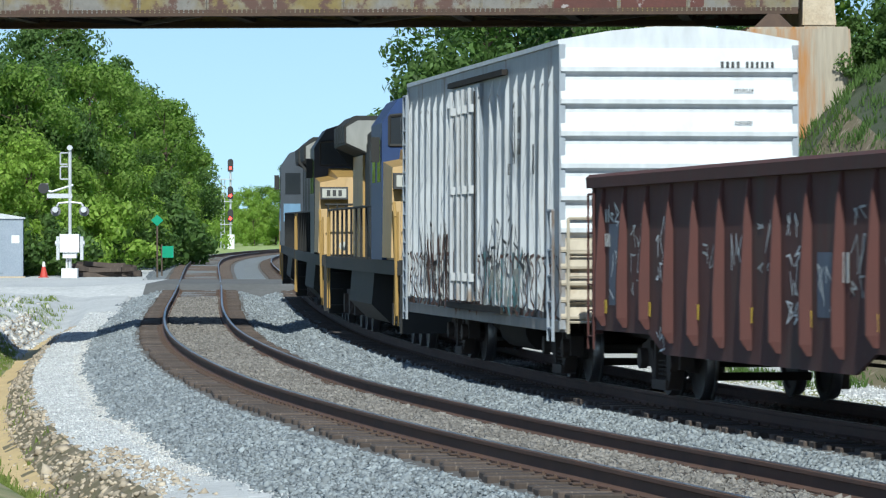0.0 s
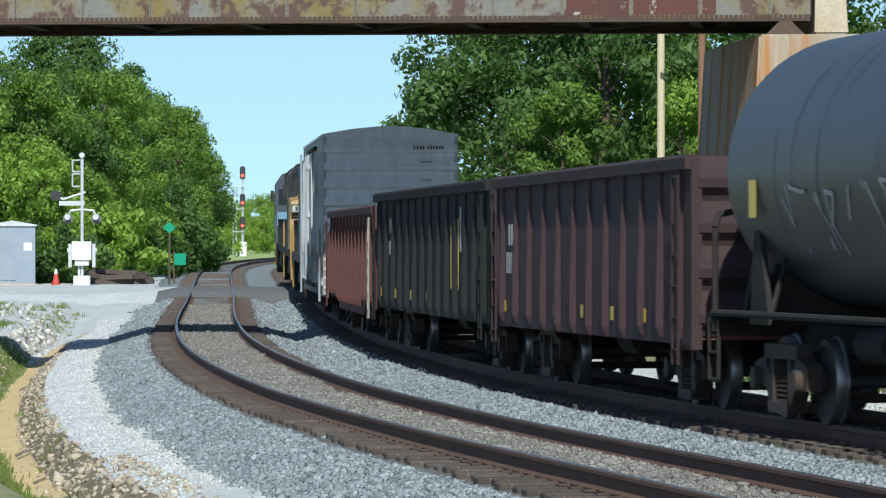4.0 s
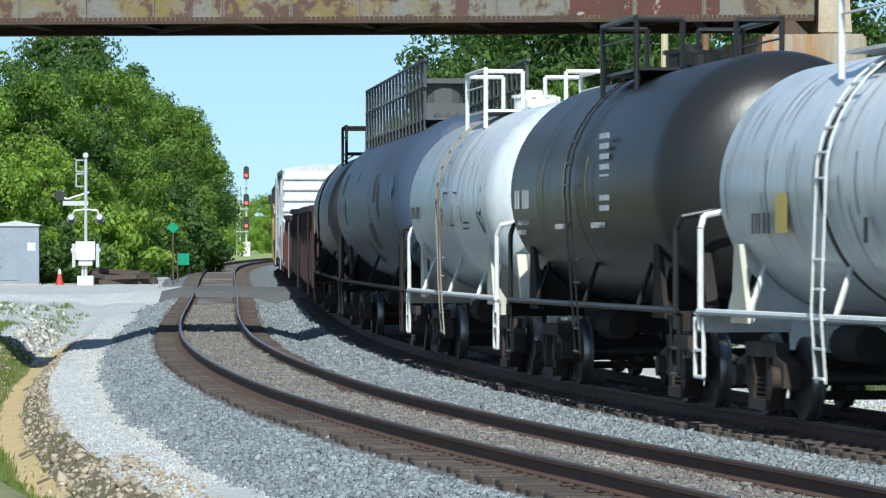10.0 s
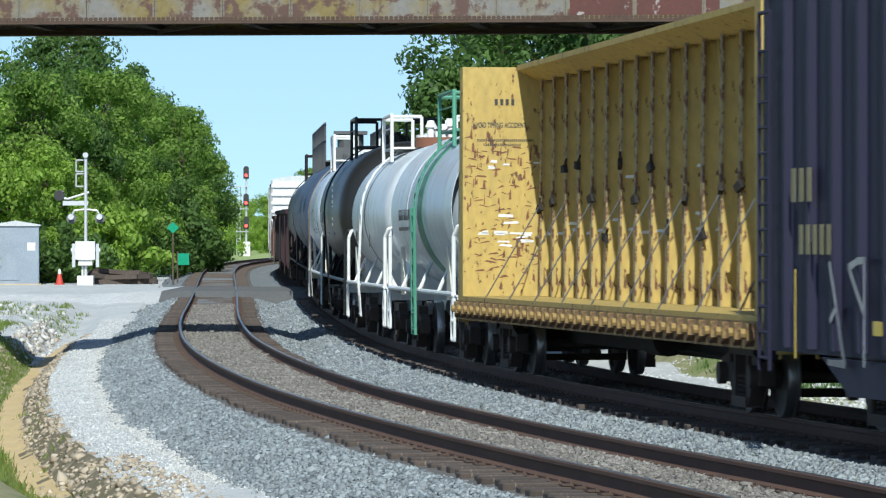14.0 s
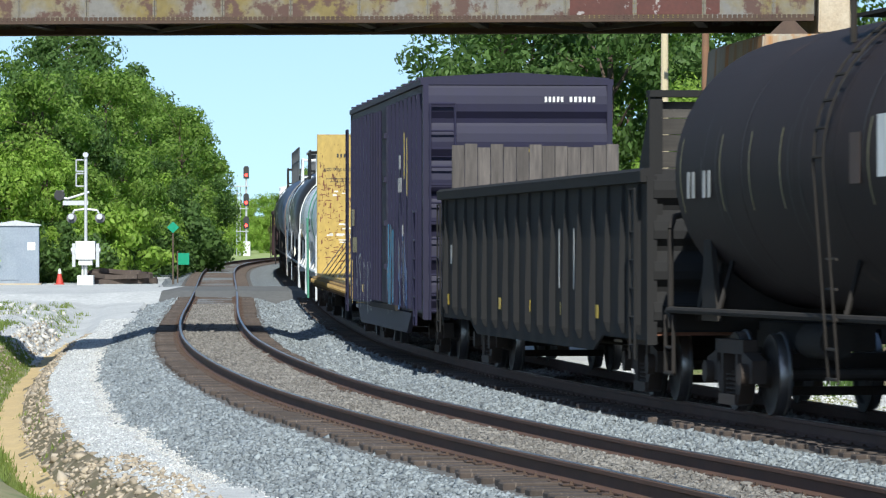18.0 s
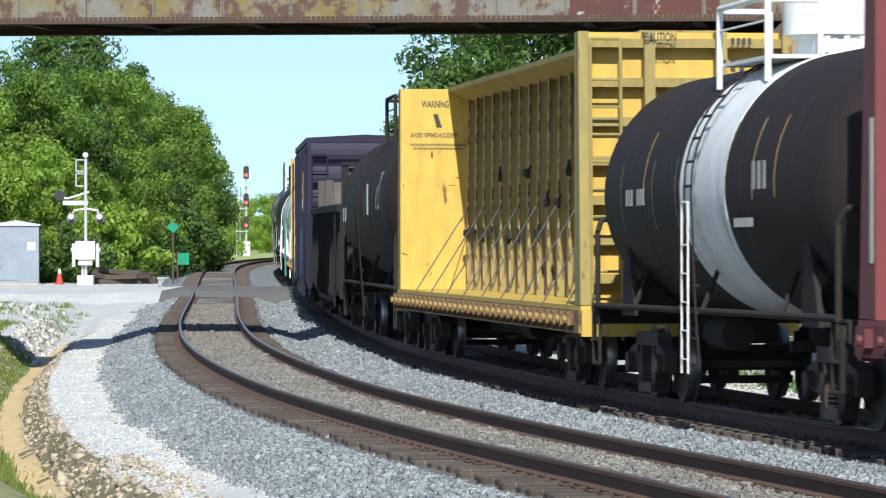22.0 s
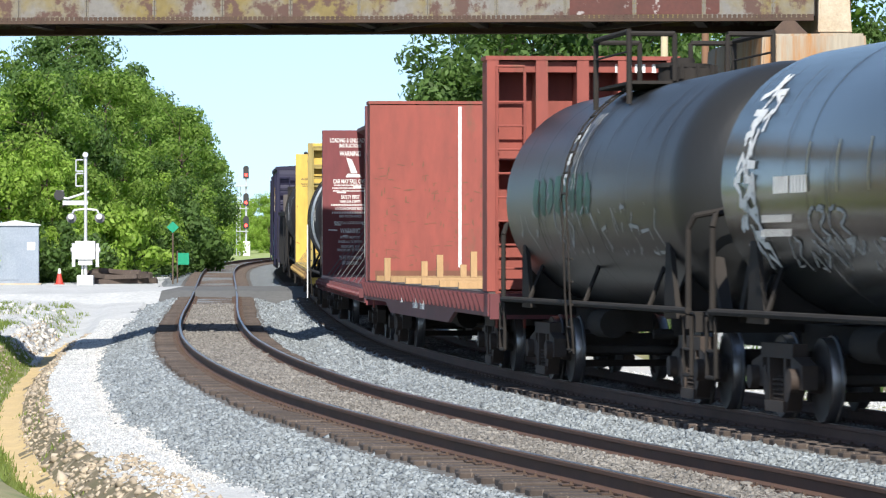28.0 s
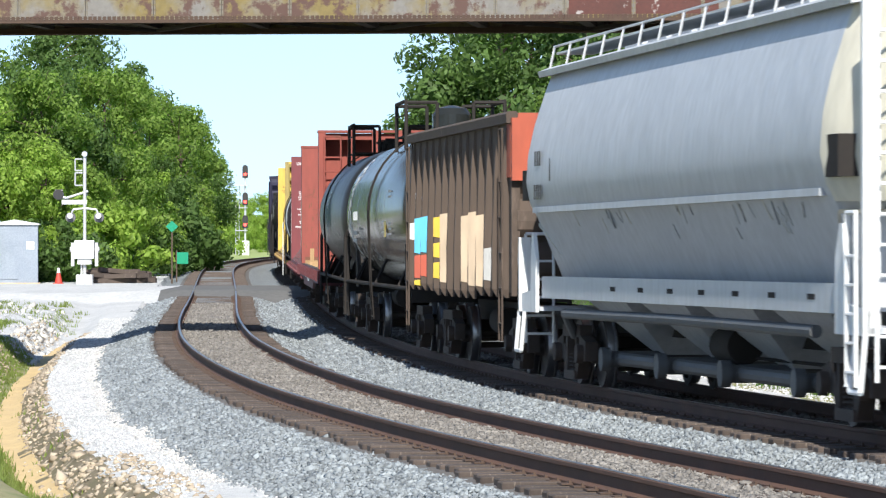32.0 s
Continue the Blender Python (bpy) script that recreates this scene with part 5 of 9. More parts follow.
        if end_rails:
            for yy in (1, -1):
                bent(car, "end_handrail", rail_mat, [(sgn * (L - 0.35), yy * 1.42, 0.95), (sgn * (L - 0.35), yy * 1.42, 2.1), (sgn * (L - 0.27), yy * 1.36, 2.25), (sgn * (L - 0.2), yy * 1.0, 2.32), (sgn * (L - 0.2), 0.2 * yy, 2.32)], 0.036, seg=8)
                add(car, "step_ladder", rail_mat, lambda bm: (tube(bm, [(sgn * (L - 0.12), yy * 1.43, 1.1), (sgn * (L - 0.12), yy * 1.43, 0.42), (sgn * (L - 0.55), yy * 1.43, 0.42), (sgn * (L - 0.55), yy * 1.43, 1.1)], 0.025, 6),
                                                              rod(bm, (sgn * (L - 0.12), yy * 1.43, 0.72), (sgn * (L - 0.55), yy * 1.43, 0.72), 0.02, 6)))
    for yy in (1.43, -1.43):
        bent(car, "side_pipe", rail_mat, [(-L + 0.3, yy, 1.16), (L - 0.3, yy, 1.16)], 0.04, seg=8)
        for i in range(3):
            x = -L + bogie + 0.9 + i * (2 * L - 2 * bogie - 1.8) / 2
            bent(car, "pipe_stay", rail_mat, [(x, yy, 1.16), (x + 0.35, yy * 0.82, zc - r * 0.62)], 0.03, seg=5)
    fm = fit_mat or rail_mat
    px = plat_x
    lx = px if ladder_x is None else ladder_x
    for yy in ((1, -1) if flank_ladder else ()):
        def side_ladder(bm):
            for dx in (-0.2, 0.2):
                pts = [(lx + dx, yy * 1.5, 0.5), (lx + dx, yy * 1.55, 1.2)] + [(lx + dx, yy * (r + 0.1) * math.sin(an), zc + (r + 0.1) * math.cos(an)) for an in np.linspace(1.6, 0.45, 8)]
                tube(bm, pts, 0.014, 6)
            for i in range(5):
                z = 0.55 + i * 0.3
                rod(bm, (lx - 0.2, yy * 1.52, z), (lx + 0.2, yy * 1.52, z), 0.018, 5)
            for an in np.linspace(1.55, 0.5, 7):
                rod(bm, (lx - 0.2, yy * (r + 0.1) * math.sin(an), zc + (r + 0.1) * math.cos(an)), (lx + 0.2, yy * (r + 0.1) * math.sin(an), zc + (r + 0.1) * math.cos(an)), 0.018, 5)
        add(car, "side_ladder", ladder_mat or rail_mat, side_ladder)
    if platform:
        zt = top + 0.62
        hl = plat_len / 2
        for s in (-1, 1):
            add(car, "platform", fm, lambda bm: box(bm, px - hl, px + hl, s * 0.62 - 0.3, s * 0.62 + 0.3, top - 0.06, top - 0.02))
            yy = s * 0.95
            add(car, "platform_railing", fm, lambda bm: (tube(bm, [(px - hl, yy, top - 0.32), (px - hl, yy, zt), (px + hl, yy, zt), (px + hl, yy, top - 0.32)], 0.038, 7),
                                                         rod(bm, (px - hl, yy, top + 0.36), (px + hl, yy, top + 0.36), 0.016, 6)))
            for xx in (px - hl, px + hl):
                add(car, "end_guard", fm, lambda bm: tube(bm, [(xx, yy, zt - 0.03), (xx, s * 0.35, zt - 0.03), (xx, s * 0.35, top - 0.02)], 0.036, 7))
    if walkway:
        n = int(2 * T / 0.95) - 1
        x0 = -T + 1.0
        for yy in (0.72, -0.72):
            add(car, "walkway", fm, lambda bm: box(bm, -T + 0.8, T - 0.8, yy - 0.22, yy + 0.22, top - 0.12, top - 0.08))
            add(car, "handrail", fm, lambda bm: [rod(bm, (-T + 0.9, yy * 1.3, z), (T - 0.9, yy * 1.3, z), 0.03, 6) for z in (top + 0.5, top + 0.98)])
            for i in range(n):
                x = x0 + i * (2 * T - 2.0) / (n - 1)
                bent(car, "railing_post", fm, [(x, yy * 1.3, top - 0.3), (x, yy * 1.3, top + 0.98)], 0.03, seg=6)
    if dome == "fittings":
        add(car, "valve_housing", fm, lambda bm: (rod(bm, (px, 0, top - 0.03), (px, 0, top + 0.2), 0.33, 18), rod(bm, (px, 0, top + 0.2), (px, 0, top + 0.25), 0.37, 18), rod(bm, (px, 0, top + 0.25), (px, 0, top + 0.33), 0.16, 12)), smooth=True)
        add(car, "safety_valve", fm, lambda bm: (rod(bm, (px + 0.75, 0.0, top - 0.03), (px + 0.75, 0.0, top + 0.24), 0.1, 10), rod(bm, (px + 0.75, 0, top + 0.24), (px + 0.75, 0, top + 0.3), 0.16, 10)), smooth=True)
        mw = add(car, "manway", fm, lambda bm: rod(bm, (px - 0.8, 0, top - 0.03), (px - 0.8, 0, top + 0.16), 0.28, 16), smooth=True)
        bolt = shared("eye_bolt_" + fm.name, lambda bm: rod(bm, (0, 0, 0), (0, 0, 0.18), 0.035, 6), [fm])
        for q in np.linspace(0, 5.5, 8):
            piece("bolt", bolt, mw, pose(px - 0.8 + 0.29 * math.cos(q), 0.29 * math.sin(q), top + 0.02))
    add(car, "bottom_outlet", M["grime"], lambda bm: (rod(bm, (px, 0, zc - r + 0.05), (px, 0, 0.72), 0.16, 12), rod(bm, (px, -0.4, 0.75), (px, 0.4, 0.75), 0.07, 8)), smooth=True)
    add(car, "air_reservoir", M["grime"], lambda bm: rod(bm, (L - bogie - 2.6, 0.5, 0.85), (L - bogie - 1.5, 0.5, 0.85), 0.2, 12), smooth=True)
    return car, L, r, zc, T


# ---- centre-beam flat cars ----
def centre_beam(a, c, label, mat, col, worn, deck=1.15, top=4.75, text=None, text_mat=None, cables=True, bars=()):
    car, L = start_car(label, a, c, 3.0, "flatcar")
    W = 1.43
    sill(car, L, 0.5, deck - 0.06, 0.3)
    add(car, "deck", worn, lambda bm: (box(bm, -L, L, -W, W, deck - 0.06, deck)), "steel deck with scraped edges")
    for s in (-1, 1):
        add(car, "deck_edge", C["maroon_dark"] if worn is C["maroon"] else C["dirty_yellow"], lambda bm: box(bm, -L, L, s * W - 0.03, s * W + 0.03, deck - 0.36, deck - 0.061))
    for sgn in (-1, 1):
        xi = sgn * (L - 0.55)
        b = add(car, "bulkhead", worn, lambda bm: box(bm, xi - 0.02, xi + 0.02, -W, W, deck + 0.004, top), "tall steel bulkhead panel")
        # frame on the outer side
        xo = xi + sgn * 0.3
        for yy in (W - 0.07, 0.48, -0.48, -W + 0.07):
            add(car, "bulkhead_post", mat, lambda bm: hexa(bm, [(min(xi + sgn * 0.021, xo + sgn * 0.22), yy - 0.07, deck + 0.01), (max(xi + sgn * 0.021, xo + sgn * 0.22), yy - 0.07, deck + 0.01), (max(xi + sgn * 0.021, xo + sgn * 0.22), yy + 0.07, deck + 0.01), (min(xi + sgn * 0.021, xo + sgn * 0.22), yy + 0.07, deck + 0.01)],
                                                            [(min(xi + sgn * 0.021, xo), yy - 0.07, top), (max(xi + sgn * 0.021, xo), yy - 0.07, top), (max(xi + sgn * 0.021, xo), yy + 0.07, top), (min(xi + sgn * 0.021, xo), yy + 0.07, top)]))
        for k in range(7):
            z = deck + 0.35 + k * (top - deck - 0.5) / 6.0
            add(car, "bulkhead_beam", mat, lambda bm: box(bm, min(xi + sgn * 0.021, xi + sgn * 0.2), max(xi + sgn * 0.021, xi + sgn * 0.2), -W + 0.02, W - 0.02, z - 0.06, z + 0.06))
        ladder(car, mat, (xo + sgn * 0.3, W - 0.35, 0.7), (xo + sgn * 0.06, W - 0.35, top - 0.1), 0.4, 11, "y")
        add(car, "end_sill", worn, lambda bm: box(bm, sgn * L - 0.1, sgn * L + 0.02, -W, W, deck - 0.4, deck - 0.062))
    # the centre beam: top chord, columns and lower web plates
    xi = L - 0.55
    add(car, "top_chord", mat, lambda bm: prism(bm, [(-0.57, top - 0.05), (-0.57, top + 0.03), (0.57, top + 0.03), (0.57, top - 0.05), (0.2, top - 0.22), (-0.2, top - 0.22)], -xi + 0.02, xi - 0.02))
    n = 19
    h = top - 0.2 - deck

    def column(bm):
        rings = []
        for z, w in ((0.005, 0.3), (h, 0.26)):
            half = [(-0.09, w), (-0.09, w - 0.024), (-0.015, w - 0.024), (-0.015, -w + 0.024), (-0.09, -w + 0.024), (-0.09, -w)]
            out = half + [(-x, -y) for x, y in half]
            rings.append([bm.verts.new((x, y, z)) for x, y in out])
        k = len(rings[0])
        for i in range(k):
            f = bm.faces.new((rings[0][i], rings[0][(i + 1) % k], rings[1][(i + 1) % k], rings[1][i]))
            f.material_index = 0 if i in (2, 8) else 1
    cm = shared("cb_col_" + col.name, column, [col, C["chipped_maroon"] if col is C["maroon_dark"] else C["chipped"]])
    step = 2 * (xi - 0.5) / (n - 1)
    for i in range(n):
        piece("column", cm, car, pose(-xi + 0.5 + i * step, 0, deck))
    br = shared("cb_brace_" + col.name, lambda bm: (hexa(bm, [(-0.07, -0.1, h * 0.42), (0.07, -0.1, h * 0.42), (0.07, 0.1, h * 0.42), (-0.07, 0.1, h * 0.42)], [(step - 0.14, -0.1, h), (step - 0.02, -0.1, h), (step - 0.02, 0.1, h), (step - 0.14, 0.1, h)])), [col])
    web = shared("cb_web_" + col.name, lambda bm: box(bm, -step / 2 + 0.016, step / 2 - 0.016, -0.012, 0.012, 0.005, h * 0.28), [col])
    for i in range(n - 1):
        piece("web_plate", web, car, pose(-xi + 0.5 + (i + 0.5) * step, 0, deck))
        if i % 2 == 0:
            piece("diagonal_brace", br, car, pose(-xi + 0.5 + i * step, 0, deck))
    # strap winches under both deck edges
    wmat = C["maroon_dark"] if worn is C["maroon"] else C["dirty_yellow"]
    wm = shared("winch_" + worn.name, lambda bm: (prism_y(bm, [(-0.1, -0.02), (0.12, -0.02), (0.12, -0.12), (0.0, -0.27), (-0.1, -0.2)], 0.031, 0.12), rod(bm, (0.02, 0.03, -0.13), (0.02, 0.17, -0.13), 0.055, 8)), [wmat])
    k = int((2 * L - 0.8) / 0.66)
    for i in range(k):
        x = -L + 0.5 + i * (2 * L - 1.0) / (k - 1)
        piece("winch", wm, car, pose(x, W, deck - 0.06))
        piece("winch", wm, car, pose(x, -W, deck - 0.06, 0, 0, 180))
    if cables:
        for i in range(2, n, 2):
            x = -xi + 0.5 + i * step
            bent(car, "cable", C["platform"], [(x, 0.24, deck + 1.5), (x - 1.9, W, deck - 0.04)], 0.011, seg=4)
        rnd = random.Random(int(-a))
        hook = shared("tie_down", lambda bm: (prism_y(bm, [(-0.07, -0.05), (0.08, -0.07), (0.1, 0.03), (-0.02, 0.07)], -0.03, 0.03), rod(bm, (0.0, 0, 0.05), (-0.05, 0, 0.16), 0.02, 5)), [M["grime"]])
        for i in range(1, n):
            x, k = -xi + 0.5 + i * step, rnd.uniform(0.3, 0.6)
            piece("tie_down", hook, car, pose(x - 0.13, 0.3, deck + rnd.choice((0.95, 1.0, 1.45, 1.9)) + rnd.uniform(-0.08, 0.08), 0, rnd.uniform(-30, 30), rnd.uniform(-25, 25)))
    brake_gear(car, -1.5)
    xf = xi - 0.022
    for z, size, tx, y in (text or ()):
        lettering(car, tx, text_mat, size, Matrix.Translation((xf, y, z)) @ REAR)
    if bars:
        bars_rear(car, text_mat, xf, bars)
    return car, L, W


def scraped_labels(car, L, seed, n=16, ymax=1.4):
    """Torn pale paper strips left on the bulkhead and the columns."""
    rnd = random.Random(seed)

    def strip(x, y, z, w, t, hh):
        add(car, "torn_label", C["letter"], lambda bm: hexa(bm, [(x, y, z), (x, y + w, z + t), (x + 0.003, y + w, z + t), (x + 0.003, y, z)], [(x, y + 0.01, z + hh), (x, y + w - 0.02, z + t + hh * 0.9), (x + 0.003, y + w - 0.02, z + t + hh * 0.9), (x + 0.003, y + 0.01, z + hh)]), "torn white paper label")
    for i in range(n):
        strip(L - 0.55 - 0.024, rnd.uniform(0.15, ymax - 0.25), rnd.choice((2.0, 2.1, 2.25, 3.2)) + rnd.uniform(-0.15, 0.15), rnd.uniform(0.08, 0.25), rnd.uniform(-0.015, 0.015), rnd.uniform(0.025, 0.05))
    step = 2 * (L - 1.05) / 18
    for k in range(19):
        for z in (2.1, 2.25, 2.9):
            if rnd.random() < 0.45:
                strip(-L + 1.05 + k * step - 0.018, rnd.uniform(-0.1, 0.02), z + rnd.uniform(-0.04, 0.04), 0.2, rnd.uniform(-0.01, 0.05), 0.045)


def scrapes(car, L, seed, n=130, inset=0.55, y0=0.1, label="brown scratches through the yellow paint"):
    """Brown scratches and chips where loads rubbed the bulkhead."""
    rnd = random.Random(seed)
    x = L - inset - 0.0235

    def build(bm):
        for i in range(n):
            y, z = rnd.uniform(y0, 1.38), rnd.choice((1.6, 1.9, 2.2, 2.6, 2.9, 3.2, 3.3)) + rnd.gauss(0, 0.22)
            if not 1.25 < z < 4.5:
                continue
            w, hh = (rnd.uniform(0.03, 0.2), rnd.uniform(0.01, 0.03)) if rnd.random() < 0.6 else (rnd.uniform(0.015, 0.05), rnd.uniform(0.03, 0.16))
            t = rnd.uniform(-0.05, 0.05)
            w = min(w, 1.42 - y)
            hexa(bm, [(x, y, z), (x, y + w, z + t), (x + 0.002, y + w, z + t), (x + 0.002, y, z)], [(x, y + w * 0.2, z + hh), (x, y + w * 0.8, z + t + hh * 0.7), (x + 0.002, y + w * 0.8, z + t + hh * 0.7), (x + 0.002, y + w * 0.2, z + hh)])
    tagged(add(car, "scratch", C["rust"], build, label), kind="stuff")


# ---- bulkhead flat car ----
def bulkhead_flat(a, c):
    car, L = start_car("oxide red bulkhead flatcar with timber stakes on its deck", a, c, 3.2, "flatcar")
    W, deck, top = 1.45, 1.24, 4.72
    sill(car, L, 0.5, deck - 0.1, 0.35)
    add(car, "deck", C["board"], lambda bm: box(bm, -L + 0.3, L - 0.3, -W + 0.02, W - 0.02, deck - 0.1, deck), "worn timber deck")
    for s in (-1, 1):
        add(car, "side_sill", C["maroon_dark"], lambda bm: prism_y(bm, [(-L, deck - 0.36), (-L + 5, deck - 0.36), (-L + 6, deck - 0.55), (L - 6, deck - 0.55), (L - 5, deck - 0.36), (L, deck - 0.36), (L, deck - 0.02), (-L, deck - 0.02)], s * W - 0.03, s * W + 0.03))
    pk = shared("stake_pocket", lambda bm: hexa(bm, [(-0.05, 0.03, -0.27), (0.05, 0.03, -0.27), (0.05, 0.06, -0.27), (-0.05, 0.06, -0.27)], [(-0.09, 0.03, 0.0), (0.09, 0.03, 0.0), (0.07, 0.15, 0.0), (-0.07, 0.15, 0.0)]), [C["maroon_dark"]])
    n = 32
    for i in range(n):
        x = -L + 0.6 + i * (2 * L - 1.2) / (n - 1)
        piece("stake_pocket", pk, car, pose(x, W, deck - 0.03))
        piece("stake_pocket", pk, car, pose(x, -W, deck - 0.03, 0, 0, 180))
    for sgn in (-1, 1):
        xi = sgn * (L - 0.95)
        add(car, "bulkhead", C["salmon"], lambda bm: box(bm, xi - 0.03, xi + 0.03, -W, W, deck + 0.004, top - 0.02), "faded oxide red bulkhead panel")
        xo = xi + sgn * 0.62
        for yy in (W - 0.09, 0.62, 0.0, -0.62, -W + 0.09):
            add(car, "bulkhead_post", C["salmon"], lambda bm: box(bm, min(xi + sgn * 0.031, xo), max(xi + sgn * 0.031, xo), yy - 0.09, yy + 0.09, deck + 0.01, top))
        for z in (deck + 0.12, 2.4, 3.3, top - 0.1):
            add(car, "bulkhead_beam", C["salmon"], lambda bm: box(bm, min(xi + sgn * 0.032, xo - sgn * 0.1), max(xi + sgn * 0.032, xo - sgn * 0.1), -W + 0.05, W - 0.05, z - 0.08, z + 0.08))
        add(car, "bulkhead_cap", C["salmon"], lambda bm: box(bm, min(xi - sgn * 0.03, xo + sgn * 0.01), max(xi - sgn * 0.03, xo + sgn * 0.01), -W - 0.02, W + 0.02, top, top + 0.06))
        ladder(car, C["salmon"], (xo + sgn * 0.08, W - 0.35, 0.7), (xo + sgn * 0.08, W - 0.35, top - 0.1), 0.42, 11, "y")
        add(car, "end_sill", C["maroon_dark"], lambda bm: box(bm, sgn * L - 0.1, sgn * L + 0.02, -W, W, deck - 0.4, deck - 0.022))
    xf = L - 0.95 - 0.031
    add(car, "white_stripe", C["letter"], lambda bm: box(bm, xf - 0.004, xf - 0.001, -0.36, -0.3, 1.5, top - 0.05), "white painted stripe")
    add(car, "rubbed_patch", C["rust"], lambda bm: box(bm, xf - 0.003, xf - 0.001, -W + 0.1, W - 0.1, deck + 0.02, deck + 0.2), "rubbed rusty edge")
    rnd = random.Random(3)
    for i in range(7):
        x = L - 1.25 - (i // 4) * 2.4 - rnd.uniform(0, 0.9)
        y = (-1.05, -0.35, 0.3, 1.0)[i % 4] + rnd.uniform(-0.15, 0.15)
        add(car, "timber_stake", C["stake"], lambda bm: box(bm, x - 0.05, x + 0.05, y - 0.06, y + 0.06, deck + 0.002, deck + rnd.uniform(0.3, 0.62)))
    for i in range(6):
        x = L - 1.3 - i * 3.2
        add(car, "timber_bearer", C["stake"], lambda bm: box(bm, x - 0.06, x + 0.06, -W + 0.1, W - 0.1, deck + 0.001, deck + 0.1))
    scrapes(car, L, 43, 150, 0.96, -1.4, "dark scratches low on the red bulkhead")
    bars_side(car, C["letter"], W + 0.03, [(-1, deck - 0.3, 0.9, 0.2), (0.3, deck - 0.3, 1.0, 0.2), (3.0, deck - 0.28, 0.5, 0.1)])
    bars_rear(car, C["letter"], -(L - 0.95) - 0.52, [(-0.75, top - 0.12, 0.5, 0.13), (-1.22, top - 0.12, 0.32, 0.13)])
    brake_gear(car, 0.0)


# ---- navy box car ----
def box_car(a, c):
    car, L = start_car("navy blue ribbed box car with blue graffiti", a, c, 2.6, "boxcar", 1.25)
    W, z0, ze, zr = 1.57, 0.8, 4.62, 4.81
    sill(car, L)
    add(car, "body", C["navy"], lambda bm: box(bm, -L + 0.05, L - 0.05, -W, W, z0, ze))
    add(car, "roof", C["navy"], lambda bm: prism(bm, [(W + 0.05, ze + 0.004), (W + 0.05, ze + 0.1), (0, zr), (-W - 0.05, ze + 0.1), (-W - 0.05, ze + 0.004)], -L - 0.02, L + 0.02))
    for i in range(12):
        x = -L + 0.7 + i * (2 * L - 1.4) / 11
        add(car, "roof_rib", C["navy"], lambda bm: prism(bm, [(W + 0.06, ze + 0.11), (W + 0.06, ze + 0.15), (0, zr + 0.05), (-W - 0.06, ze + 0.15), (-W - 0.06, ze + 0.11), (0, zr + 0.005)], x - 0.05, x + 0.05))
    for sgn in (-1, 1):
        add(car, "end_panel", C["navy"], lambda bm: prism_y(bm, corrugated_end(sgn * L, sgn, z0 + 0.02, ze, 6, 0.11), -W + 0.05, W - 0.05), "navy pressed steel end")
        for s2 in (-1, 1):
            add(car, "corner_post", C["navy"], lambda bm: box(bm, min(sgn * (L - 0.05), sgn * (L + 0.12)), max(sgn * (L - 0.05), sgn * (L + 0.12)), min(s2 * (W - 0.07), s2 * (W + 0.02)), max(s2 * (W - 0.07), s2 * (W + 0.02)), z0 - 0.1, ze))
    rib = shared("box_rib", lambda bm: hexa(bm, [(-0.1, 0, 0), (0.1, 0, 0), (0.05, 0.08, 0.0), (-0.05, 0.08, 0.0)], [(-0.1, 0, 3.64), (0.1, 0, 3.64), (0.05, 0.08, 3.64), (-0.05, 0.08, 3.64)]), [C["navy"]])
    x = -L + 0.55
    while x < L - 0.4:
        if abs(x) > 1.7:
            piece("side_post", rib, car, pose(x, W, z0 + 0.05))
            piece("side_post", rib, car, pose(x, -W, z0 + 0.05, 0, 0, 180))
        x += 0.92
    for sgn in (1, -1):
        d = add(car, "sliding_door", C["navy"], lambda bm: box(bm, -1.55, 1.55, sgn * (W + 0.035) - 0.035, sgn * (W + 0.035) + 0.035, z0 + 0.1, ze - 0.12))
        for z in (1.5, 2.3, 3.1, 3.9):
            bm = bmesh.new()
            box(bm, -1.5, 1.5, sgn * (W + 0.08) - 0.02, sgn * (W + 0.08) + 0.03, z, z + 0.1)
            part("door_rib", bm, C["navy"], d)
        for xx in (-0.9, -0.2, 0.5, 1.2):
            bm = bmesh.new()
            rod(bm, (xx, sgn * (W + 0.14), z0 + 0.12), (xx, sgn * (W + 0.14), ze - 0.2), 0.032, 8)
            part("locking_bar", bm, C["navy"], d)
        add(car, "door_track", M["grime"], lambda bm: box(bm, -4.2, 2.0, sgn * (W + 0.06) - 0.06, sgn * (W + 0.06) + 0.06, z0 - 0.02, z0 + 0.07))
        add(car, "side_sill", C["navy"], lambda bm: box(bm, -4.0, 4.0, sgn * W - 0.03, sgn * W + 0.02, z0 - 0.2, z0 - 0.025))
    glyphs(car, C["g_cyan"], flat_side(W + 0.088), row_of(-3.5, -1.9, 0.85, 2.15, 3), 21, 0.24, "blue spray-painted graffiti")
    glyphs(car, C["letter_dim"], flat_side(W + 0.092), row_of(-3.6, -1.8, 0.85, 2.2, 3), 24, 0.04)
    glyphs(car, C["g_blue"], flat_side(W + 0.086), row_of(-6.6, -4.6, 0.9, 2.0, 3), 22, 0.09)
    glyphs(car, C["letter_dim"], flat_side(W + 0.089), row_of(-6.6, -4.6, 0.9, 2.0, 3), 25, 0.05)
    glyphs(car, C["letter_dim"], flat_side(W + 0.086), row_of(5.0, 6.4, 0.72, 1.75, 2), 23, 0.07, "silver spray-painted letters")
    glyphs(car, C["letter_dim"], flat_side(W + 0.086), row_of(1.9, 4.3, 0.66, 1.6, 4), 26, 0.05)
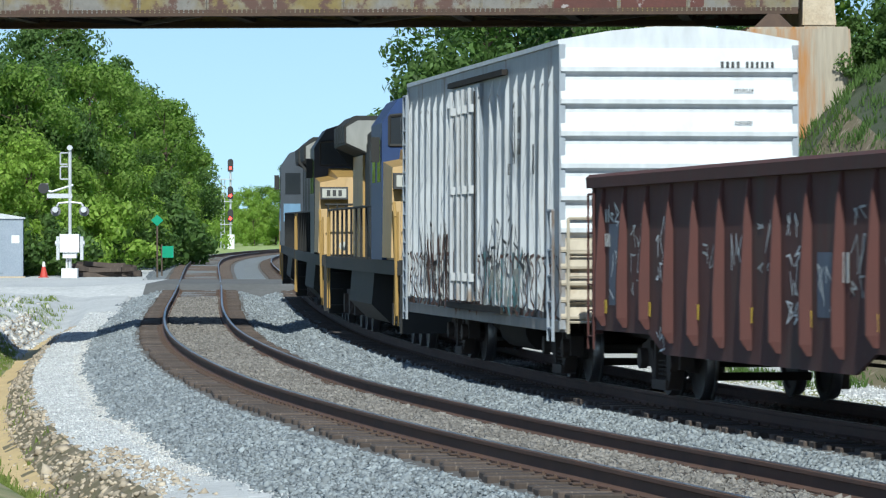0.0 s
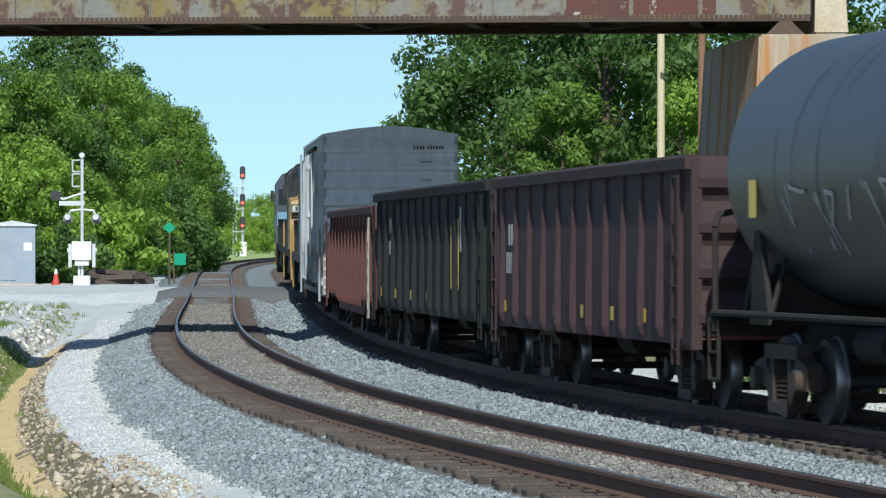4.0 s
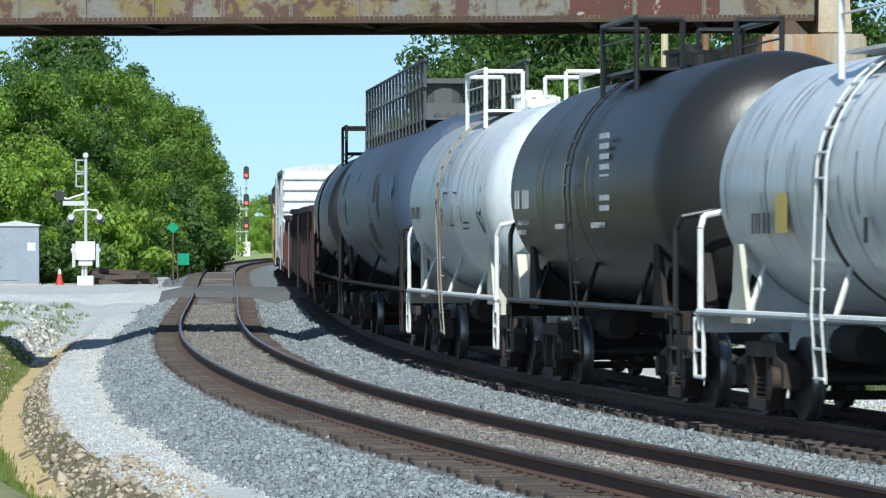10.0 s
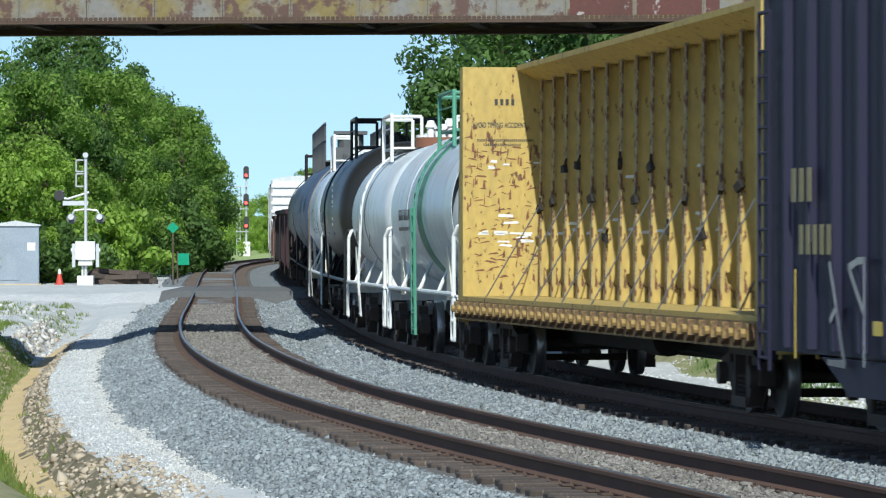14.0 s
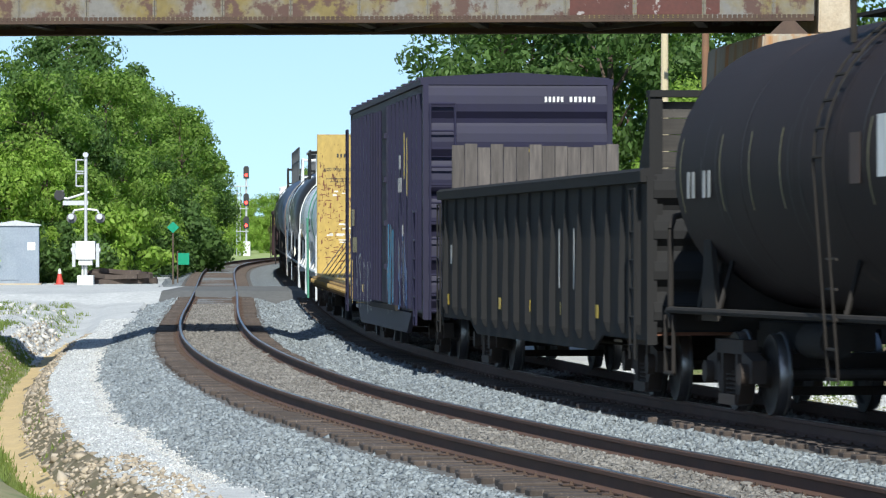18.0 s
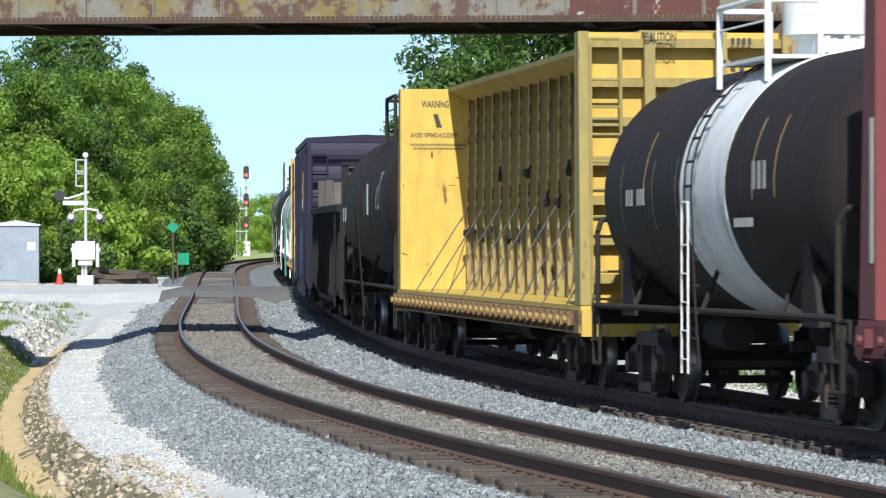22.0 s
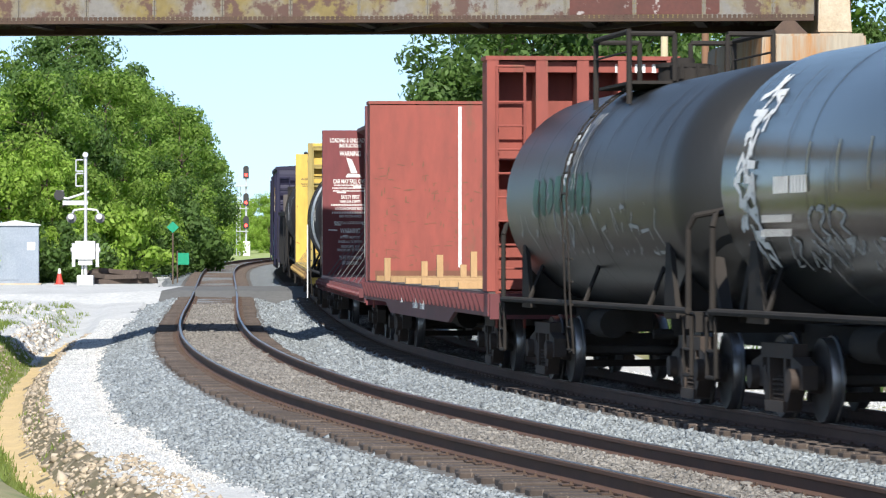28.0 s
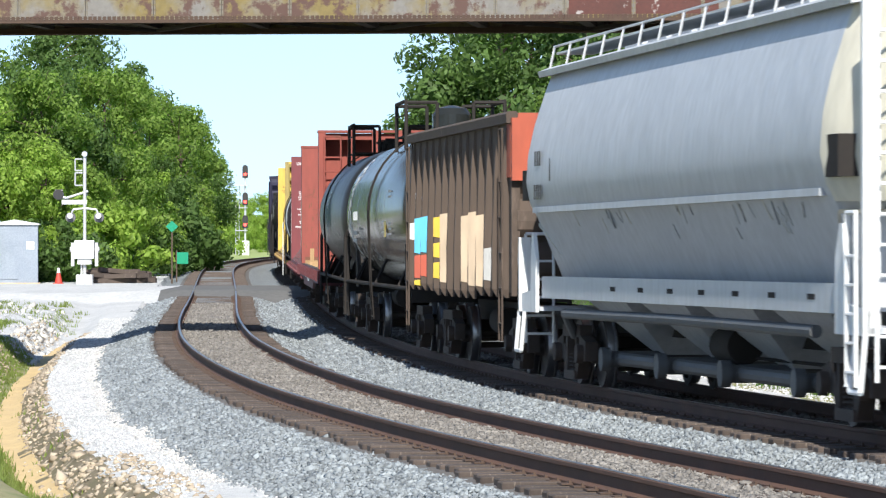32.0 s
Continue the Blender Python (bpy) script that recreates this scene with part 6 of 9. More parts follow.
    bars_side(car, C["reflect"], W + 0.084, [(-5.9, 3.5, 0.12, 0.8), (-6.5, 3.3, 0.12, 1.0), (7.6, 1.2, 0.05, 0.9), (4.6, 1.1, 0.3, 0.14)], solid=True)
    bars_side(car, C["old_line"], W + 0.084, [(7.3, 2.5, 0.9, 0.34), (6.8, 1.95, 1.3, 0.3)])
    add(car, "drop_sill", C["navy"], lambda bm: prism_y(bm, [(-6.8, 0.78), (-5.8, 0.42), (5.8, 0.42), (6.8, 0.78)], W - 0.05, W + 0.03), "deep navy side sill")
    xr = -L - 0.115
    bars_rear(car, C["letter"], xr, [(-0.62, 4.38, 0.34, 0.09), (-1.1, 4.38, 0.46, 0.09)])
    bars_rear(car, C["reflect"], xr, [(-0.15, 3.53, 0.7, 0.06), (-0.15, 3.44, 0.5, 0.05)])
    bars_side(car, C["letter_dim"], W + 0.085, [(-5.0, 3.4, 0.5, 0.25), (-5.0, 3.0, 0.9, 0.25), (-5.6, 2.2, 0.3, 0.2)])
    ladder(car, C["navy"], (-L + 0.3, W + 0.12, 0.6), (-L + 0.3, W + 0.12, 2.5), 0.42, 6)
    ladder(car, C["navy"], (-L - 0.2, W - 0.3, 0.7), (-L - 0.2, W - 0.3, 4.3), 0.42, 12, "y")
    ladder(car, C["navy"], (L - 0.3, W + 0.12, 0.6), (L - 0.3, W + 0.12, 4.3), 0.42, 14)
    brake_gear(car, 1.0)


# ---- covered hopper ----
def covered_hopper(a, c):
    car, L = start_car("pale grey covered hopper car with cream ends", a, c, 2.3, "hopper car")
    W, top = 1.5, 4.4
    sill(car, L, 0.72, 1.05, 0.3)
    bx = L - 1.4
    shape = [(0.95, 1.22), (1.42, 2.32), (1.52, 2.5), (1.58, 2.8), (1.55, 3.2), (1.46, 3.6), (1.33, 4.0), (1.22, 4.3), (1.14, 4.4)]
    full = shape + [(0.6, 4.55), (-0.6, 4.55)] + [(-y, z) for y, z in shape[::-1]]

    def body(bm):
        rings = []
        for x, k in ((-bx, 1.0), (-bx + 0.1, 1.0), (bx - 0.1, 1.0), (bx, 1.0)):
            rings.append([bm.verts.new((x, y, z)) for y, z in full])
        for r0, r1 in zip(rings[:-1], rings[1:]):
            for i in range(len(full)):
                j = (i + 1) % len(full)
                bm.faces.new((r0[i], r0[j], r1[j], r1[i]))
        bm.faces.new(rings[0][::-1])
        bm.faces.new(rings[-1])
    add(car, "body", C["hop_grey"], body, smooth=True)
    for s in (1, -1):
        add(car, "side_seam", C["hop_grey"], lambda bm: prism_y(bm, [(-bx + 0.25, 2.38), (bx - 0.25, 2.38), (bx - 0.25, 2.46), (-bx + 0.25, 2.46)], min(s * 1.44, s * 1.53), max(s * 1.44, s * 1.53)))
        add(car, "roof_edge", C["hop_grey"], lambda bm: prism(bm, [(s * 1.2, 4.3), (s * 1.34, 4.28), (s * 1.36, 4.36), (s * 1.2, 4.42)], -bx - 0.35, bx + 0.35))
        add(car, "side_sill", C["hop_grey"], lambda bm: box(bm, -bx, bx, s * 1.3 - 0.06, s * 1.3 + 0.06, 1.2, 1.5))
        for i in range(7):
            x = -bx + 1.2 + i * 1.9
            add(car, "sill_slot", M["grime"], lambda bm: box(bm, x, x + 0.34, min(s * 1.36, s * 1.365), max(s * 1.36, s * 1.365), 1.33, 1.39))
        # roof walk railing
        add(car, "roof_walk", M["aluminium"], lambda bm: box(bm, -bx - 0.3, bx + 0.3, s * 0.85 - 0.25, s * 0.85 + 0.25, 4.6, 4.63))
        for i in range(15):
            x = -bx - 0.2 + i * (2 * bx + 0.4) / 14
            bent(car, "walk_stanchion", M["aluminium"], [(x, s * 1.22, 4.35), (x, s * 1.14, 4.72)], 0.018, seg=5)
        bent(car, "walk_rail", M["aluminium"], [(-bx - 0.25, s * 1.14, 4.71), (bx + 0.25, s * 1.14, 4.71)], 0.018, seg=5)
    for i in range(10):
        add(car, "hatch", C["hop_grey"], lambda bm: box(bm, -bx + 0.8 + i * 1.7, -bx + 2.1 + i * 1.7, -0.35, 0.35, 4.55, 4.68))
    # ends: sloping sheet, posts, platform
    for sgn in (-1, 1):
        xe = sgn * bx
        xo = sgn * L
        add(car, "slope_sheet", C["hop_beige"], lambda bm: hexa(bm, [(xe, -1.4, 2.2), (xe, 1.4, 2.2), (sgn * (bx - 1.6), 0.9, 1.2), (sgn * (bx - 1.6), -0.9, 1.2)], [(xe + sgn * 0.04, -1.4, 2.24), (xe + sgn * 0.04, 1.4, 2.24), (sgn * (bx - 1.55), 0.9, 1.22), (sgn * (bx - 1.55), -0.9, 1.22)]))
        def taper(bm, lo=0.0, hi=9.0, grow=1.0):
            keep = [(y, z) for y, z in full if lo <= z <= hi]
            rings = []
            for d, k in ((0.002, 1.0), (0.35, 0.94), (0.7, 0.83), (0.95, 0.7)):
                rings.append([bm.verts.new((xe + sgn * d, y * k * grow, 2.3 + (z - 2.3) * (1 - 0.1 * d))) for y, z in keep])
            for r0, r1 in zip(rings[:-1], rings[1:]):
                for q in range(len(keep)):
                    w = (q + 1) % len(keep)
                    bm.faces.new((r0[q], r0[w], r1[w], r1[q]))
            bm.faces.new(rings[-1])
        add(car, "end_sheet", C["hop_beige"], lambda bm: taper(bm, 2.3), "cream painted rounded end", True)
        add(car, "dark_band", M["grime"], lambda bm: [box(bm, min(xe + sgn * 0.05, xe + sgn * 0.6), max(xe + sgn * 0.05, xe + sgn * 0.6), min(s * 1.2, s * 1.535), max(s * 1.2, s * 1.535), 2.56, 2.98) for s in (1, -1)])
        for yy in (1.42, -1.42):
            add(car, "end_post", C["clean_white"], lambda bm: box(bm, xo - 0.1 * (sgn > 0) - 0.0, xo + 0.1 * (sgn < 0), yy - 0.12, yy + 0.05, 1.0, 2.05 if sgn > 0 else 4.42))
            add(car, "end_gusset", C["clean_white"], lambda bm: prism_y(bm, [(xo, 1.0), (sgn * (L - 1.35), 1.0), (sgn * (L - 1.35), 1.75), (sgn * (L - 1.15), 2.1), (sgn * (L - 1.0), 2.1), (sgn * (L - 0.9), 1.3), (xo, 1.25)], yy - 0.03, yy + 0.02))
        add(car, "end_platform", C["hop_grey"], lambda bm: box(bm, min(xo, xe), max(xo, xe), -1.4, 1.4, 1.02, 1.08))
        ladder(car, C["clean_white"], (xo + sgn * 0.06, 1.15, 0.55), (xo + sgn * 0.06, 1.15, 2.1 if sgn > 0 else 4.4), 0.4, 6 if sgn > 0 else 13, "y")
        if sgn < 0:
            ladder(car, C["clean_white"], (sgn * (L - 0.3), 1.52, 0.5), (sgn * (L - 0.3), 1.52, 2.2), 0.4, 6)
        bent(car, "brake_step", C["clean_white"], [(xo, 1.45, 1.0), (xo, 1.5, 0.45), (sgn * (L - 0.45), 1.5, 0.45), (sgn * (L - 0.45), 1.45, 1.0)], 0.03)
    # discharge hoppers with pipes
    for i in range(4):
        x = -bx + 3.3 + i * (2 * bx - 6.6) / 3
        add(car, "discharge_hopper", C["hop_grey"], lambda bm: hexa(bm, [(x - 0.35, -0.3, 0.48), (x + 0.35, -0.3, 0.48), (x + 0.35, 0.3, 0.48), (x - 0.35, 0.3, 0.48)], [(x - 1.5, -1.1, 1.24), (x + 1.5, -1.1, 1.24), (x + 1.5, 1.1, 1.24), (x - 1.5, 1.1, 1.24)]))
        add(car, "outlet_pipe", C["platform"], lambda bm: (rod(bm, (x, -1.0, 0.42), (x, 1.0, 0.42), 0.11, 12), rod(bm, (x, 1.0, 0.42), (x, 1.12, 0.42), 0.16, 12)), smooth=True)
    bent(car, "vacuum_pipe", C["platform"], [(-bx + 1.5, 1.28, 1.0), (0, 1.28, 1.02), (bx - 1.5, 1.28, 1.0), (bx - 1.2, 1.1, 0.7)], 0.07, seg=10)
    bent(car, "lower_pipe", C["platform"], [(-bx + 2.6, 0.85, 0.42), (bx - 2.6, 0.85, 0.42)], 0.09, seg=10)
    bars_side(car, C["letter_black"], 1.578, [(bx - 1.0, 3.12, 0.55, 0.2), (bx - 1.0, 2.66, 0.65, 0.2), (bx - 2.0, 2.95, 0.1, 0.3)])
    rub = random.Random(91)
    for i in range(26):
        x, z = rub.uniform(-bx + 1.5, bx - 2.6), rub.uniform(1.95, 2.3)
        y0 = 0.95 + (z - 1.22) * 0.427 + 0.004
        h = rub.uniform(0.1, 0.3)
        w, lean = rub.uniform(0.02, 0.06), rub.uniform(-0.2, 0.2)
        add(car, "scuff", rub.choice((C["platform"], C["platform"], C["letter_dim"], C["hop_beige"])), lambda bm: hexa(bm, [(x, y0, z), (x + w, y0, z), (x + w, y0 + 0.004, z), (x, y0 + 0.004, z)],
                                                                                 [(x + lean, y0 + h * 0.427, z + h), (x + lean + w * 0.6, y0 + h * 0.427, z + h), (x + lean + w * 0.6, y0 + h * 0.427 + 0.004, z + h), (x + lean, y0 + h * 0.427 + 0.004, z + h)]))
    brake_gear(car, -0.5)


# ---- locomotives ----
def window_in(car, cab, x, y0, y1, z0, z1):
    bm = bmesh.new()
    box(bm, x - 0.006, x + 0.006, y0, y1, z0, z1)
    part("front_window", bm, M["glass"], cab)


def locomotive(a, c, label, number_w, rear_mat, cab_mat, flip=False):
    car = tagged(new("locomotive"), label, "locomotive", "locomotives of the freight train")
    L = (c - a) / 2 - 0.5
    sf = shared("loco_side_frame", lambda bm: (box(bm, -2.1, 2.1, 1.0, 1.12, 0.62, 0.85), [box(bm, x - 0.22, x + 0.22, 1.0, 1.2, 0.35, 0.75) for x in (-1.75, 0, 1.75)], [rod(bm, (x, 1.08, 0.72), (x, 1.2, 0.42), 0.05, 6) for x in (-0.9, 0.9)]), [M["truckmetal"]])
    ws = shared("wheelset", wheelset_mesh, [M["wheel"], M["tread"]])
    for x in (-L + 3.4, L - 3.4):
        bol = piece("truck", shared("loco_truck", lambda bm: box(bm, -2.0, 2.0, -0.6, 0.6, 0.55, 0.95), [M["grime"]]), car, pose(x, 0, 0))
        piece("side_frame", sf, bol, pose(0, 0, 0))
        piece("side_frame", sf, bol, pose(0, 0, 0, 0, 0, 180))
        for dx in (-1.75, 0, 1.75):
            WHEELS.append(piece("wheelset", ws, bol, pose(dx, 0, 0.457)))
            ROLL.append((WHEELS[-1], car.name))
    add(car, "frame", C["loco_dark"], lambda bm: (box(bm, -L, L, -1.5, 1.5, 1.3, 1.55), box(bm, -L, L, -0.6, 0.6, 0.95, 1.299)))
    add(car, "fuel_tank", C["loco_dark"], lambda bm: prism(bm, [(1.4, 1.29), (1.45, 0.7), (1.1, 0.35), (-1.1, 0.35), (-1.45, 0.7), (-1.4, 1.29)], -3.2, 3.4))
    add(car, "long_hood", C["loco_dark"], lambda bm: prism(bm, [(0.9, 1.55), (0.9, 4.1), (0.7, 4.3), (-0.7, 4.3), (-0.9, 4.1), (-0.9, 1.55)], -L + 3.9, L - 5.4))
    for s in (1, -1):
        for i in range(9):
            x = -L + 4.4 + i * 1.25
            add(car, "hood_door", C["loco_grey"] if i % 3 == 1 else C["loco_dark"], lambda bm: box(bm, x, x + 1.1, min(s * 0.901, s * 0.92), max(s * 0.901, s * 0.92), 1.75, 3.9))
    # rear end and radiator cab
    add(car, "rear_hood", rear_mat, lambda bm: prism(bm, [(0.95, 1.55), (0.95, 3.69), (-0.95, 3.69), (-0.95, 1.55)], -L + 0.75, -L + 3.9))
    add(car, "radiator_wing", C["loco_dark"], lambda bm: prism(bm, [(0.9, 3.7), (1.36, 3.9), (1.36, 4.3), (1.15, 4.5), (-1.15, 4.5), (-1.36, 4.3), (-1.36, 3.9), (-0.9, 3.7)], -L + 0.75, -L + 4.6), "wide dark radiator housing")
    # thin added plate; its pale grey paints sunlight on the dark housing's end
    add(car, "radiator_face", C["loco_wing"], lambda bm: prism(bm, [(0.92, 3.74), (1.34, 3.93), (1.34, 4.26), (1.1, 4.4), (-1.1, 4.4), (-1.34, 4.26), (-1.34, 3.93), (-0.92, 3.74)], -L + 4.602, -L + 4.63), "pale grey radiator end plate")
    add(car, "rear_top", C["loco_dark"], lambda bm: prism(bm, [(0.92, 3.36), (1.36, 3.92), (1.36, 4.3), (1.15, 4.49), (-1.15, 4.49), (-1.36, 4.3), (-1.36, 3.92), (-0.92, 3.36)], -L + 0.7, -L + 0.746))
    for i in range(4):
        for q in (1, -1):
            add(car, "radiator_screen", C["loco_dark"], lambda bm: box(bm, -L + 1.0 + i * 0.9, -L + 1.75 + i * 0.9, min(q * 1.361, q * 1.38), max(q * 1.361, q * 1.38), 3.95, 4.3))
    add(car, "number_board", C["number"], lambda bm: box(bm, -L + 0.70, -L + 0.745, 0.05, 0.85, 2.62, 2.88))
    bars_rear(car, C["letter_black"], -L + 0.70, [(0.45, 2.75, number_w, 0.16)])
    add(car, "headlight", C["platform"], lambda bm: (rod(bm, (-L + 0.69, -0.1, 3.1), (-L + 0.75, -0.1, 3.1), 0.1, 12), rod(bm, (-L + 0.69, 0.15, 3.1), (-L + 0.75, 0.15, 3.1), 0.1, 12)))
    # cab and nose at the leading end
    cab = add(car, "cab", cab_mat, lambda bm: prism(bm, [(1.58, 1.56), (1.58, 4.0), (1.3, 4.42), (0.8, 4.58), (-0.8, 4.58), (-1.3, 4.42), (-1.58, 4.0), (-1.58, 1.56)], L - 5.4, L - 2.6))
    for s in (1, -1):
        for x in (L - 5.0, L - 3.7):
            bm = bmesh.new()
            box(bm, x, x + 0.75, min(s * 1.581, s * 1.59), max(s * 1.581, s * 1.59), 2.95, 3.7)
            part("side_window", bm, M["glass"], cab)
        bm = bmesh.new()
        box(bm, L - 5.42, L - 5.401, min(s * 0.98, s * 1.45), max(s * 0.98, s * 1.45), 3.15, 3.8)
        part("rear_window", bm, M["glass"], cab)
        bm = bmesh.new()
        tube(bm, [(L - 2.61, s * 0.42, 3.6), (L - 2.585, s * 0.42, 4.22), (L - 2.585, s * 1.45, 4.12), (L - 2.585, s * 1.45, 3.6), (L - 2.585, s * 0.42, 3.6)], 0.03, 5)
        part("window_frame", bm, C["loco_dark"], cab)
        window_in(car, cab, L - 2.593, min(s * 0.42, s * 1.45), max(s * 0.42, s * 1.45), 3.62, 4.14)
        add(car, "mirror", C["loco_dark"], lambda bm: (box(bm, L - 3.0, L - 2.95, min(s * 1.6, s * 1.75), max(s * 1.6, s * 1.75), 3.3, 3.75), rod(bm, (L - 2.98, s * 1.56, 3.6), (L - 2.98, s * 1.72, 3.6), 0.015, 5)))
        add(car, "ditch_light", C["number"], lambda bm: rod(bm, (L - 0.3, s * 1.0, 1.75), (L - 0.2, s * 1.0, 1.75), 0.1, 12))
    add(car, "nose", C["loco_yellow"], lambda bm: hexa(bm, [(L - 2.601, -1.5, 1.56), (L - 0.7, -1.45, 1.56), (L - 0.7, 1.45, 1.56), (L - 2.601, 1.5, 1.56)], [(L - 2.601, -1.25, 3.52), (L - 1.15, -1.1, 3.3), (L - 1.15, 1.1, 3.3), (L - 2.601, 1.25, 3.52)]))
    for s in (1, -1):
        # side shoulder of the nose, with its number board
        add(car, "nose_shoulder", C["loco_yellow"], lambda bm: hexa(bm, [(L - 2.603, s * 1.3, 1.6), (L - 0.76, s * 1.3, 1.6), (L - 0.76, s * 1.55, 1.6), (L - 2.603, s * 1.58, 1.6)], [(L - 2.603, s * 1.0, 3.4), (L - 1.1, s * 0.9, 3.3), (L - 1.1, s * 1.5, 3.18), (L - 2.603, s * 1.56, 3.3)]))
        nb = add(car, "number_board", C["letter_black"], lambda bm: box(bm, L - 1.06, L - 0.72, min(s * 0.88, s * 1.5), max(s * 0.88, s * 1.5), 2.8, 3.08), "black-framed number board")
        bm = bmesh.new()
        box(bm, L - 0.719, L - 0.712, min(s * 0.92, s * 1.46), max(s * 0.92, s * 1.46), 2.84, 3.04)
        part("board_face", bm, C["number"], nb, "pale number board face")
        for k in range(3):
            bm = bmesh.new()
            y0 = s * 1.19 + (k - 1) * 0.13
            box(bm, L - 0.711, L - 0.706, y0 - 0.04, y0 + 0.04, 2.87, 3.01)
            part("number_bar", bm, C["letter_black"], nb)
    add(car, "nose_door", C["loco_yellow"], lambda bm: box(bm, L - 0.75, L - 0.69, -0.38, 0.38, 1.6, 2.75))
    add(car, "door_panel", C["sky_decal"], lambda bm: (box(bm, L - 5.3, L - 2.7, 1.581, 1.586, 2.0, 2.7), box(bm, L - 5.407, L - 5.401, 0.98, 1.5, 2.3, 2.85)), "pale blue cab panel")
    # railing across the front platform
    for y in (-1.35, -1.15, -0.95, -0.75, -0.55, 0.55, 0.75, 0.95, 1.15, 1.35):
        bent(car, "front_railing", C["loco_dark"], [(L - 0.08, y, 1.5), (L - 0.08, y, 2.68)], 0.022, seg=6)
    for s in (1, -1):
        bent(car, "front_railing", C["loco_dark"], [(L - 0.08, s * 0.5, 2.68), (L - 0.08, s * 1.42, 2.68)], 0.026, seg=6)
        bent(car, "grab_iron", C["loco_yellow"], [(L - 0.05, s * 1.5, 0.6), (L - 0.05, s * 1.53, 2.3), (L - 0.35, s * 1.53, 2.55), (L - 0.75, s * 1.53, 2.55)], 0.03, seg=6)
    # walkway rails and steps
    for s in (1, -1):
        add(car, "handrail", C["loco_dark"], lambda bm: (rod(bm, (-L + 0.4, s * 1.45, 2.55), (L - 5.6, s * 1.45, 2.55), 0.025, 6)))
        for i in range(11):
            x = -L + 0.5 + i * (2 * L - 6.2) / 10
            bent(car, "rail_stanchion", C["loco_yellow"] if i == 0 else C["loco_dark"], [(x, s * 1.45, 1.55), (x, s * 1.45, 2.55)], 0.024, seg=6)
        for x in (-L + 0.35, L - 0.75):
            add(car, "step_well", C["loco_dark"], lambda bm: [box(bm, x - 0.35, x + 0.35, s * 1.3 - 0.15, s * 1.3 + 0.15, z, z + 0.04) for z in (0.45, 0.8, 1.15)])
            for d in (-0.36, 0.36):
                add(car, "step_rail", C["loco_yellow"], lambda bm: rod(bm, (x + d, s * 1.46, 0.42), (x + d, s * 1.46, 2.4), 0.018, 6))
    for sgn in (-1, 1):
        add(car, "pilot", C["loco_dark"], lambda bm: box(bm, min(sgn * (L + 0.02), sgn * (L - 0.12)), max(sgn * (L + 0.02), sgn * (L - 0.12)), -1.45, 1.45, 0.3, 1.299))
        bent(car, "end_handrail", C["loco_yellow"], [(sgn * (L - 0.05), 1.4, 1.5), (sgn * (L - 0.05), 1.4, 2.5), (sgn * (L - 0.05), 0.3, 2.5), (sgn * (L - 0.05), 0.3, 1.5)], 0.024)
    cm = shared("coupler", coupler_mesh, [M["grime"]])
    piece("coupler", cm, car, pose(L - 0.1, 0, 0))
    piece("coupler", cm, car, pose(-L + 0.1, 0, 0, 0, 0, 180))
    add(car, "exhaust_stack", M["grime"], lambda bm: box(bm, 0.5, 1.3, -0.3, 0.3, 4.31, 4.5))
    CARS.append((car, (a + c) / 2, L - 3.4))
    if flip:
        TURNED.add(car.name)


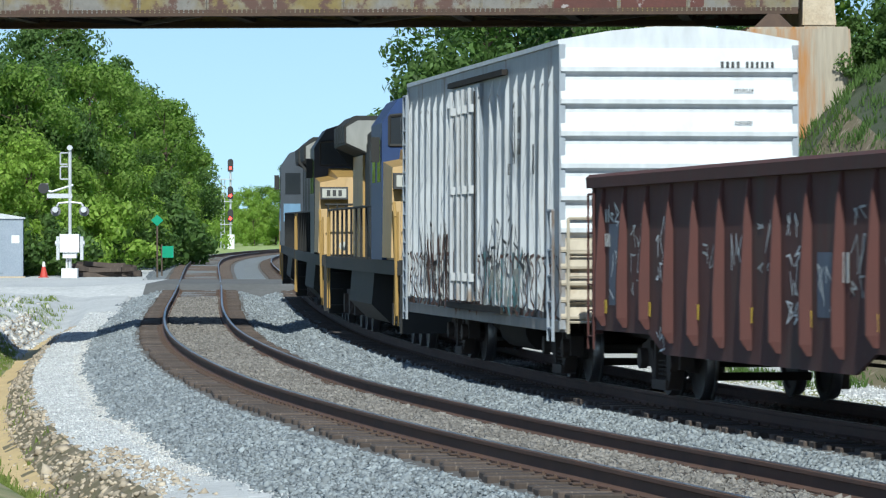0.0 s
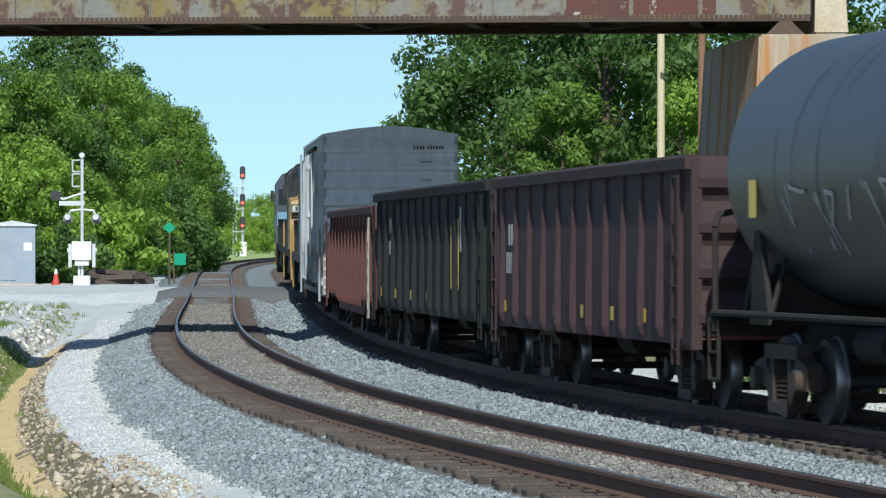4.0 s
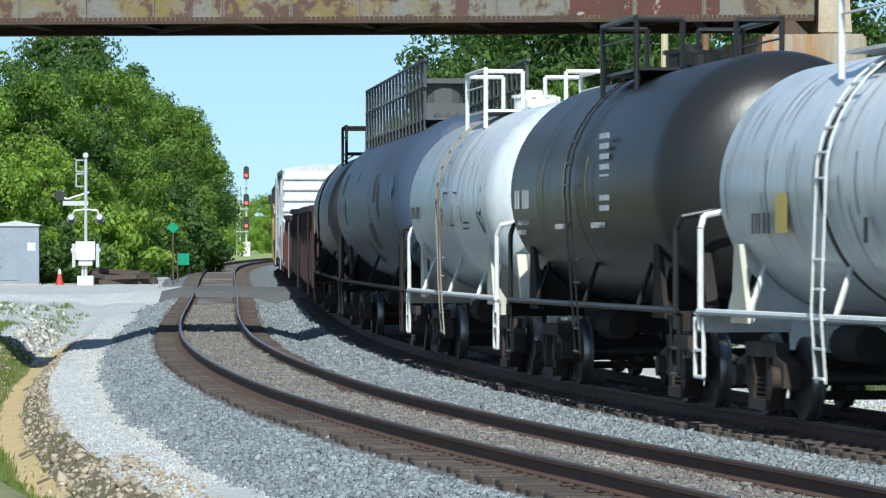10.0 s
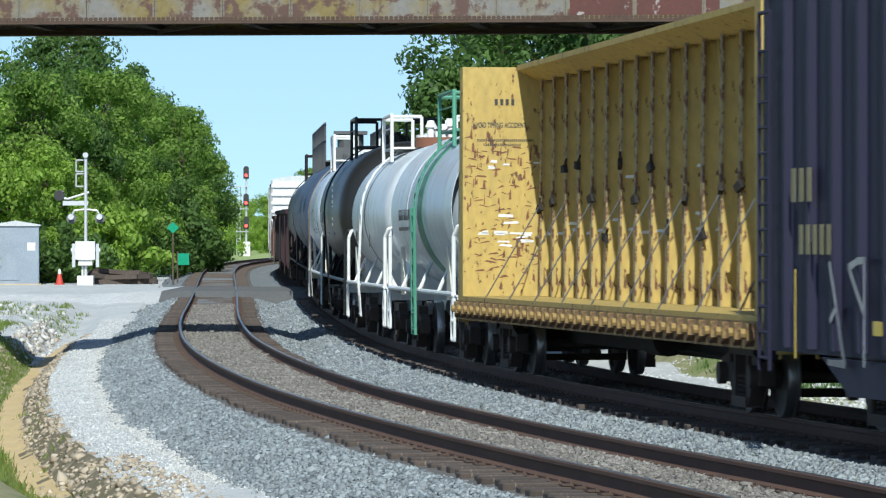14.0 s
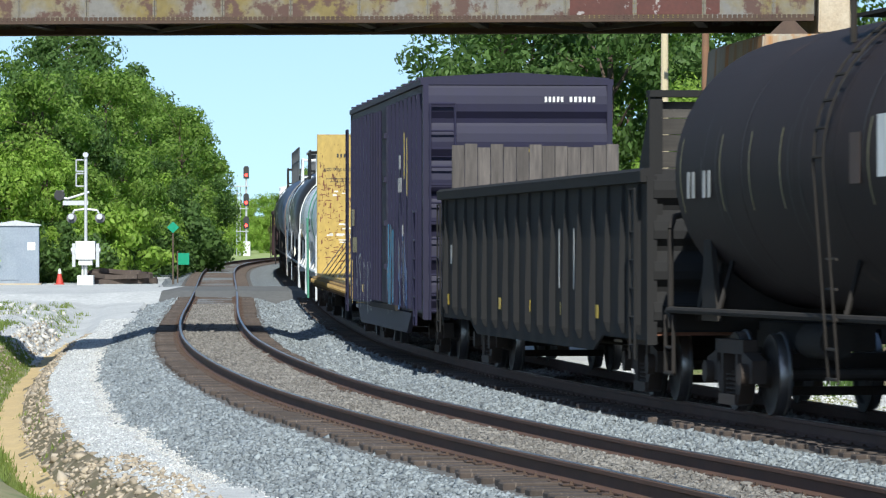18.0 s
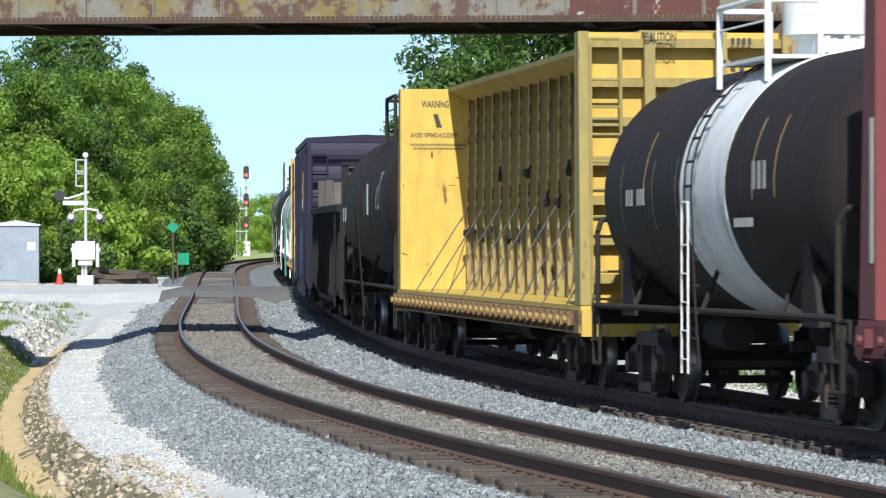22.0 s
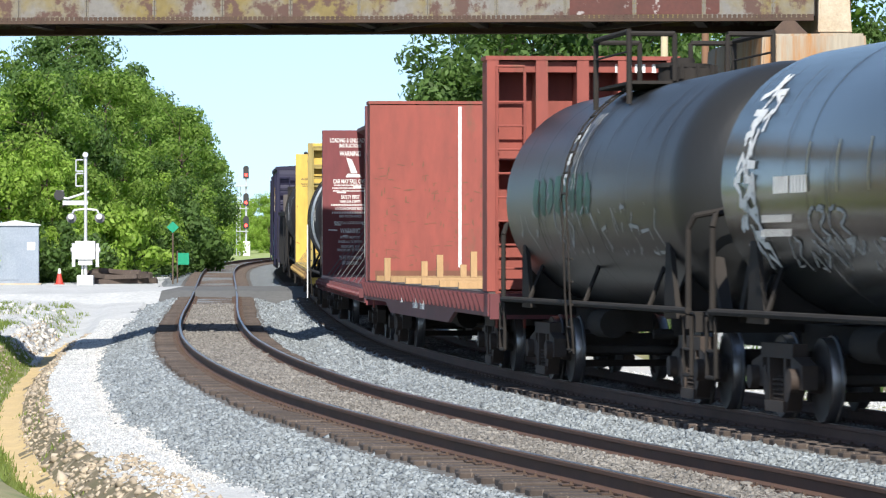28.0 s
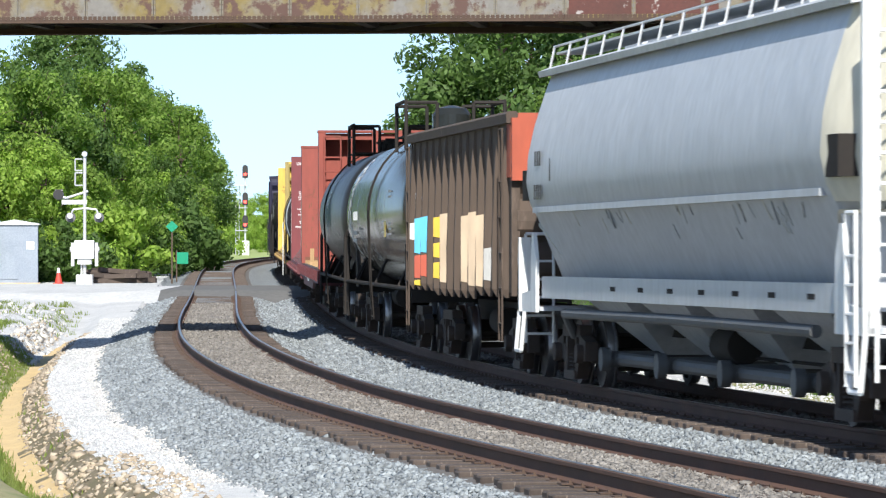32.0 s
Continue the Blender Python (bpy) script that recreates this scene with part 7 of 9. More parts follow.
# ---- the train, from its head ----
def build_train():
    locomotive(106.3, 129.4, "dark locomotive with a slate blue cab, heading the train", 0.5, C["loco_yellow"], C["loco_slate"])
    locomotive(84.0, 106.1, "dark grey locomotive with black cab and yellow nose, cab trailing", 0.5, C["loco_yellow"], C["loco_black"], True)
    locomotive(60.4, 82.6, "dark grey locomotive with blue cab and yellow nose, cab trailing", 0.5, C["loco_yellow"], C["loco_blue"], True)
    reefer_car(41.2, 58.3)
    gondola(21.5, 38.9, 2.72, C["red_gon"], "oxide red ribbed gondola with thin graffiti", 13, 0.22, 1, [(7.75, 2.2, 0.3, 0.16), (7.75, 1.9, 0.35, 0.16), (-4.2, 1.6, 0.4, 0.3)], tagmat=C["letter_dim"], tags=0, panel_tags=True, depth=0.125)
    gondola(1.7, 20.5, 2.93, C["black_gon"], "faded black ribbed gondola with yellow reflectors", 14, 0.0, 2, [(6.6, 2.3, 0.5, 0.25), (6.6, 1.9, 0.7, 0.25), (-5.4, 2.2, 0.3, 0.7)], tags=0, strokes=((-3.9, 1.75, 0.09, 1.0), (-5.0, 1.8, 0.09, 1.1), (-6.0, 1.8, 0.09, 1.1)))
    gondola(-14.3, 0.9, 2.95, C["red_gon2"], "dark maroon ribbed gondola with yellow reflectors", 12, 0.0, 3, [(6.2, 2.1, 0.5, 0.3), (6.2, 1.7, 0.9, 0.3)], tags=0)
    car, L, r, zc, T = tank_car(-34.4, -15.2, "graphite tank car with a rusty band and pale graffiti", C["tank_graphite"], 4.2, 1.5, [(0.0, 0.28, C["tank_rust"])], plat_x=0.8, fit_mat=M["grime"])
    w = round_side(1.51, zc)
    glyphs(car, C["letter_dim"], w, row_of(1.0, 6.4, zc - 0.95, zc - 0.25, 8), 51, 0.05, "pale blue graffiti on the tank")
    glyphs(car, C["letter_dim"], w, row_of(-2.9, 0.6, zc - 1.1, zc + 0.35, 4), 52, 0.06)
    bars_side(car, C["reflect"], r + 0.004, [(7.2, zc - 0.3, 0.3, 0.4)], solid=True)
    bars_side(car, C["letter_dim"], r + 0.004, [(-3.3, zc - 0.05, 0.7, 0.5)], solid=True)
    car, L, r, zc, T = tank_car(-55.3, -35.3, "large slate blue tank car with a full roof walkway", C["tank_blue"], 4.35, 1.58, [], walkway=True, platform=False, fit_mat=C["platform"], plat_x=-1.0, flank_ladder=False, cyl_end=0.25)
    add(car, "vent_housing", C["platform"], lambda bm: (box(bm, -1.9, -0.3, -0.45, 0.45, 4.36, 4.75), rod(bm, (-1.1, 0, 4.75), (-1.1, 0, 5.15), 0.4, 14), box(bm, -1.6, -0.6, -0.5, 0.5, 5.15, 5.25)))
    patch = round_side(r + 0.003, zc)

    def decal_at(bm, x0, x1, h0, h1):
        for i in range(4):
            ha, hb = h0 + (h1 - h0) * i / 4, h0 + (h1 - h0) * (i + 1) / 4
            q = []
            for x, h in ((x0, ha), (x1, ha), (x1, hb), (x0, hb)):
                p, nn = patch(x, h)
                q.append(bm.verts.new(Vector(p) + Vector(nn) * 0.005))
            bm.faces.new(q)
    for x0, x1, h0, h1 in ((6.6, 7.3, 0.25, 0.75), (5.6, 5.8, -0.4, 0.1), (2.2, 2.5, 0.45, 0.75), (-4.4, -3.6, 0.0, 0.55), (-5.4, -4.8, -0.3, 0.35), (-2.9, -1.6, -0.95, -0.4), (-0.4, 0.4, -1.3, -0.8)):
        add(car, "grey_patch", C["decal"], lambda bm: decal_at(bm, x0, x1, zc + h0, zc + h1), "dark painted-out patch")
    glyphs(car, C["old_line"], round_side(r, zc), row_of(-1.6, 5.4, zc - 0.98, zc - 0.6, 13), 53, 0.045, "thin yellowish graffiti")
    glyphs(car, C["g_cyan"], round_side(r, zc), row_of(-9.35, -8.5, zc + 0.1, zc + 0.42, 3), 54, 0.06, "bright cyan graffiti tag")
    car, L, r, zc, T = tank_car(-69.9, -56.2, "short pale grey tank car with a white rear end", C["tank_grey"], 4.15, 1.5, [(0.0, 0.42, C["tank_white"])], rail_mat=M["white"], plat_x=0.2, fit_mat=M["white"], sill_mat=C["hop_beige"], bogie=1.9, ladder_mat=C["tan_steel"])
    glyphs(car, C["letter_black"], round_side(r + 0.009, zc), [(-5.2, -4.6, zc - 0.7, zc - 0.25), (-5.1, -4.5, zc - 0.2, zc + 0.15)], 55, 0.055, "black graffiti strokes")
    glyphs(car, C["letter_black"], round_side(r + 0.009, zc), row_of(-2.6, 1.6, zc - 0.35, zc + 0.12, 6), 56, 0.03)
    bars_side(car, C["letter_black"], r + 0.003, [(5.0, zc - 0.15, 0.55, 0.2), (4.2, zc - 0.15, 0.55, 0.2)])
    bars_side(car, C["decal"], r - 0.03, [(-2.9, zc + 0.1 - 0.09 * i, 0.75, 0.03) for i in range(7)], solid=True)
    car, L, r, zc, T = tank_car(-84.7, -70.8, "glossy black tank car with white stencilled data", C["tank_black"], 4.24, 1.55, [], plat_x=0.0, rail_mat=C["tank_black"], fit_mat=C["tank_black"], dome="fittings")
    bars_side(car, C["letter"], r + 0.004, [(5.0, zc - 0.1, 0.5, 0.26), (4.2, zc - 0.1, 0.7, 0.26)])
    bars_side(car, C["letter_dim"], r - 0.05, [(4.8, zc - 0.42, 1.1, 0.07), (4.9, zc - 0.56, 0.8, 0.07), (1.4, zc - 0.5, 1.0, 0.07), (-1.6, zc - 0.5, 1.1, 0.07)])
    bars_side(car, C["letter"], r - 0.012, [(-2.3, zc + 0.1 + 0.13 * i, 0.7, 0.07) for i in range(-3, 5)], solid=True)
    for x in (2.8, 0.9, -0.9):
        tick(car, "yellow_line", C["reflect"], x, 0.024, -0.2, 0.25, r + 0.002, zc)
    car, L, r, zc, T = tank_car(-98.7, -85.6, "short white tank car with a yellow placard", C["tank_white"], 3.94, 1.4, [], rail_mat=M["white"], fit_mat=M["white"], sill_mat=C["clean_white"], bogie=1.9, plat_x=0.3)
    bars_side(car, C["reflect"], r + 0.002, [(2.4, zc - 0.3, 0.5, 0.42)], solid=True)
    bars_side(car, C["letter_black"], r + 0.003, [(3.5, zc - 0.4, 0.45, 0.22), (3.0, zc - 0.4, 0.4, 0.22), (-1.2, zc - 0.5, 0.3, 0.25)])
    for x in (5.0, 3.1, 1.0, -0.7, -2.4, -3.4):
        tick(car, "black_tick", C["letter_black"], x, 0.016, -0.25, 0.2, r + 0.002, zc)
    add(car, "stained_seam", C["tank_rust"], lambda bm: lathe_x(bm, [(0.62, r), (0.64, r + 0.006), (0.78, r + 0.006), (0.8, r)], 56, 0, zc, False), "rust-stained seam round the tank", True)
    add(car, "valve_cage", C["rust"], lambda bm: rod(bm, (-1.25, 0, 3.9), (-1.25, 0, 4.1), 0.5, 20), "rusty round valve base", True)
    for x, y, h in ((-1.45, 0.2, 0.34), (-1.15, 0.15, 0.3), (-1.25, -0.22, 0.38), (-1.0, -0.1, 0.28)):
        add(car, "valve", M["white"], lambda bm: (rod(bm, (x, y, 4.1), (x, y, 4.1 + h * 0.6), 0.07, 10), rod(bm, (x, y, 4.1 + h * 0.6), (x, y, 4.1 + h), 0.12, 10, 0.06)), "white valve on the rusty base", True)
    car, L, r, zc, T = tank_car(-112.0, -99.5, "white tank car with a green band and green railings", C["tank_grey"], 3.96, 1.42, [(0.46, 0.54, C["green"]), (0.7, 0.985, C["tank_white"]), (0.02, 0.14, C["tank_white"])], rail_mat=C["clean_white"], fit_mat=C["green"], sill_mat=C["clean_white"], plat_x=-0.05, ladder_mat=C["green"])
    bars_side(car, C["letter_black"], r + 0.003, [(3.6, zc - 0.05, 0.85, 0.19), (2.5, zc - 0.05, 1.1, 0.19), (3.0, zc - 0.3, 1.9, 0.06)])
    add(car, "safety_ladder", C["green"], lambda bm: [tube(bm, [(x, 1.52, 0.4), (x, 1.54, 2.6)], 0.03, 6) for x in (-0.3, 0.2)] + [rod(bm, (-0.3, 1.53, z), (0.2, 1.53, z), 0.02, 5) for z in np.arange(0.5, 2.6, 0.28)], "green painted ladder")
    car, L, W = centre_beam(-137.0, -112.8, "scraped yellow centre-beam lumber flatcar, empty", C["yellow_worn"], C["yellow_worn"], C["yellow_worn"], text=((3.8, 0.115, "AVOID TIPPING ACCIDENT", 0.85),), text_mat=C["letter_black"], bars=((0.75, 3.6, 0.9, 0.04), (0.8, 3.53, 0.6, 0.04), (0.75, 4.2, 0.35, 0.1)))
    scraped_labels(car, L, 31, 20)
    scrapes(car, L, 41, 190)
    box_car(-155.9, -137.9)
    gondola(-177.8, -158.1, 2.85, C["black_gon"], "long black ribbed gondola with a grey board bulkhead", 17, 0.2, 4, [(-4.2, 1.75, 0.16, 0.8), (-5.6, 1.75, 0.16, 0.8), (-2.9, 1.75, 0.16, 0.8), (8.6, 1.8, 0.3, 0.3), (-8.0, 1.6, 0.3, 0.45)], tags=0, boards=True, bogie=2.6, tall_end=True)
    car, L, r, zc, T = tank_car(-195.9, -178.8, "faded black tank car with a star tag and white labels", C["tank_matt"], 4.3, 1.56, [], plat_x=0.2)
    bars_side(car, C["letter_dim"], r + 0.003, [(6.4, zc - 0.15, 0.5, 0.3), (5.6, zc - 0.15, 0.5, 0.3)])
    bars_side(car, C["letter"], r + 0.003, [(-2.0, zc + 0.1, 0.5, 0.6)], solid=True)
    bars_side(car, C["tank_rust"], r + 0.004, [(-0.9, zc, 0.4, 0.5)], solid=True)
    for x in (7.0, 5.0, 3.6, 2.2, -1.4, -3.2, -6.4):
        tick(car, "pale_tick", C["old_line"], x, 0.02, -0.3, 0.25, r + 0.002, zc)
    scrawl(car, C["letter"], round_side(r, zc), -5.6, -4.5, zc - 0.1, zc + 0.6, 57, 3, 0.06, label="white star graffiti")
    car, L, W = centre_beam(-219.9, -196.7, "yellow centre-beam lumber flatcar, empty", C["yellow_dull"], C["yellow_dull"], C["yellow"], text=((4.42, 0.17, "WARNING", 0.8), (3.88, 0.115, "AVOID TIPPING ACCIDENT", 0.82)), text_mat=C["letter_black"], bars=((0.75, 3.75, 1.0, 0.04), (0.75, 3.68, 0.9, 0.04)), cables=True)
    add(car, "warning_symbol", C["letter_black"], lambda bm: hexa(bm, [(L - 0.576, 0.68, 4.06), (L - 0.576, 0.78, 4.06), (L - 0.572, 0.78, 4.06), (L - 0.572, 0.68, 4.06)], [(L - 0.576, 0.76, 4.3), (L - 0.576, 0.84, 4.3), (L - 0.572, 0.84, 4.3), (L - 0.572, 0.76, 4.3)]))
    lettering(car, "CAUTION", C["letter_black"], 0.16, Matrix.Translation((-L + 0.2, 0.35, 4.62)) @ REAR)
    bars_rear(car, C["letter_black"], -L + 0.23, [(-0.75, 4.62, 0.3, 0.1), (-0.65, 4.3, 0.35, 0.16), (-0.7, 4.05, 0.55, 0.14)])
    scrapes(car, L, 42, 10)
    car, L, r, zc, T = tank_car(-234.8, -220.8, "black tank car with a broad white band and railings", C["tank_matt"], 4.05, 1.5, [(0.38, 0.57, C["clean_white"])], fit_mat=C["clean_white"], plat_x=0.0)
    ladder(car, C["clean_white"], (0.05, r + 0.12, 0.45), (0.05, r + 0.12, 2.4), 0.36, 6, r=0.01)
    add(car, "valve_bonnet", C["clean_white"], lambda bm: rod(bm, (-0.1, 0, 4.3), (-0.1, 0, 4.75), 0.5, 20), "white valve bonnet", True)
    for x in (4.6, 2.6, 1.2):
        tick(car, "pale_tick", C["old_line"], x, 0.02, -0.3, 0.25, r + 0.002, zc)
    bars_side(car, C["letter_dim"], r + 0.003, [(4.0, zc - 0.05, 0.5, 0.2), (3.3, zc - 0.05, 0.5, 0.2), (-3.4, zc + 0.1, 0.8, 0.3), (-2.6, zc - 0.4, 1.0, 0.1)])
    for x in (3.1, -1.6, -3.0, -4.1):
        tick(car, "yellow_line", C["reflect"], x, 0.020000000000000004, -0.1, 0.5, r + 0.002, zc)
    tx = ((4.5, 0.145, "LOADING & UNLOADING", 0.74), (4.37, 0.13, "INSTRUCTIONS", 0.74), (4.17, 0.18, "WARNING", 0.74), (3.48, 0.15, "CAR MAY FALL OVER", 0.74), (3.09, 0.13, "SAFETY FIRST", 0.74), (2.98, 0.09, "WHEN CAR IS EMPTY", 0.74),
          (2.8, 0.09, "HOOK ON OPPOSITE SIDE SILL", 0.74), (2.61, 0.09, "AND TIGHTEN WINCH", 0.74), (2.45, 0.095, "REMOVE ALL LOOSE DUNNAGE", 0.74), (2.25, 0.17, "WARNING", 0.74), (2.09, 0.09, "DO NOT MOVE CAR", 0.74), (1.98, 0.09, "UNLESS ALL TIE DOWNS", 0.74),
          (1.86, 0.09, "ARE SECURED AND", 0.74), (1.77, 0.09, "WINCHES ARE TIGHTENED", 0.74), (1.58, 0.13, "73 FT BETWEEN", 0.74), (1.45, 0.12, "BULKHEADS", 0.74))
    tx = tuple((z - 0.35 * s, s, t, y) for z, s, t, y in tx)
    car, L, W = centre_beam(-258.5, -235.7, "maroon centre-beam lumber flatcar with white warning text", C["maroon_dark"], C["maroon_dark"], C["maroon"], text=tx, text_mat=C["letter"], bars=((0.74, 3.38, 0.8, 0.04), (0.74, 3.31, 0.9, 0.04), (0.74, 3.24, 0.85, 0.04), (0.74, 2.89, 0.95, 0.05), (0.74, 2.7, 0.9, 0.05)))
    add(car, "warning_symbol", C["letter"], lambda bm: (hexa(bm, [(L - 0.577, 0.56, 3.68), (L - 0.577, 0.72, 3.68), (L - 0.573, 0.72, 3.68), (L - 0.573, 0.56, 3.68)], [(L - 0.577, 0.7, 4.02), (L - 0.577, 0.84, 4.07), (L - 0.573, 0.84, 4.07), (L - 0.573, 0.7, 4.02)]),
                                                        hexa(bm, [(L - 0.577, 0.46, 3.58), (L - 0.577, 0.86, 3.58), (L - 0.573, 0.86, 3.58), (L - 0.573, 0.46, 3.58)], [(L - 0.577, 0.5, 3.65), (L - 0.577, 0.8, 3.67), (L - 0.573, 0.8, 3.67), (L - 0.573, 0.5, 3.65)])), "white tipping car symbol")
    scraped_labels(car, L, 33, 7)
    for x in (-L + 0.45, L - 0.45):
        add(car, "reflector", C["number"], lambda bm: box(bm, x - 0.05, x + 0.05, W + 0.002, W + 0.008, 1.7, 3.1), "pale reflective strip")
    bulkhead_flat(-282.2, -259.3)
    car, L, r, zc, T = tank_car(-298.4, -283.0, "black tank car with faint pale graffiti", C["tank_black"], 4.08, 1.5, [], plat_x=0.6, cyl_end=0.4)
    where = round_side(r + 0.001, zc)
    scrawl(car, C["letter_dim"], where, 0.3, 0.9, zc + 0.1, zc + 1.2, 70, 3, 0.06)
    glyphs(car, C["letter_dim"], where, row_of(-5.6, 5.6, zc - 0.75, zc - 0.2, 16), 71, 0.045, "pale blue graffiti letters")
    glyphs(car, C["letter"], where, [(0.9, 1.4, zc + 0.15 + 0.3 * k, zc + 0.42 + 0.3 * k) for k in range(3)], 74, 0.07)
    scrawl(car, C["g_green"], where, -1.0, 4.0, zc - 0.15, zc + 0.2, 72, 8, 0.2, label="dark green sprayed patches")
    car, L, r, zc, T = tank_car(-317.8, -299.3, "glossy black tank car with a column of white graffiti", C["tank_gloss"], 4.08, 1.5, [], plat_x=-0.5, cyl_end=0.3, dome="")
    where = round_side(r + 0.001, zc)
    wob = random.Random(5)
    for k in range(9):
        x, z = 6.55 + wob.uniform(-0.12, 0.12), zc - 0.95 + k * 0.25
        glyphs(car, C["letter"], where, [(x, x + 0.42, z, z + 0.26), (x + 0.38, x + 0.85, z - 0.03, z + 0.24)], 60 + k, 0.085, "dense white graffiti")
    glyphs(car, C["letter_dim"], where, row_of(1.2, 6.0, zc - 1.0, zc - 0.65, 11), 95, 0.035, "thin pale graffiti")
    bars_side(car, C["reflect"], r - 0.02, [(-3.6, zc - 0.25, 0.5, 0.5)], solid=True)
    bars_side(car, C["letter_dim"], r - 0.02, [(-4.9, zc + 0.35 - 0.1 * i, 0.8, 0.035) for i in range(9)] + [(-3.0, zc - 0.1 - 0.1 * i, 0.6, 0.03) for i in range(4)], solid=True)
    bars_side(car, C["letter"], r + 0.003, [(5.45, zc - 0.05, 0.65, 0.18), (4.7, zc - 0.05, 0.7, 0.18)])
    add(car, "valve_bonnet", C["tank_gloss"], lambda bm: (rod(bm, (-0.9, 0, 4.04), (-0.9, 0, 4.14), 0.5, 24), rod(bm, (-0.9, 0, 4.14), (-0.9, 0, 4.46), 0.38, 24), rod(bm, (-0.9, 0, 4.46), (-0.9, 0, 4.58), 0.38, 24, 0.3), rod(bm, (-0.9, 0, 4.58), (-0.9, 0, 4.64), 0.3, 24, 0.1)), "rounded black valve bonnet", True)
    bars_side(car, C["letter_dim"], r - 0.04, [(5.8, zc - 0.4, 1.3, 0.08), (5.8, zc - 0.55, 1.3, 0.08)])
    scrawl(car, C["letter_dim"], round_side(r, zc), 3.0, 4.6, zc - 0.7, zc - 0.3, 73, 4, 0.04)
    for x in (4.4, 3.2, 2.0, 0.9, -0.4, -2.0, -3.6):
        tick(car, "yellow_line", C["old_line"], x, 0.020000000000000004, -0.1, 0.25, r + 0.002, zc)
    car, L, W = gondola(-332.6, -318.8, 3.86, C["brown_gon"], "tall weathered brown gondola with an orange-red corner", 14, 0.0, 6, [], tags=0, corner=C["orange_corner"], bot=1.25, yellow=False, bogie=2.2, depth=0.12, drop=0.14)
    # spray paint on the flanks of the stakes and on the sheet between them
    pitch = 2 * L / 14

    def flank(i, z0, z1, m):
        x = -L + (i + 0.5) * pitch
        add(car, "graffiti_block", m, lambda bm: hexa(bm, [(x - 0.095, W + 0.012, z0), (x - 0.063, W + 0.128, z0 + 0.02), (x - 0.06, W + 0.128, z0 + 0.02), (x - 0.092, W + 0.012, z0)],
                                                      [(x - 0.095, W + 0.012, z1), (x - 0.063, W + 0.128, z1 - 0.02), (x - 0.06, W + 0.128, z1 - 0.02), (x - 0.092, W + 0.012, z1)]), "block of spray paint on a stake")
    for i, z0, z1, m in ((13, 2.02, 2.32, "letter"), (12, 1.78, 2.4, "g_cyan"), (12, 1.36, 1.77, "g_red"), (12, 1.24, 1.35, "reflect"), (11, 1.8, 2.42, "g_cyan"), (11, 1.4, 1.78, "g_red"), (9, 2.05, 2.4, "reflect"), (9, 1.72, 1.98, "reflect"),
                         (9, 1.38, 1.66, "reflect"), (8, 1.32, 2.45, "tan_spray"), (5, 1.35, 2.4, "tan_spray"), (4, 1.3, 2.45, "tan_spray"), (3, 1.3, 2.4, "tan_spray"), (2, 1.4, 1.9, "letter_dim")):
        flank(i, z0, z1, C[m])
    for x, z0, z1, m in ((6.75, 1.7, 2.4, "g_blue"), (5.6, 1.75, 2.4, "g_blue"), (6.75, 1.3, 1.7, "g_red"), (3.4, 1.35, 1.5, "reflect"), (-1.2, 1.4, 2.3, "letter_dim"), (-2.4, 1.4, 2.3, "tan_spray")):
        add(car, "graffiti_block", C[m], lambda bm: box(bm, x - 0.3, x + 0.3, W + 0.002, W + 0.005, z0, z1), "block of spray-painted colour")
    scrawl(car, C["letter"], flat_side(W + 0.004), 5.0, 7.2, 2.5, 2.8, 83, 6, 0.035)
    scrawl(car, C["letter_black"], flat_side(W + 0.004), 2.6, 4.6, 1.5, 2.4, 81, 5, 0.06)
    scrawl(car, C["letter_dim"], lambda x, z: ((-L - 0.16, x, z), (-1, 0, 0)), 0.3, 0.9, 2.0, 3.1, 82, 3, 0.05, label="pale blue graffiti on the end wall")
    covered_hopper(-354.5, -333.4)


# ---- loose stone, rubble and grass ----
def mesh_bulk(name, verts, faces, mat, parent=None):
    """Many equal-sided faces at once (numpy arrays)."""
    me = bpy.data.meshes.new(name)
    nf, k = faces.shape
    me.vertices.add(len(verts))
    me.vertices.foreach_set("co", np.ascontiguousarray(verts, dtype=np.float32).ravel())
    me.loops.add(nf * k)
    me.loops.foreach_set("vertex_index", np.ascontiguousarray(faces, dtype=np.int32).ravel())
    me.polygons.add(nf)
    me.polygons.foreach_set("loop_start", np.arange(0, nf * k, k, dtype=np.int32))
    me.update(calc_edges=True)
    me.validate()
    me.materials.append(mat)
    ob = new(name, me)
    if parent:
        ob.parent = parent
    return ob


OCTA = np.array(((1, 0, 0), (-1, 0, 0), (0, 1, 0), (0, -1, 0), (0, 0, 1), (0, 0, -1)), float)
OCTA_F = np.array(((0, 2, 4), (2, 1, 4), (1, 3, 4), (3, 0, 4), (2, 0, 5), (1, 2, 5), (3, 1, 5), (0, 3, 5)))
GRID_O = np.arange(-16, 9.01, 0.1)
GRID_S = np.arange(8, 300.1, 0.5)
GRID_Z = None


EDGE_S = np.arange(8, 180.1, 0.5)
EDGE_O = np.array([toe(s) for s in EDGE_S])


def height_grid():
    global GRID_Z
    GRID_Z = np.array([[section(o, s) for o in GRID_O] for s in GRID_S])


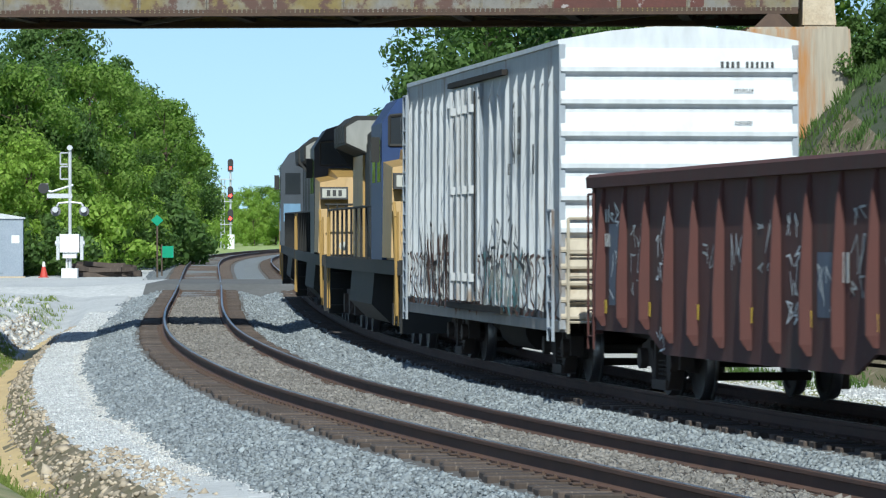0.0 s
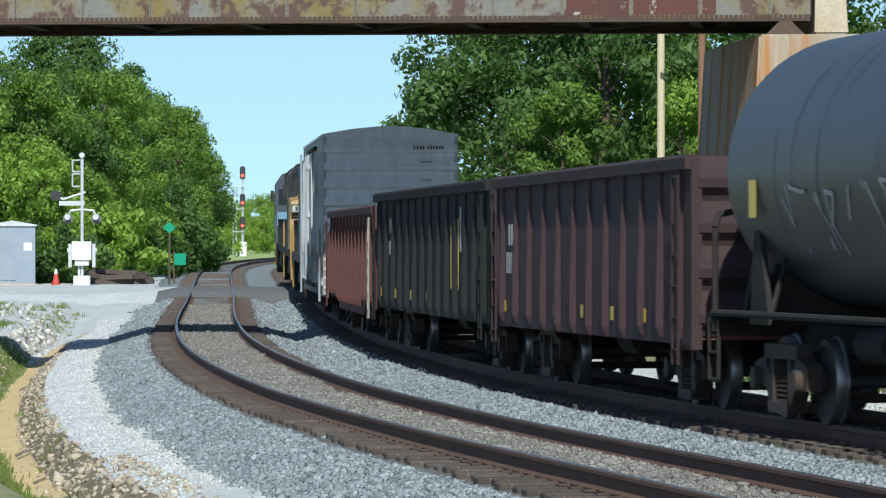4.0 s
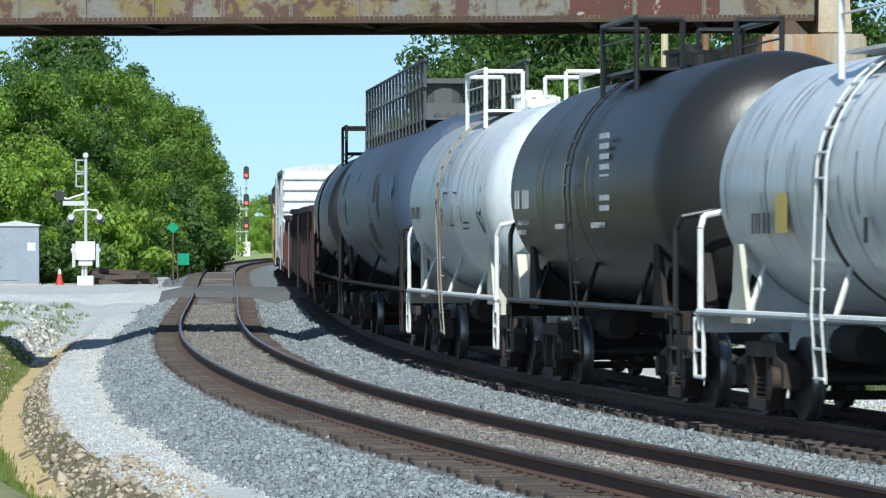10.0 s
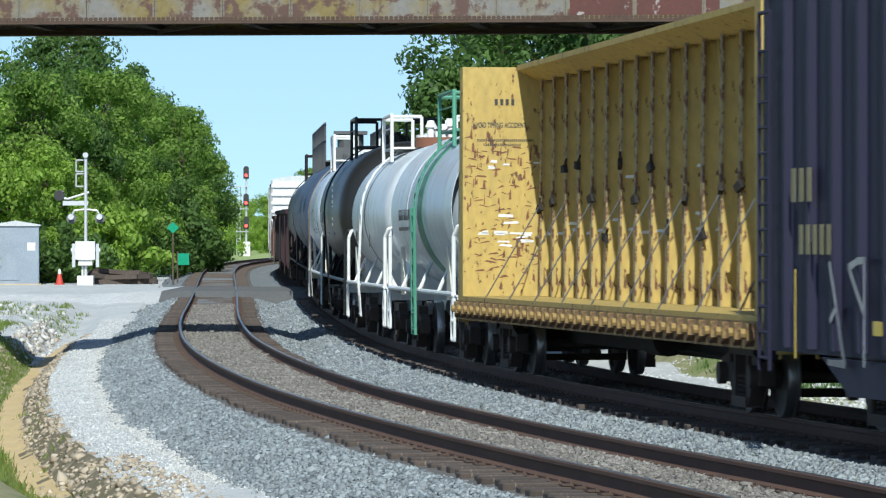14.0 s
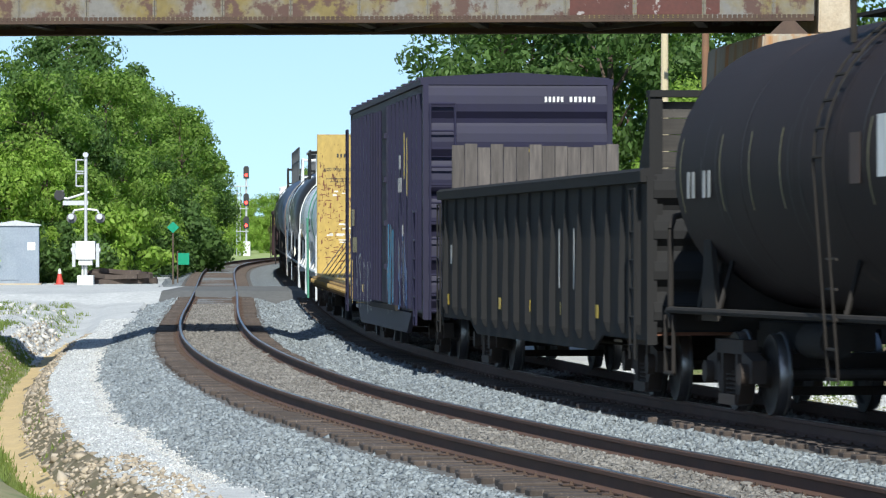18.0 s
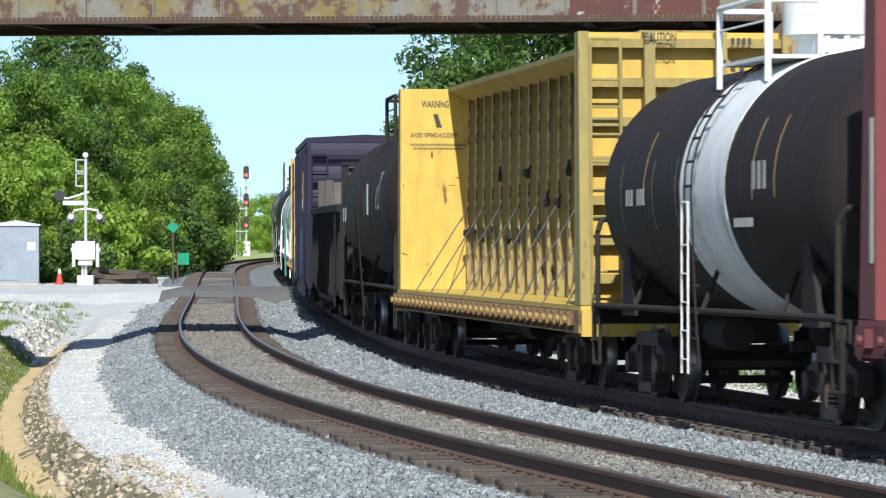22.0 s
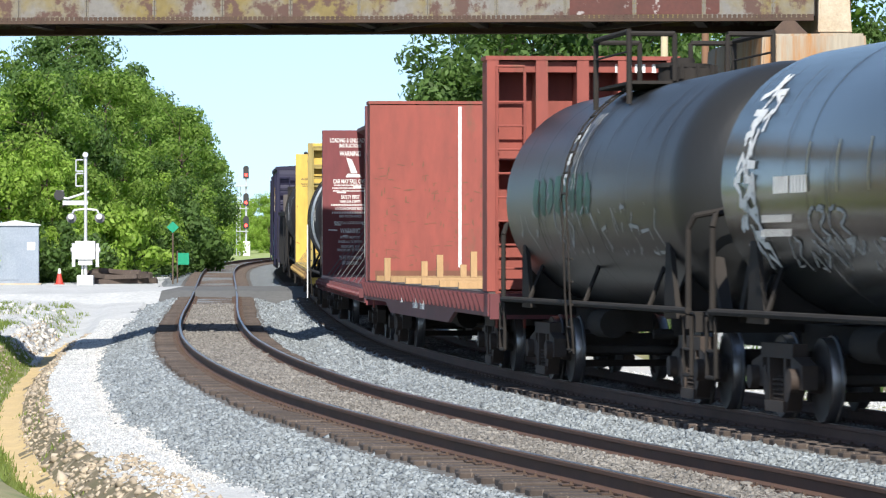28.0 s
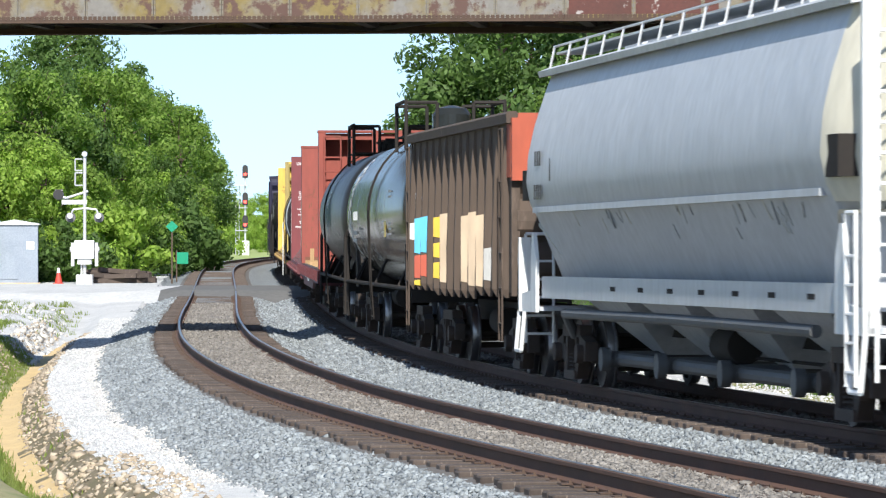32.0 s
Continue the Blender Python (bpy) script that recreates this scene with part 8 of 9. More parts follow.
def ground_at(s, o):
    """Ground height over the rail heads, from the grid."""
    i = np.clip((s - GRID_S[0]) / 0.5, 0, len(GRID_S) - 1.01)
    j = np.clip((o - GRID_O[0]) / 0.1, 0, len(GRID_O) - 1.01)
    i0, j0 = i.astype(int), j.astype(int)
    fi, fj = i - i0, j - j0
    z = GRID_Z
    return (z[i0, j0] * (1 - fi) * (1 - fj) + z[i0 + 1, j0] * fi * (1 - fj) + z[i0, j0 + 1] * (1 - fi) * fj + z[i0 + 1, j0 + 1] * fi * fj)


def along(s, o, z):
    h = np.interp(s, LINE_S, HEAD)
    return np.stack([np.interp(s, LINE_S, LINE_X) - np.sin(h) * o, np.interp(s, LINE_S, LINE_Y) + np.cos(h) * o, level(s) + z], 1)


def stones(name, label, mat, regions, seed, category="gravel"):
    """regions: (s from, s to, o from, o to, per square metre, size, sink)."""
    rng = np.random.default_rng(seed)
    allv, allf, base = [], [], 0
    for s0, s1, o0, o1, dens, size, lift, *fe in regions:
        feather = fe[0] if fe else 0
        n = int((s1 - s0) * abs(o1 - o0) * dens)
        s, o = rng.uniform(s0, s1, n), rng.uniform(min(o0, o1), max(o0, o1), n)
        if feather:
            edge = np.interp(s, EDGE_S, EDGE_O)
            keep = (o < edge + rng.normal(0, 0.06, n)) if feather > 0 else (o > edge - np.abs(rng.normal(0, 0.05, n)))
            if feather < -1:
                keep = np.abs(o - edge - 0.1 - rng.normal(0, 0.05, n)) < 0.1
            s, o = s[keep], o[keep]
            n = len(s)
        z = ground_at(s, o) + lift
        c = along(s, o, z)
        r = size * rng.lognormal(0, 0.32, n)
        v = OCTA[None] * rng.uniform(0.55, 1.15, (n, 6, 1)) + rng.uniform(-0.22, 0.22, (n, 6, 3))
        q = rng.normal(size=(n, 4))
        q /= np.linalg.norm(q, axis=1)[:, None]
        w, x, y, zz = q.T
        R = np.stack([1 - 2 * (y * y + zz * zz), 2 * (x * y - zz * w), 2 * (x * zz + y * w), 2 * (x * y + zz * w), 1 - 2 * (x * x + zz * zz), 2 * (y * zz - x * w),
                      2 * (x * zz - y * w), 2 * (y * zz + x * w), 1 - 2 * (x * x + y * y)], 1).reshape(n, 3, 3)
        v = np.einsum("nij,nkj->nki", R, v) * r[:, None, None]
        v[:, :, 2] *= 0.8
        v += c[:, None, :]
        allv.append(v.reshape(-1, 3))
        allf.append((OCTA_F[None] + (np.arange(n) * 6)[:, None, None] + base).reshape(-1, 3))
        base += n * 6
    return tagged(mesh_bulk(name, np.concatenate(allv), np.concatenate(allf), mat), label, category, kind="stuff")


def blades(name, label, mat, patches, seed):
    """Grass: bent three-point blades; patches: (s0, s1, o0, o1, per square metre, height)."""
    rng = np.random.default_rng(seed)
    vs, fs, base = [], [], 0
    for s0, s1, o0, o1, dens, hgt in patches:
        n = int((s1 - s0) * abs(o1 - o0) * dens)
        # tufts
        k = max(1, n // 14)
        ts, to = rng.uniform(s0, s1, k), rng.uniform(min(o0, o1), max(o0, o1), k)
        pick = rng.integers(0, k, n)
        s, o = ts[pick] + rng.normal(0, 0.07, n), to[pick] + rng.normal(0, 0.07, n)
        c = along(s, o, ground_at(s, o) - 0.02)
        a = rng.uniform(0, 6.283, n)
        h = hgt * rng.uniform(0.4, 1.2, n)
        wd = 0.006 + 0.012 * rng.random(n)
        lean = rng.uniform(0.1, 0.6, n) * h
        d = np.stack([np.cos(a), np.sin(a), 0 * a], 1)
        e = np.stack([-np.sin(a), np.cos(a), 0 * a], 1)
        up = np.array((0, 0, 1.0))
        p = np.stack([c - e * wd[:, None], c + e * wd[:, None], c + d * (lean * 0.4)[:, None] + up * (h * 0.6)[:, None] + e * (wd * 0.7)[:, None], c + d * lean[:, None] + up * h[:, None]], 1)
        vs.append(p.reshape(-1, 3))
        fs.append((np.array((0, 1, 2, 3))[None] + (np.arange(n) * 4)[:, None] + base))
        base += n * 4
    return tagged(mesh_bulk(name, np.concatenate(vs), np.concatenate(fs), mat), label, "grass", kind="stuff")


def build_loose():
    height_grid()
    stones("ballast_stones", "angular blue-grey ballast stones", M["stone"], (
        (14, 62, 1.37, 3.0, 330, 0.034, 0.005, 1), (62, 100, 1.37, 3.0, 170, 0.038, 0.005, 1), (100, 145, 1.3, 3.0, 70, 0.045, 0.0, 1), (14, 100, 0.85, 1.3, 8, 0.024, 0.0),
        (14, 62, -1.37, -3.1, 330, 0.034, 0.005), (62, 100, -1.37, -3.05, 170, 0.038, 0.005), (100, 145, -1.3, -3.2, 60, 0.045, 0.0), (14, 100, -0.85, -1.3, 8, 0.024, 0.0),
        (14, 62, -5.75, -7.4, 150, 0.036, 0.005), (62, 110, -5.75, -7.4, 60, 0.04, 0.0)), 1)
    stones("gauge_stones", "dusty small stones between the rails", M["gauge_stone"], (
        (12, 62, -0.68, 0.68, 330, 0.029, 0.008), (62, 130, -0.68, 0.68, 160, 0.034, 0.006), (12, 62, -3.8, -5.2, 110, 0.03, 0.004), (62, 110, -3.8, -5.2, 50, 0.034, 0.0)), 2)
    stones("path_gravel", "pale crushed limestone on the path", M["path_stone"], (
        (16, 80, 2.2, 3.45, 300, 0.017, 0.0, -1), (80, 125, 2.1, 3.45, 110, 0.022, 0.0, -1), (98, 130, 4.3, 8.5, 10, 0.03, 0.0), (24, 78, -7.2, -11.5, 90, 0.03, 0.0)), 3)
    stones("ditch_rubble", "tan and white rubble along the ditch", M["rubble"], (
        (26, 38, 3.0, 4.2, 40, 0.045, 0.0), (38, 46, 3.4, 4.1, 24, 0.04, 0.0), (46, 62, 3.42, 4.0, 44, 0.04, 0.0), (62, 115, 3.45, 3.95, 36, 0.045, 0.0), (60, 120, 4.5, 5.2, 22, 0.055, 0.0), (33, 44, 3.5, 4.1, 5, 0.09, -0.01)), 4, "rubble")
    stones("pale_rubble", "broken white limestone rubble on the mound by the road", M["pale_rock"], (
        (94, 122, 4.35, 5.3, 5, 0.1, 0.0), (100, 134, 4.6, 7.5, 0.8, 0.14, 0.0)), 14, "rubble")
    stones("chip_fringe", "line of white limestone chips along the ballast foot", M["pale_rock"], ((30, 100, 2.0, 3.2, 420, 0.016, 0.004, -2),), 15)
    blades("grass", "rough green grass beside the ditch", M["grass"], (
        (34, 50, 4.35, 5.6, 600, 0.13), (50, 100, 4.42, 6.5, 260, 0.12), (28, 36, 3.9, 4.5, 160, 0.12), (84, 112, 5.6, 9.0, 130, 0.16), (112, 130, 4.6, 5.6, 14, 0.14), (40, 66, 3.6, 4.0, 16, 0.1), (120, 140, 4.2, 8.9, 18, 0.16),
        (192, 290, 4.6, 8.9, 45, 0.3)), 5)
    # deep leaf green puts the bank's shade into its grass too
    blades("bank_grass", "dull green grass on the bank", M["leaf_dark"], ((60, 140, -9.8, -15.5, 110, 0.2),), 6)


# ---- foliage ----
def leaf_cloud(seed, blobs, spread, height, base, per, size, flat=0.8):
    """Leaf quads on the shells of many small clumps; returns vertices and faces."""
    rng = np.random.default_rng(seed)
    cs, rs = [], []
    for i in range(blobs):
        t = rng.random() ** 0.8
        z = base + (height - base) * t
        w = spread * (0.35 + 0.75 * math.sin(math.pi * min(0.97, 0.18 + t * 0.8))) * math.sqrt(rng.random())
        a = rng.uniform(0, 6.283)
        cs.append((w * math.cos(a), w * math.sin(a), z))
        rs.append(spread * rng.uniform(0.16, 0.34))
    cs, rs = np.array(cs), np.array(rs)
    n = blobs * per
    k = np.repeat(np.arange(blobs), per)
    d = rng.normal(size=(n, 3))
    d /= np.linalg.norm(d, axis=1)[:, None]
    d[:, 2] *= flat
    r = rs[k] * rng.uniform(0.55, 1.08, n)
    p = cs[k] + d * r[:, None] + rng.normal(0, 0.05, (n, 3))
    nrm = d + rng.normal(0, 0.33, (n, 3))
    nrm /= np.linalg.norm(nrm, axis=1)[:, None]
    u = np.cross(nrm, rng.normal(size=(n, 3)))
    u /= np.linalg.norm(u, axis=1)[:, None]
    v = np.cross(nrm, u)
    s = size * rng.uniform(0.5, 1.35, n)[:, None]
    fold = nrm * s * rng.uniform(-0.3, 0.3, n)[:, None]
    q = np.stack([p - u * s, p - v * s * 0.5 + fold, p + u * s, p + v * s * 0.5 + fold], 1).reshape(-1, 3)
    return q, np.arange(n * 4).reshape(n, 4)


def tree(name, label, seed, height, spread, mat, blobs=46, per=170, size=0.16, base=0.12):
    rnd = random.Random(seed)
    t = tagged(new(name), label, "tree")
    bm = bmesh.new()
    p, r = Vector((0, 0, -0.3)), 0.02 * height
    for i in range(5):
        q = Vector((rnd.uniform(-0.25, 0.25), rnd.uniform(-0.25, 0.25), height * 0.17 * (i + 1)))
        rod(bm, p, q, r, 8, r * 0.78)
        if i > 0:
            for k in range(3):
                a = rnd.uniform(0, 6.28)
                e = q + Vector((math.cos(a) * spread * 0.6, math.sin(a) * spread * 0.6, height * rnd.uniform(0.08, 0.2)))
                m = q.lerp(e, 0.5) + Vector((0, 0, 0.25))
                rod(bm, q, m, r * 0.45, 5, r * 0.3)
                rod(bm, m, e, r * 0.3, 5, r * 0.12)
        p, r = q, r * 0.78
    part("trunk", bm, M["bark"], t)
    v, f = leaf_cloud(seed, blobs, spread, height, height * base, per, size)
    mesh_bulk("crown", v, f, mat, t)
    return t


def build_woods():
    kinds = [tree("tree", "broadleaf tree in full mid-green leaf", 101, 11.0, 3.6, M["leaf"], 52, 250, 0.13), tree("tree", "tall broadleaf tree with dark green crown", 102, 13.0, 3.4, M["leaf_dark"], 52, 250, 0.13),
             tree("tree", "young tree with bright yellow-green leaves", 103, 8.0, 2.8, M["leaf_light"], 44, 230, 0.12, 0.05), tree("tree", "slender broadleaf tree with mid-green crown", 104, 10.0, 2.7, M["leaf"], 46, 230, 0.125),
             tree("tree", "spreading tree with dense deep green leaves", 105, 9.5, 4.0, M["leaf_dark"], 58, 250, 0.135, 0.08)]
    bush = tagged(new("bush"), "dense green undergrowth bush", "bush", "undergrowth along the wood")
    v, f = leaf_cloud(106, 26, 1.7, 2.3, 0.1, 120, 0.12)
    mesh_bulk("foliage", v, f, M["leaf_light"], bush)
    bush2 = tagged(new("bush"), "dark green undergrowth bush", "bush", "undergrowth along the wood")
    v, f = leaf_cloud(107, 26, 1.9, 2.6, 0.1, 120, 0.13)
    mesh_bulk("foliage", v, f, M["leaf_dark"], bush2)
    used = set()
    rnd = random.Random(6)

    def put(k, x, y, sc=1.0, z=-0.3, group="trees beyond the crossing"):
        src = kinds[k] if isinstance(k, int) else k
        m = pose(x, y, z, 0, 0, rnd.uniform(0, 360))
        if src not in used:
            used.add(src)
            src.matrix_basis, src.scale = m, (sc, sc, sc * rnd.uniform(0.95, 1.08))
            tagged(src, group=group)
            return src
        o = copy_thing(src, m)
        o.scale = (sc, sc, sc * rnd.uniform(0.95, 1.08))
        return o
    # wood on the outside of the curve, behind the road
    for k, x, y, s in ((2, -21.0, 206, 0.95), (0, -22.5, 212, 1.0), (3, -18.6, 214, 0.92), (1, -24.5, 224, 0.95), (4, -19.6, 222, 0.98), (0, -16.6, 226, 0.86), (1, -21.0, 240, 0.95), (3, -16.8, 238, 0.92),
                       (4, -14.8, 236, 0.62), (0, -18.2, 252, 0.98), (1, -21.5, 262, 1.08), (3, -14.8, 258, 0.92), (0, -17.6, 276, 0.88), (4, -16.0, 284, 0.8), (1, -19.8, 290, 1.0), (3, -16.6, 300, 0.86),
                       (0, -18.4, 316, 0.95), (1, -18.6, 330, 0.82), (3, -17.2, 340, 0.7), (4, -19.5, 352, 0.72), (2, -15.4, 262, 0.5), (2, -14.6, 246, 0.42), (2, -17.4, 220, 0.66), (2, -23.0, 202, 1.0), (2, -21.6, 199, 0.75), (2, -24.6, 203, 1.05), (2, -18.0, 209, 0.75), (2, -20.2, 207, 0.8), (2, -16.2, 215, 0.6), (2, -15.2, 230, 0.7), (0, -26.5, 214, 0.95), (1, -29, 232, 1.0),
                       (4, -27, 246, 1.0), (3, -24, 256, 1.0), (0, -25, 280, 1.0)):
        put(k, x, y, s)
    for x, y in ((-15.2, 214), (-14.2, 228), (-13.8, 244), (-14.6, 264), (-15.4, 282), (-16.0, 300), (-16.6, 320), (-17.8, 208), (-20.0, 204), (-22.4, 202), (-14.4, 256), (-13.6, 236), (-16.6, 206), (-18.9, 207), (-15.8, 292), (-17.0, 340)):
        b = put(bush if rnd.random() < 0.55 else bush2, x, y, rnd.uniform(0.8, 1.35), group="undergrowth along the wood")
    # trees on the inside of the curve, behind the bridge
    for k, x, y, s in ((4, 2.6, 148, 1.05), (1, 5.2, 142, 0.9), (0, 8.6, 150, 1.05), (4, 9.6, 140, 0.95), (1, 2.2, 162, 0.95), (3, 6.6, 158, 1.1), (0, 13.0, 146, 1.0), (4, 12.5, 132, 0.8), (1, 16, 138, 0.95), (0, 4.4, 172, 1.0), (2, 7.2, 136, 0.75), (1, 20, 128, 0.9), (3, 3.8, 140, 0.62)):
        put(k, x, y, s, -0.2, "trees behind the bridge")
    for x, y, s in ((4.2, 134, 1.0), (7.4, 128, 1.0), (9.6, 124, 1.1), (2.6, 142, 1.1), (12.0, 120, 1.1)):
        put(bush2, x, y, s, 0.1, group="undergrowth along the wood")
    # far wood where the line bends away; its haze is put into paler leaves
    for i in range(38):
        put(rnd.choice((0, 2, 3, 2)), -34 + i * 1.3 + rnd.uniform(-0.8, 0.8), 470 + rnd.uniform(-30, 60), rnd.uniform(0.6, 0.8))
    for i in range(12):
        put(2, -26 + i * 0.9, 400 + i * 5 + rnd.uniform(-6, 6), rnd.uniform(0.35, 0.6))
    # bushes on the bank by the abutment
    for x, y, z, s in ((8.0, 98.8, 2.6, 0.3), (10.4, 97.0, 4.4, 0.45), (11.3, 99.0, 5.4, 0.5), (9.2, 100.2, 3.6, 0.3), (12.6, 98, 6.0, 0.6), (11.8, 95, 5.2, 0.35), (13.4, 101, 6.6, 0.6), (8.4, 100.3, 4.0, 0.38), (9.2, 100.0, 4.9, 0.4), (9.9, 101.2, 5.4, 0.5), (10.3, 99.5, 5.8, 0.5)):
        put(bush2 if x > 8.5 else bush, x, y, s, z, group="undergrowth along the wood")


# ---- road, crossing signals, wayside ----
def build_wayside():
    # road over the tracks
    cx = on_line(152, 0, 0)
    verts, faces = [], []
    n = 40
    for i in range(n + 1):
        x = -70 + i * 3.0
        yc = cx.y + (x - cx.x) * -0.16
        zz = 0.012 if abs(x - cx.x + -2.2) < 6 else -0.12
        for y, dz in ((yc - 9.5, -0.45), (yc - 7.2, 0.0), (yc + 7.2, 0.0), (yc + 9.5, -0.45)):
            verts.append((x, y, float(level(152)) + zz + dz - 0.02))
    for i in range(n):
        for j in range(3):
            faces.append((i * 4 + j, i * 4 + j + 1, i * 4 + 5 + j, i * 4 + 4 + j))
    road = tagged(raw("road", verts, faces, M["asphalt"]), "gravel road with a dark asphalt crossing over the tracks", "road", kind="structure")
    road.data.materials.append(M["path"])
    road.data.polygons.foreach_set("material_index", [0 if -8.6 < -70 + (i // 3) * 3.0 + 1.5 < 9 else 1 for i in range(n * 3)])

    def mast(m, label, lit=False):
        t = tagged(new("crossing_signal"), label, "signal", "level crossing signals")
        t.matrix_basis = m
        b = lambda nm, mat, f, lb="", sm=False: add(t, nm, mat, f, lb, sm)
        b("foundation", M["white"], lambda bm: box(bm, -0.35, 0.35, -0.35, 0.35, -0.3, 0.35))
        b("mast", M["aluminium"], lambda bm: rod(bm, (0, 0, 0.35), (0, 0, 5.7), 0.075, 12), sm=True)
        b("gate_mechanism", M["white"], lambda bm: (box(bm, -0.42, 0.42, -0.35, 0.35, 1.05, 1.85), box(bm, -0.3, 0.3, -0.25, 0.25, 0.8, 1.05)), "white gate mechanism box")
        for s in (-1, 1):
            b("counterweight", M["aluminium"], lambda bm: (box(bm, s * 0.52 - 0.07, s * 0.52 + 0.07, -0.12, 0.12, 0.72, 1.75), rod(bm, (s * 0.44, 0, 1.45), (s * 0.64, 0, 1.45), 0.12, 10)))
        b("light_arm", M["aluminium"], lambda bm: tube(bm, [(-0.62, 0, 2.95), (-0.5, 0, 3.2), (0.0, 0, 3.25), (0.5, 0, 3.2), (0.62, 0, 2.95)], 0.045, 8))
        for s in (-1, 1):
            b("flasher", M["flasher_grey"], lambda bm: (rod(bm, (s * 0.62, -0.05, 2.85), (s * 0.62, 0.1, 2.85), 0.22, 20), rod(bm, (s * 0.62, 0.1, 2.85), (s * 0.62, 0.35, 2.85), 0.13, 12)))
            b("flasher_hood", M["aluminium"], lambda bm: rod(bm, (s * 0.62, -0.32, 2.92), (s * 0.62, -0.06, 2.92), 0.13, 12))
        b("bracket_arm", M["aluminium"], lambda bm: (tube(bm, [(0.15, 0, 4.0), (-0.8, 0, 3.7), (-1.0, 0, 3.75)], 0.05, 8), box(bm, -1.0, 0.1, -0.05, 0.05, 3.42, 3.62)))
        b("arm_light", M["black"], lambda bm: (rod(bm, (-1.15, -0.1, 3.85), (-1.15, 0.15, 3.85), 0.23, 18), rod(bm, (-1.3, 0.0, 4.02), (-0.95, 0.0, 4.02), 0.06, 8)))
        b("bell", M["aluminium"], lambda bm: (rod(bm, (0, -0.14, 5.62), (0, 0.14, 5.62), 0.12, 14)))
        b("crossbuck", M["aluminium"], lambda bm: (tube(bm, [(-0.1, 0.02, 5.4), (-0.42, 0.02, 5.4), (-0.42, 0.02, 4.9), (-0.1, 0.02, 4.9)], 0.035, 6), tube(bm, [(-0.1, 0.02, 4.8), (-0.42, 0.02, 4.8), (-0.42, 0.02, 4.25), (-0.1, 0.02, 4.25)], 0.035, 6)), "sign frame seen edge on")
        b("cable_pipe", M["white"], lambda bm: rod(bm, (-0.14, 0.0, 0.3), (-0.14, 0.0, 1.05), 0.045, 8))
        return t
    mast(pose(-15.62, 200, -0.2), "silver level crossing signal mast with white gate box")
    mast(pose(-0.2, 192, -0.2, 0, 0, 180), "silver level crossing signal mast beside the far track")
    # equipment cabinet
    cab = tagged(new("equipment_cabinet"), "pale grey metal signal equipment cabinet with low pitched roof", "cabinet")
    cab.matrix_basis = pose(-18.75, 201, -0.3, 0, 0, 4)
    add(cab, "body", M["cabinet"], lambda bm: box(bm, -1.0, 1.0, -1.0, 1.0, 0.1, 2.62))
    add(cab, "roof", M["aluminium"], lambda bm: prism_y(bm, [(-1.08, 2.62), (1.08, 2.62), (1.08, 2.68), (0, 2.86), (-1.08, 2.68)], -1.08, 1.08))
    add(cab, "door", M["cabinet"], lambda bm: box(bm, -0.75, 0.15, -1.03, -1.002, 0.25, 2.4))
    add(cab, "notice", M["white"], lambda bm: box(bm, 0.5, 0.85, -1.012, -1.002, 1.55, 1.9))
    add(cab, "plinth", M["capstone"], lambda bm: box(bm, -1.1, 1.1, -1.1, 1.1, -0.3, 0.1))
    # traffic cone
    cone = tagged(new("traffic_cone"), "red and white traffic cone at the wood's edge", "cone")
    cone.matrix_basis = pose(-16.85, 201, -0.28)
    add(cone, "base", M["cone"], lambda bm: box(bm, -0.22, 0.22, -0.22, 0.22, 0, 0.05))
    add(cone, "body", M["cone"], lambda bm: rod(bm, (0, 0, 0.05), (0, 0, 0.5), 0.18, 16, 0.08))
    add(cone, "collar", M["white"], lambda bm: rod(bm, (0, 0, 0.5), (0, 0, 0.72), 0.08, 16, 0.05))
    # dark pile of old sleepers by the road
    pile = tagged(new("sleeper_pile"), "dark heap of discarded timber sleepers", "timber pile")
    pile.matrix_basis = pose(-14.3, 203, -0.25)
    rnd = random.Random(2)
    for i in range(11):
        o = add(pile, "sleeper", M["tie"], lambda bm: box(bm, -1.25, 1.25, -0.12, 0.12, -0.1, 0.1))
        o.matrix_basis = pose(rnd.uniform(-0.5, 0.4), rnd.uniform(-0.5, 0.5), 0.1 + 0.2 * (i // 4), rnd.uniform(-4, 4), rnd.uniform(-5, 5), rnd.uniform(-30, 30))
    # small green sign on a post, green box
    sg = tagged(new("track_sign"), "small green diamond sign on a thin post", "sign")
    sg.matrix_basis = pose(-12.1, 205, -0.3)
    add(sg, "post", M["bark"], lambda bm: rod(bm, (0, 0, 0), (0, 0, 2.8), 0.04, 8))
    add(sg, "plate", M["sign_green"], lambda bm: prism_y(bm, [(-0.28, 2.56), (0, 2.3), (0.28, 2.56), (0, 2.82)], -0.055, -0.045), "green sign plate")
    gb = tagged(new("relay_box"), "green wayside box on a short post", "box")
    gb.matrix_basis = pose(-11.7, 206, -0.3)
    add(gb, "post", M["bark"], lambda bm: rod(bm, (-0.25, 0, -0.1), (-0.25, 0, 1.5), 0.035, 8))
    add(gb, "case", M["sign_green"], lambda bm: box(bm, -0.22, 0.28, -0.2, 0.2, 0.88, 1.4))
    # colour light signal by the line
    sig = tagged(new("railway_signal"), "tall railway signal with three heads showing red", "signal")
    sig.matrix_basis = pose(-17.2, 400, 0.0)
    add(sig, "mast", M["aluminium"], lambda bm: rod(bm, (0, 0, 0), (0, 0, 7.0), 0.09, 10))
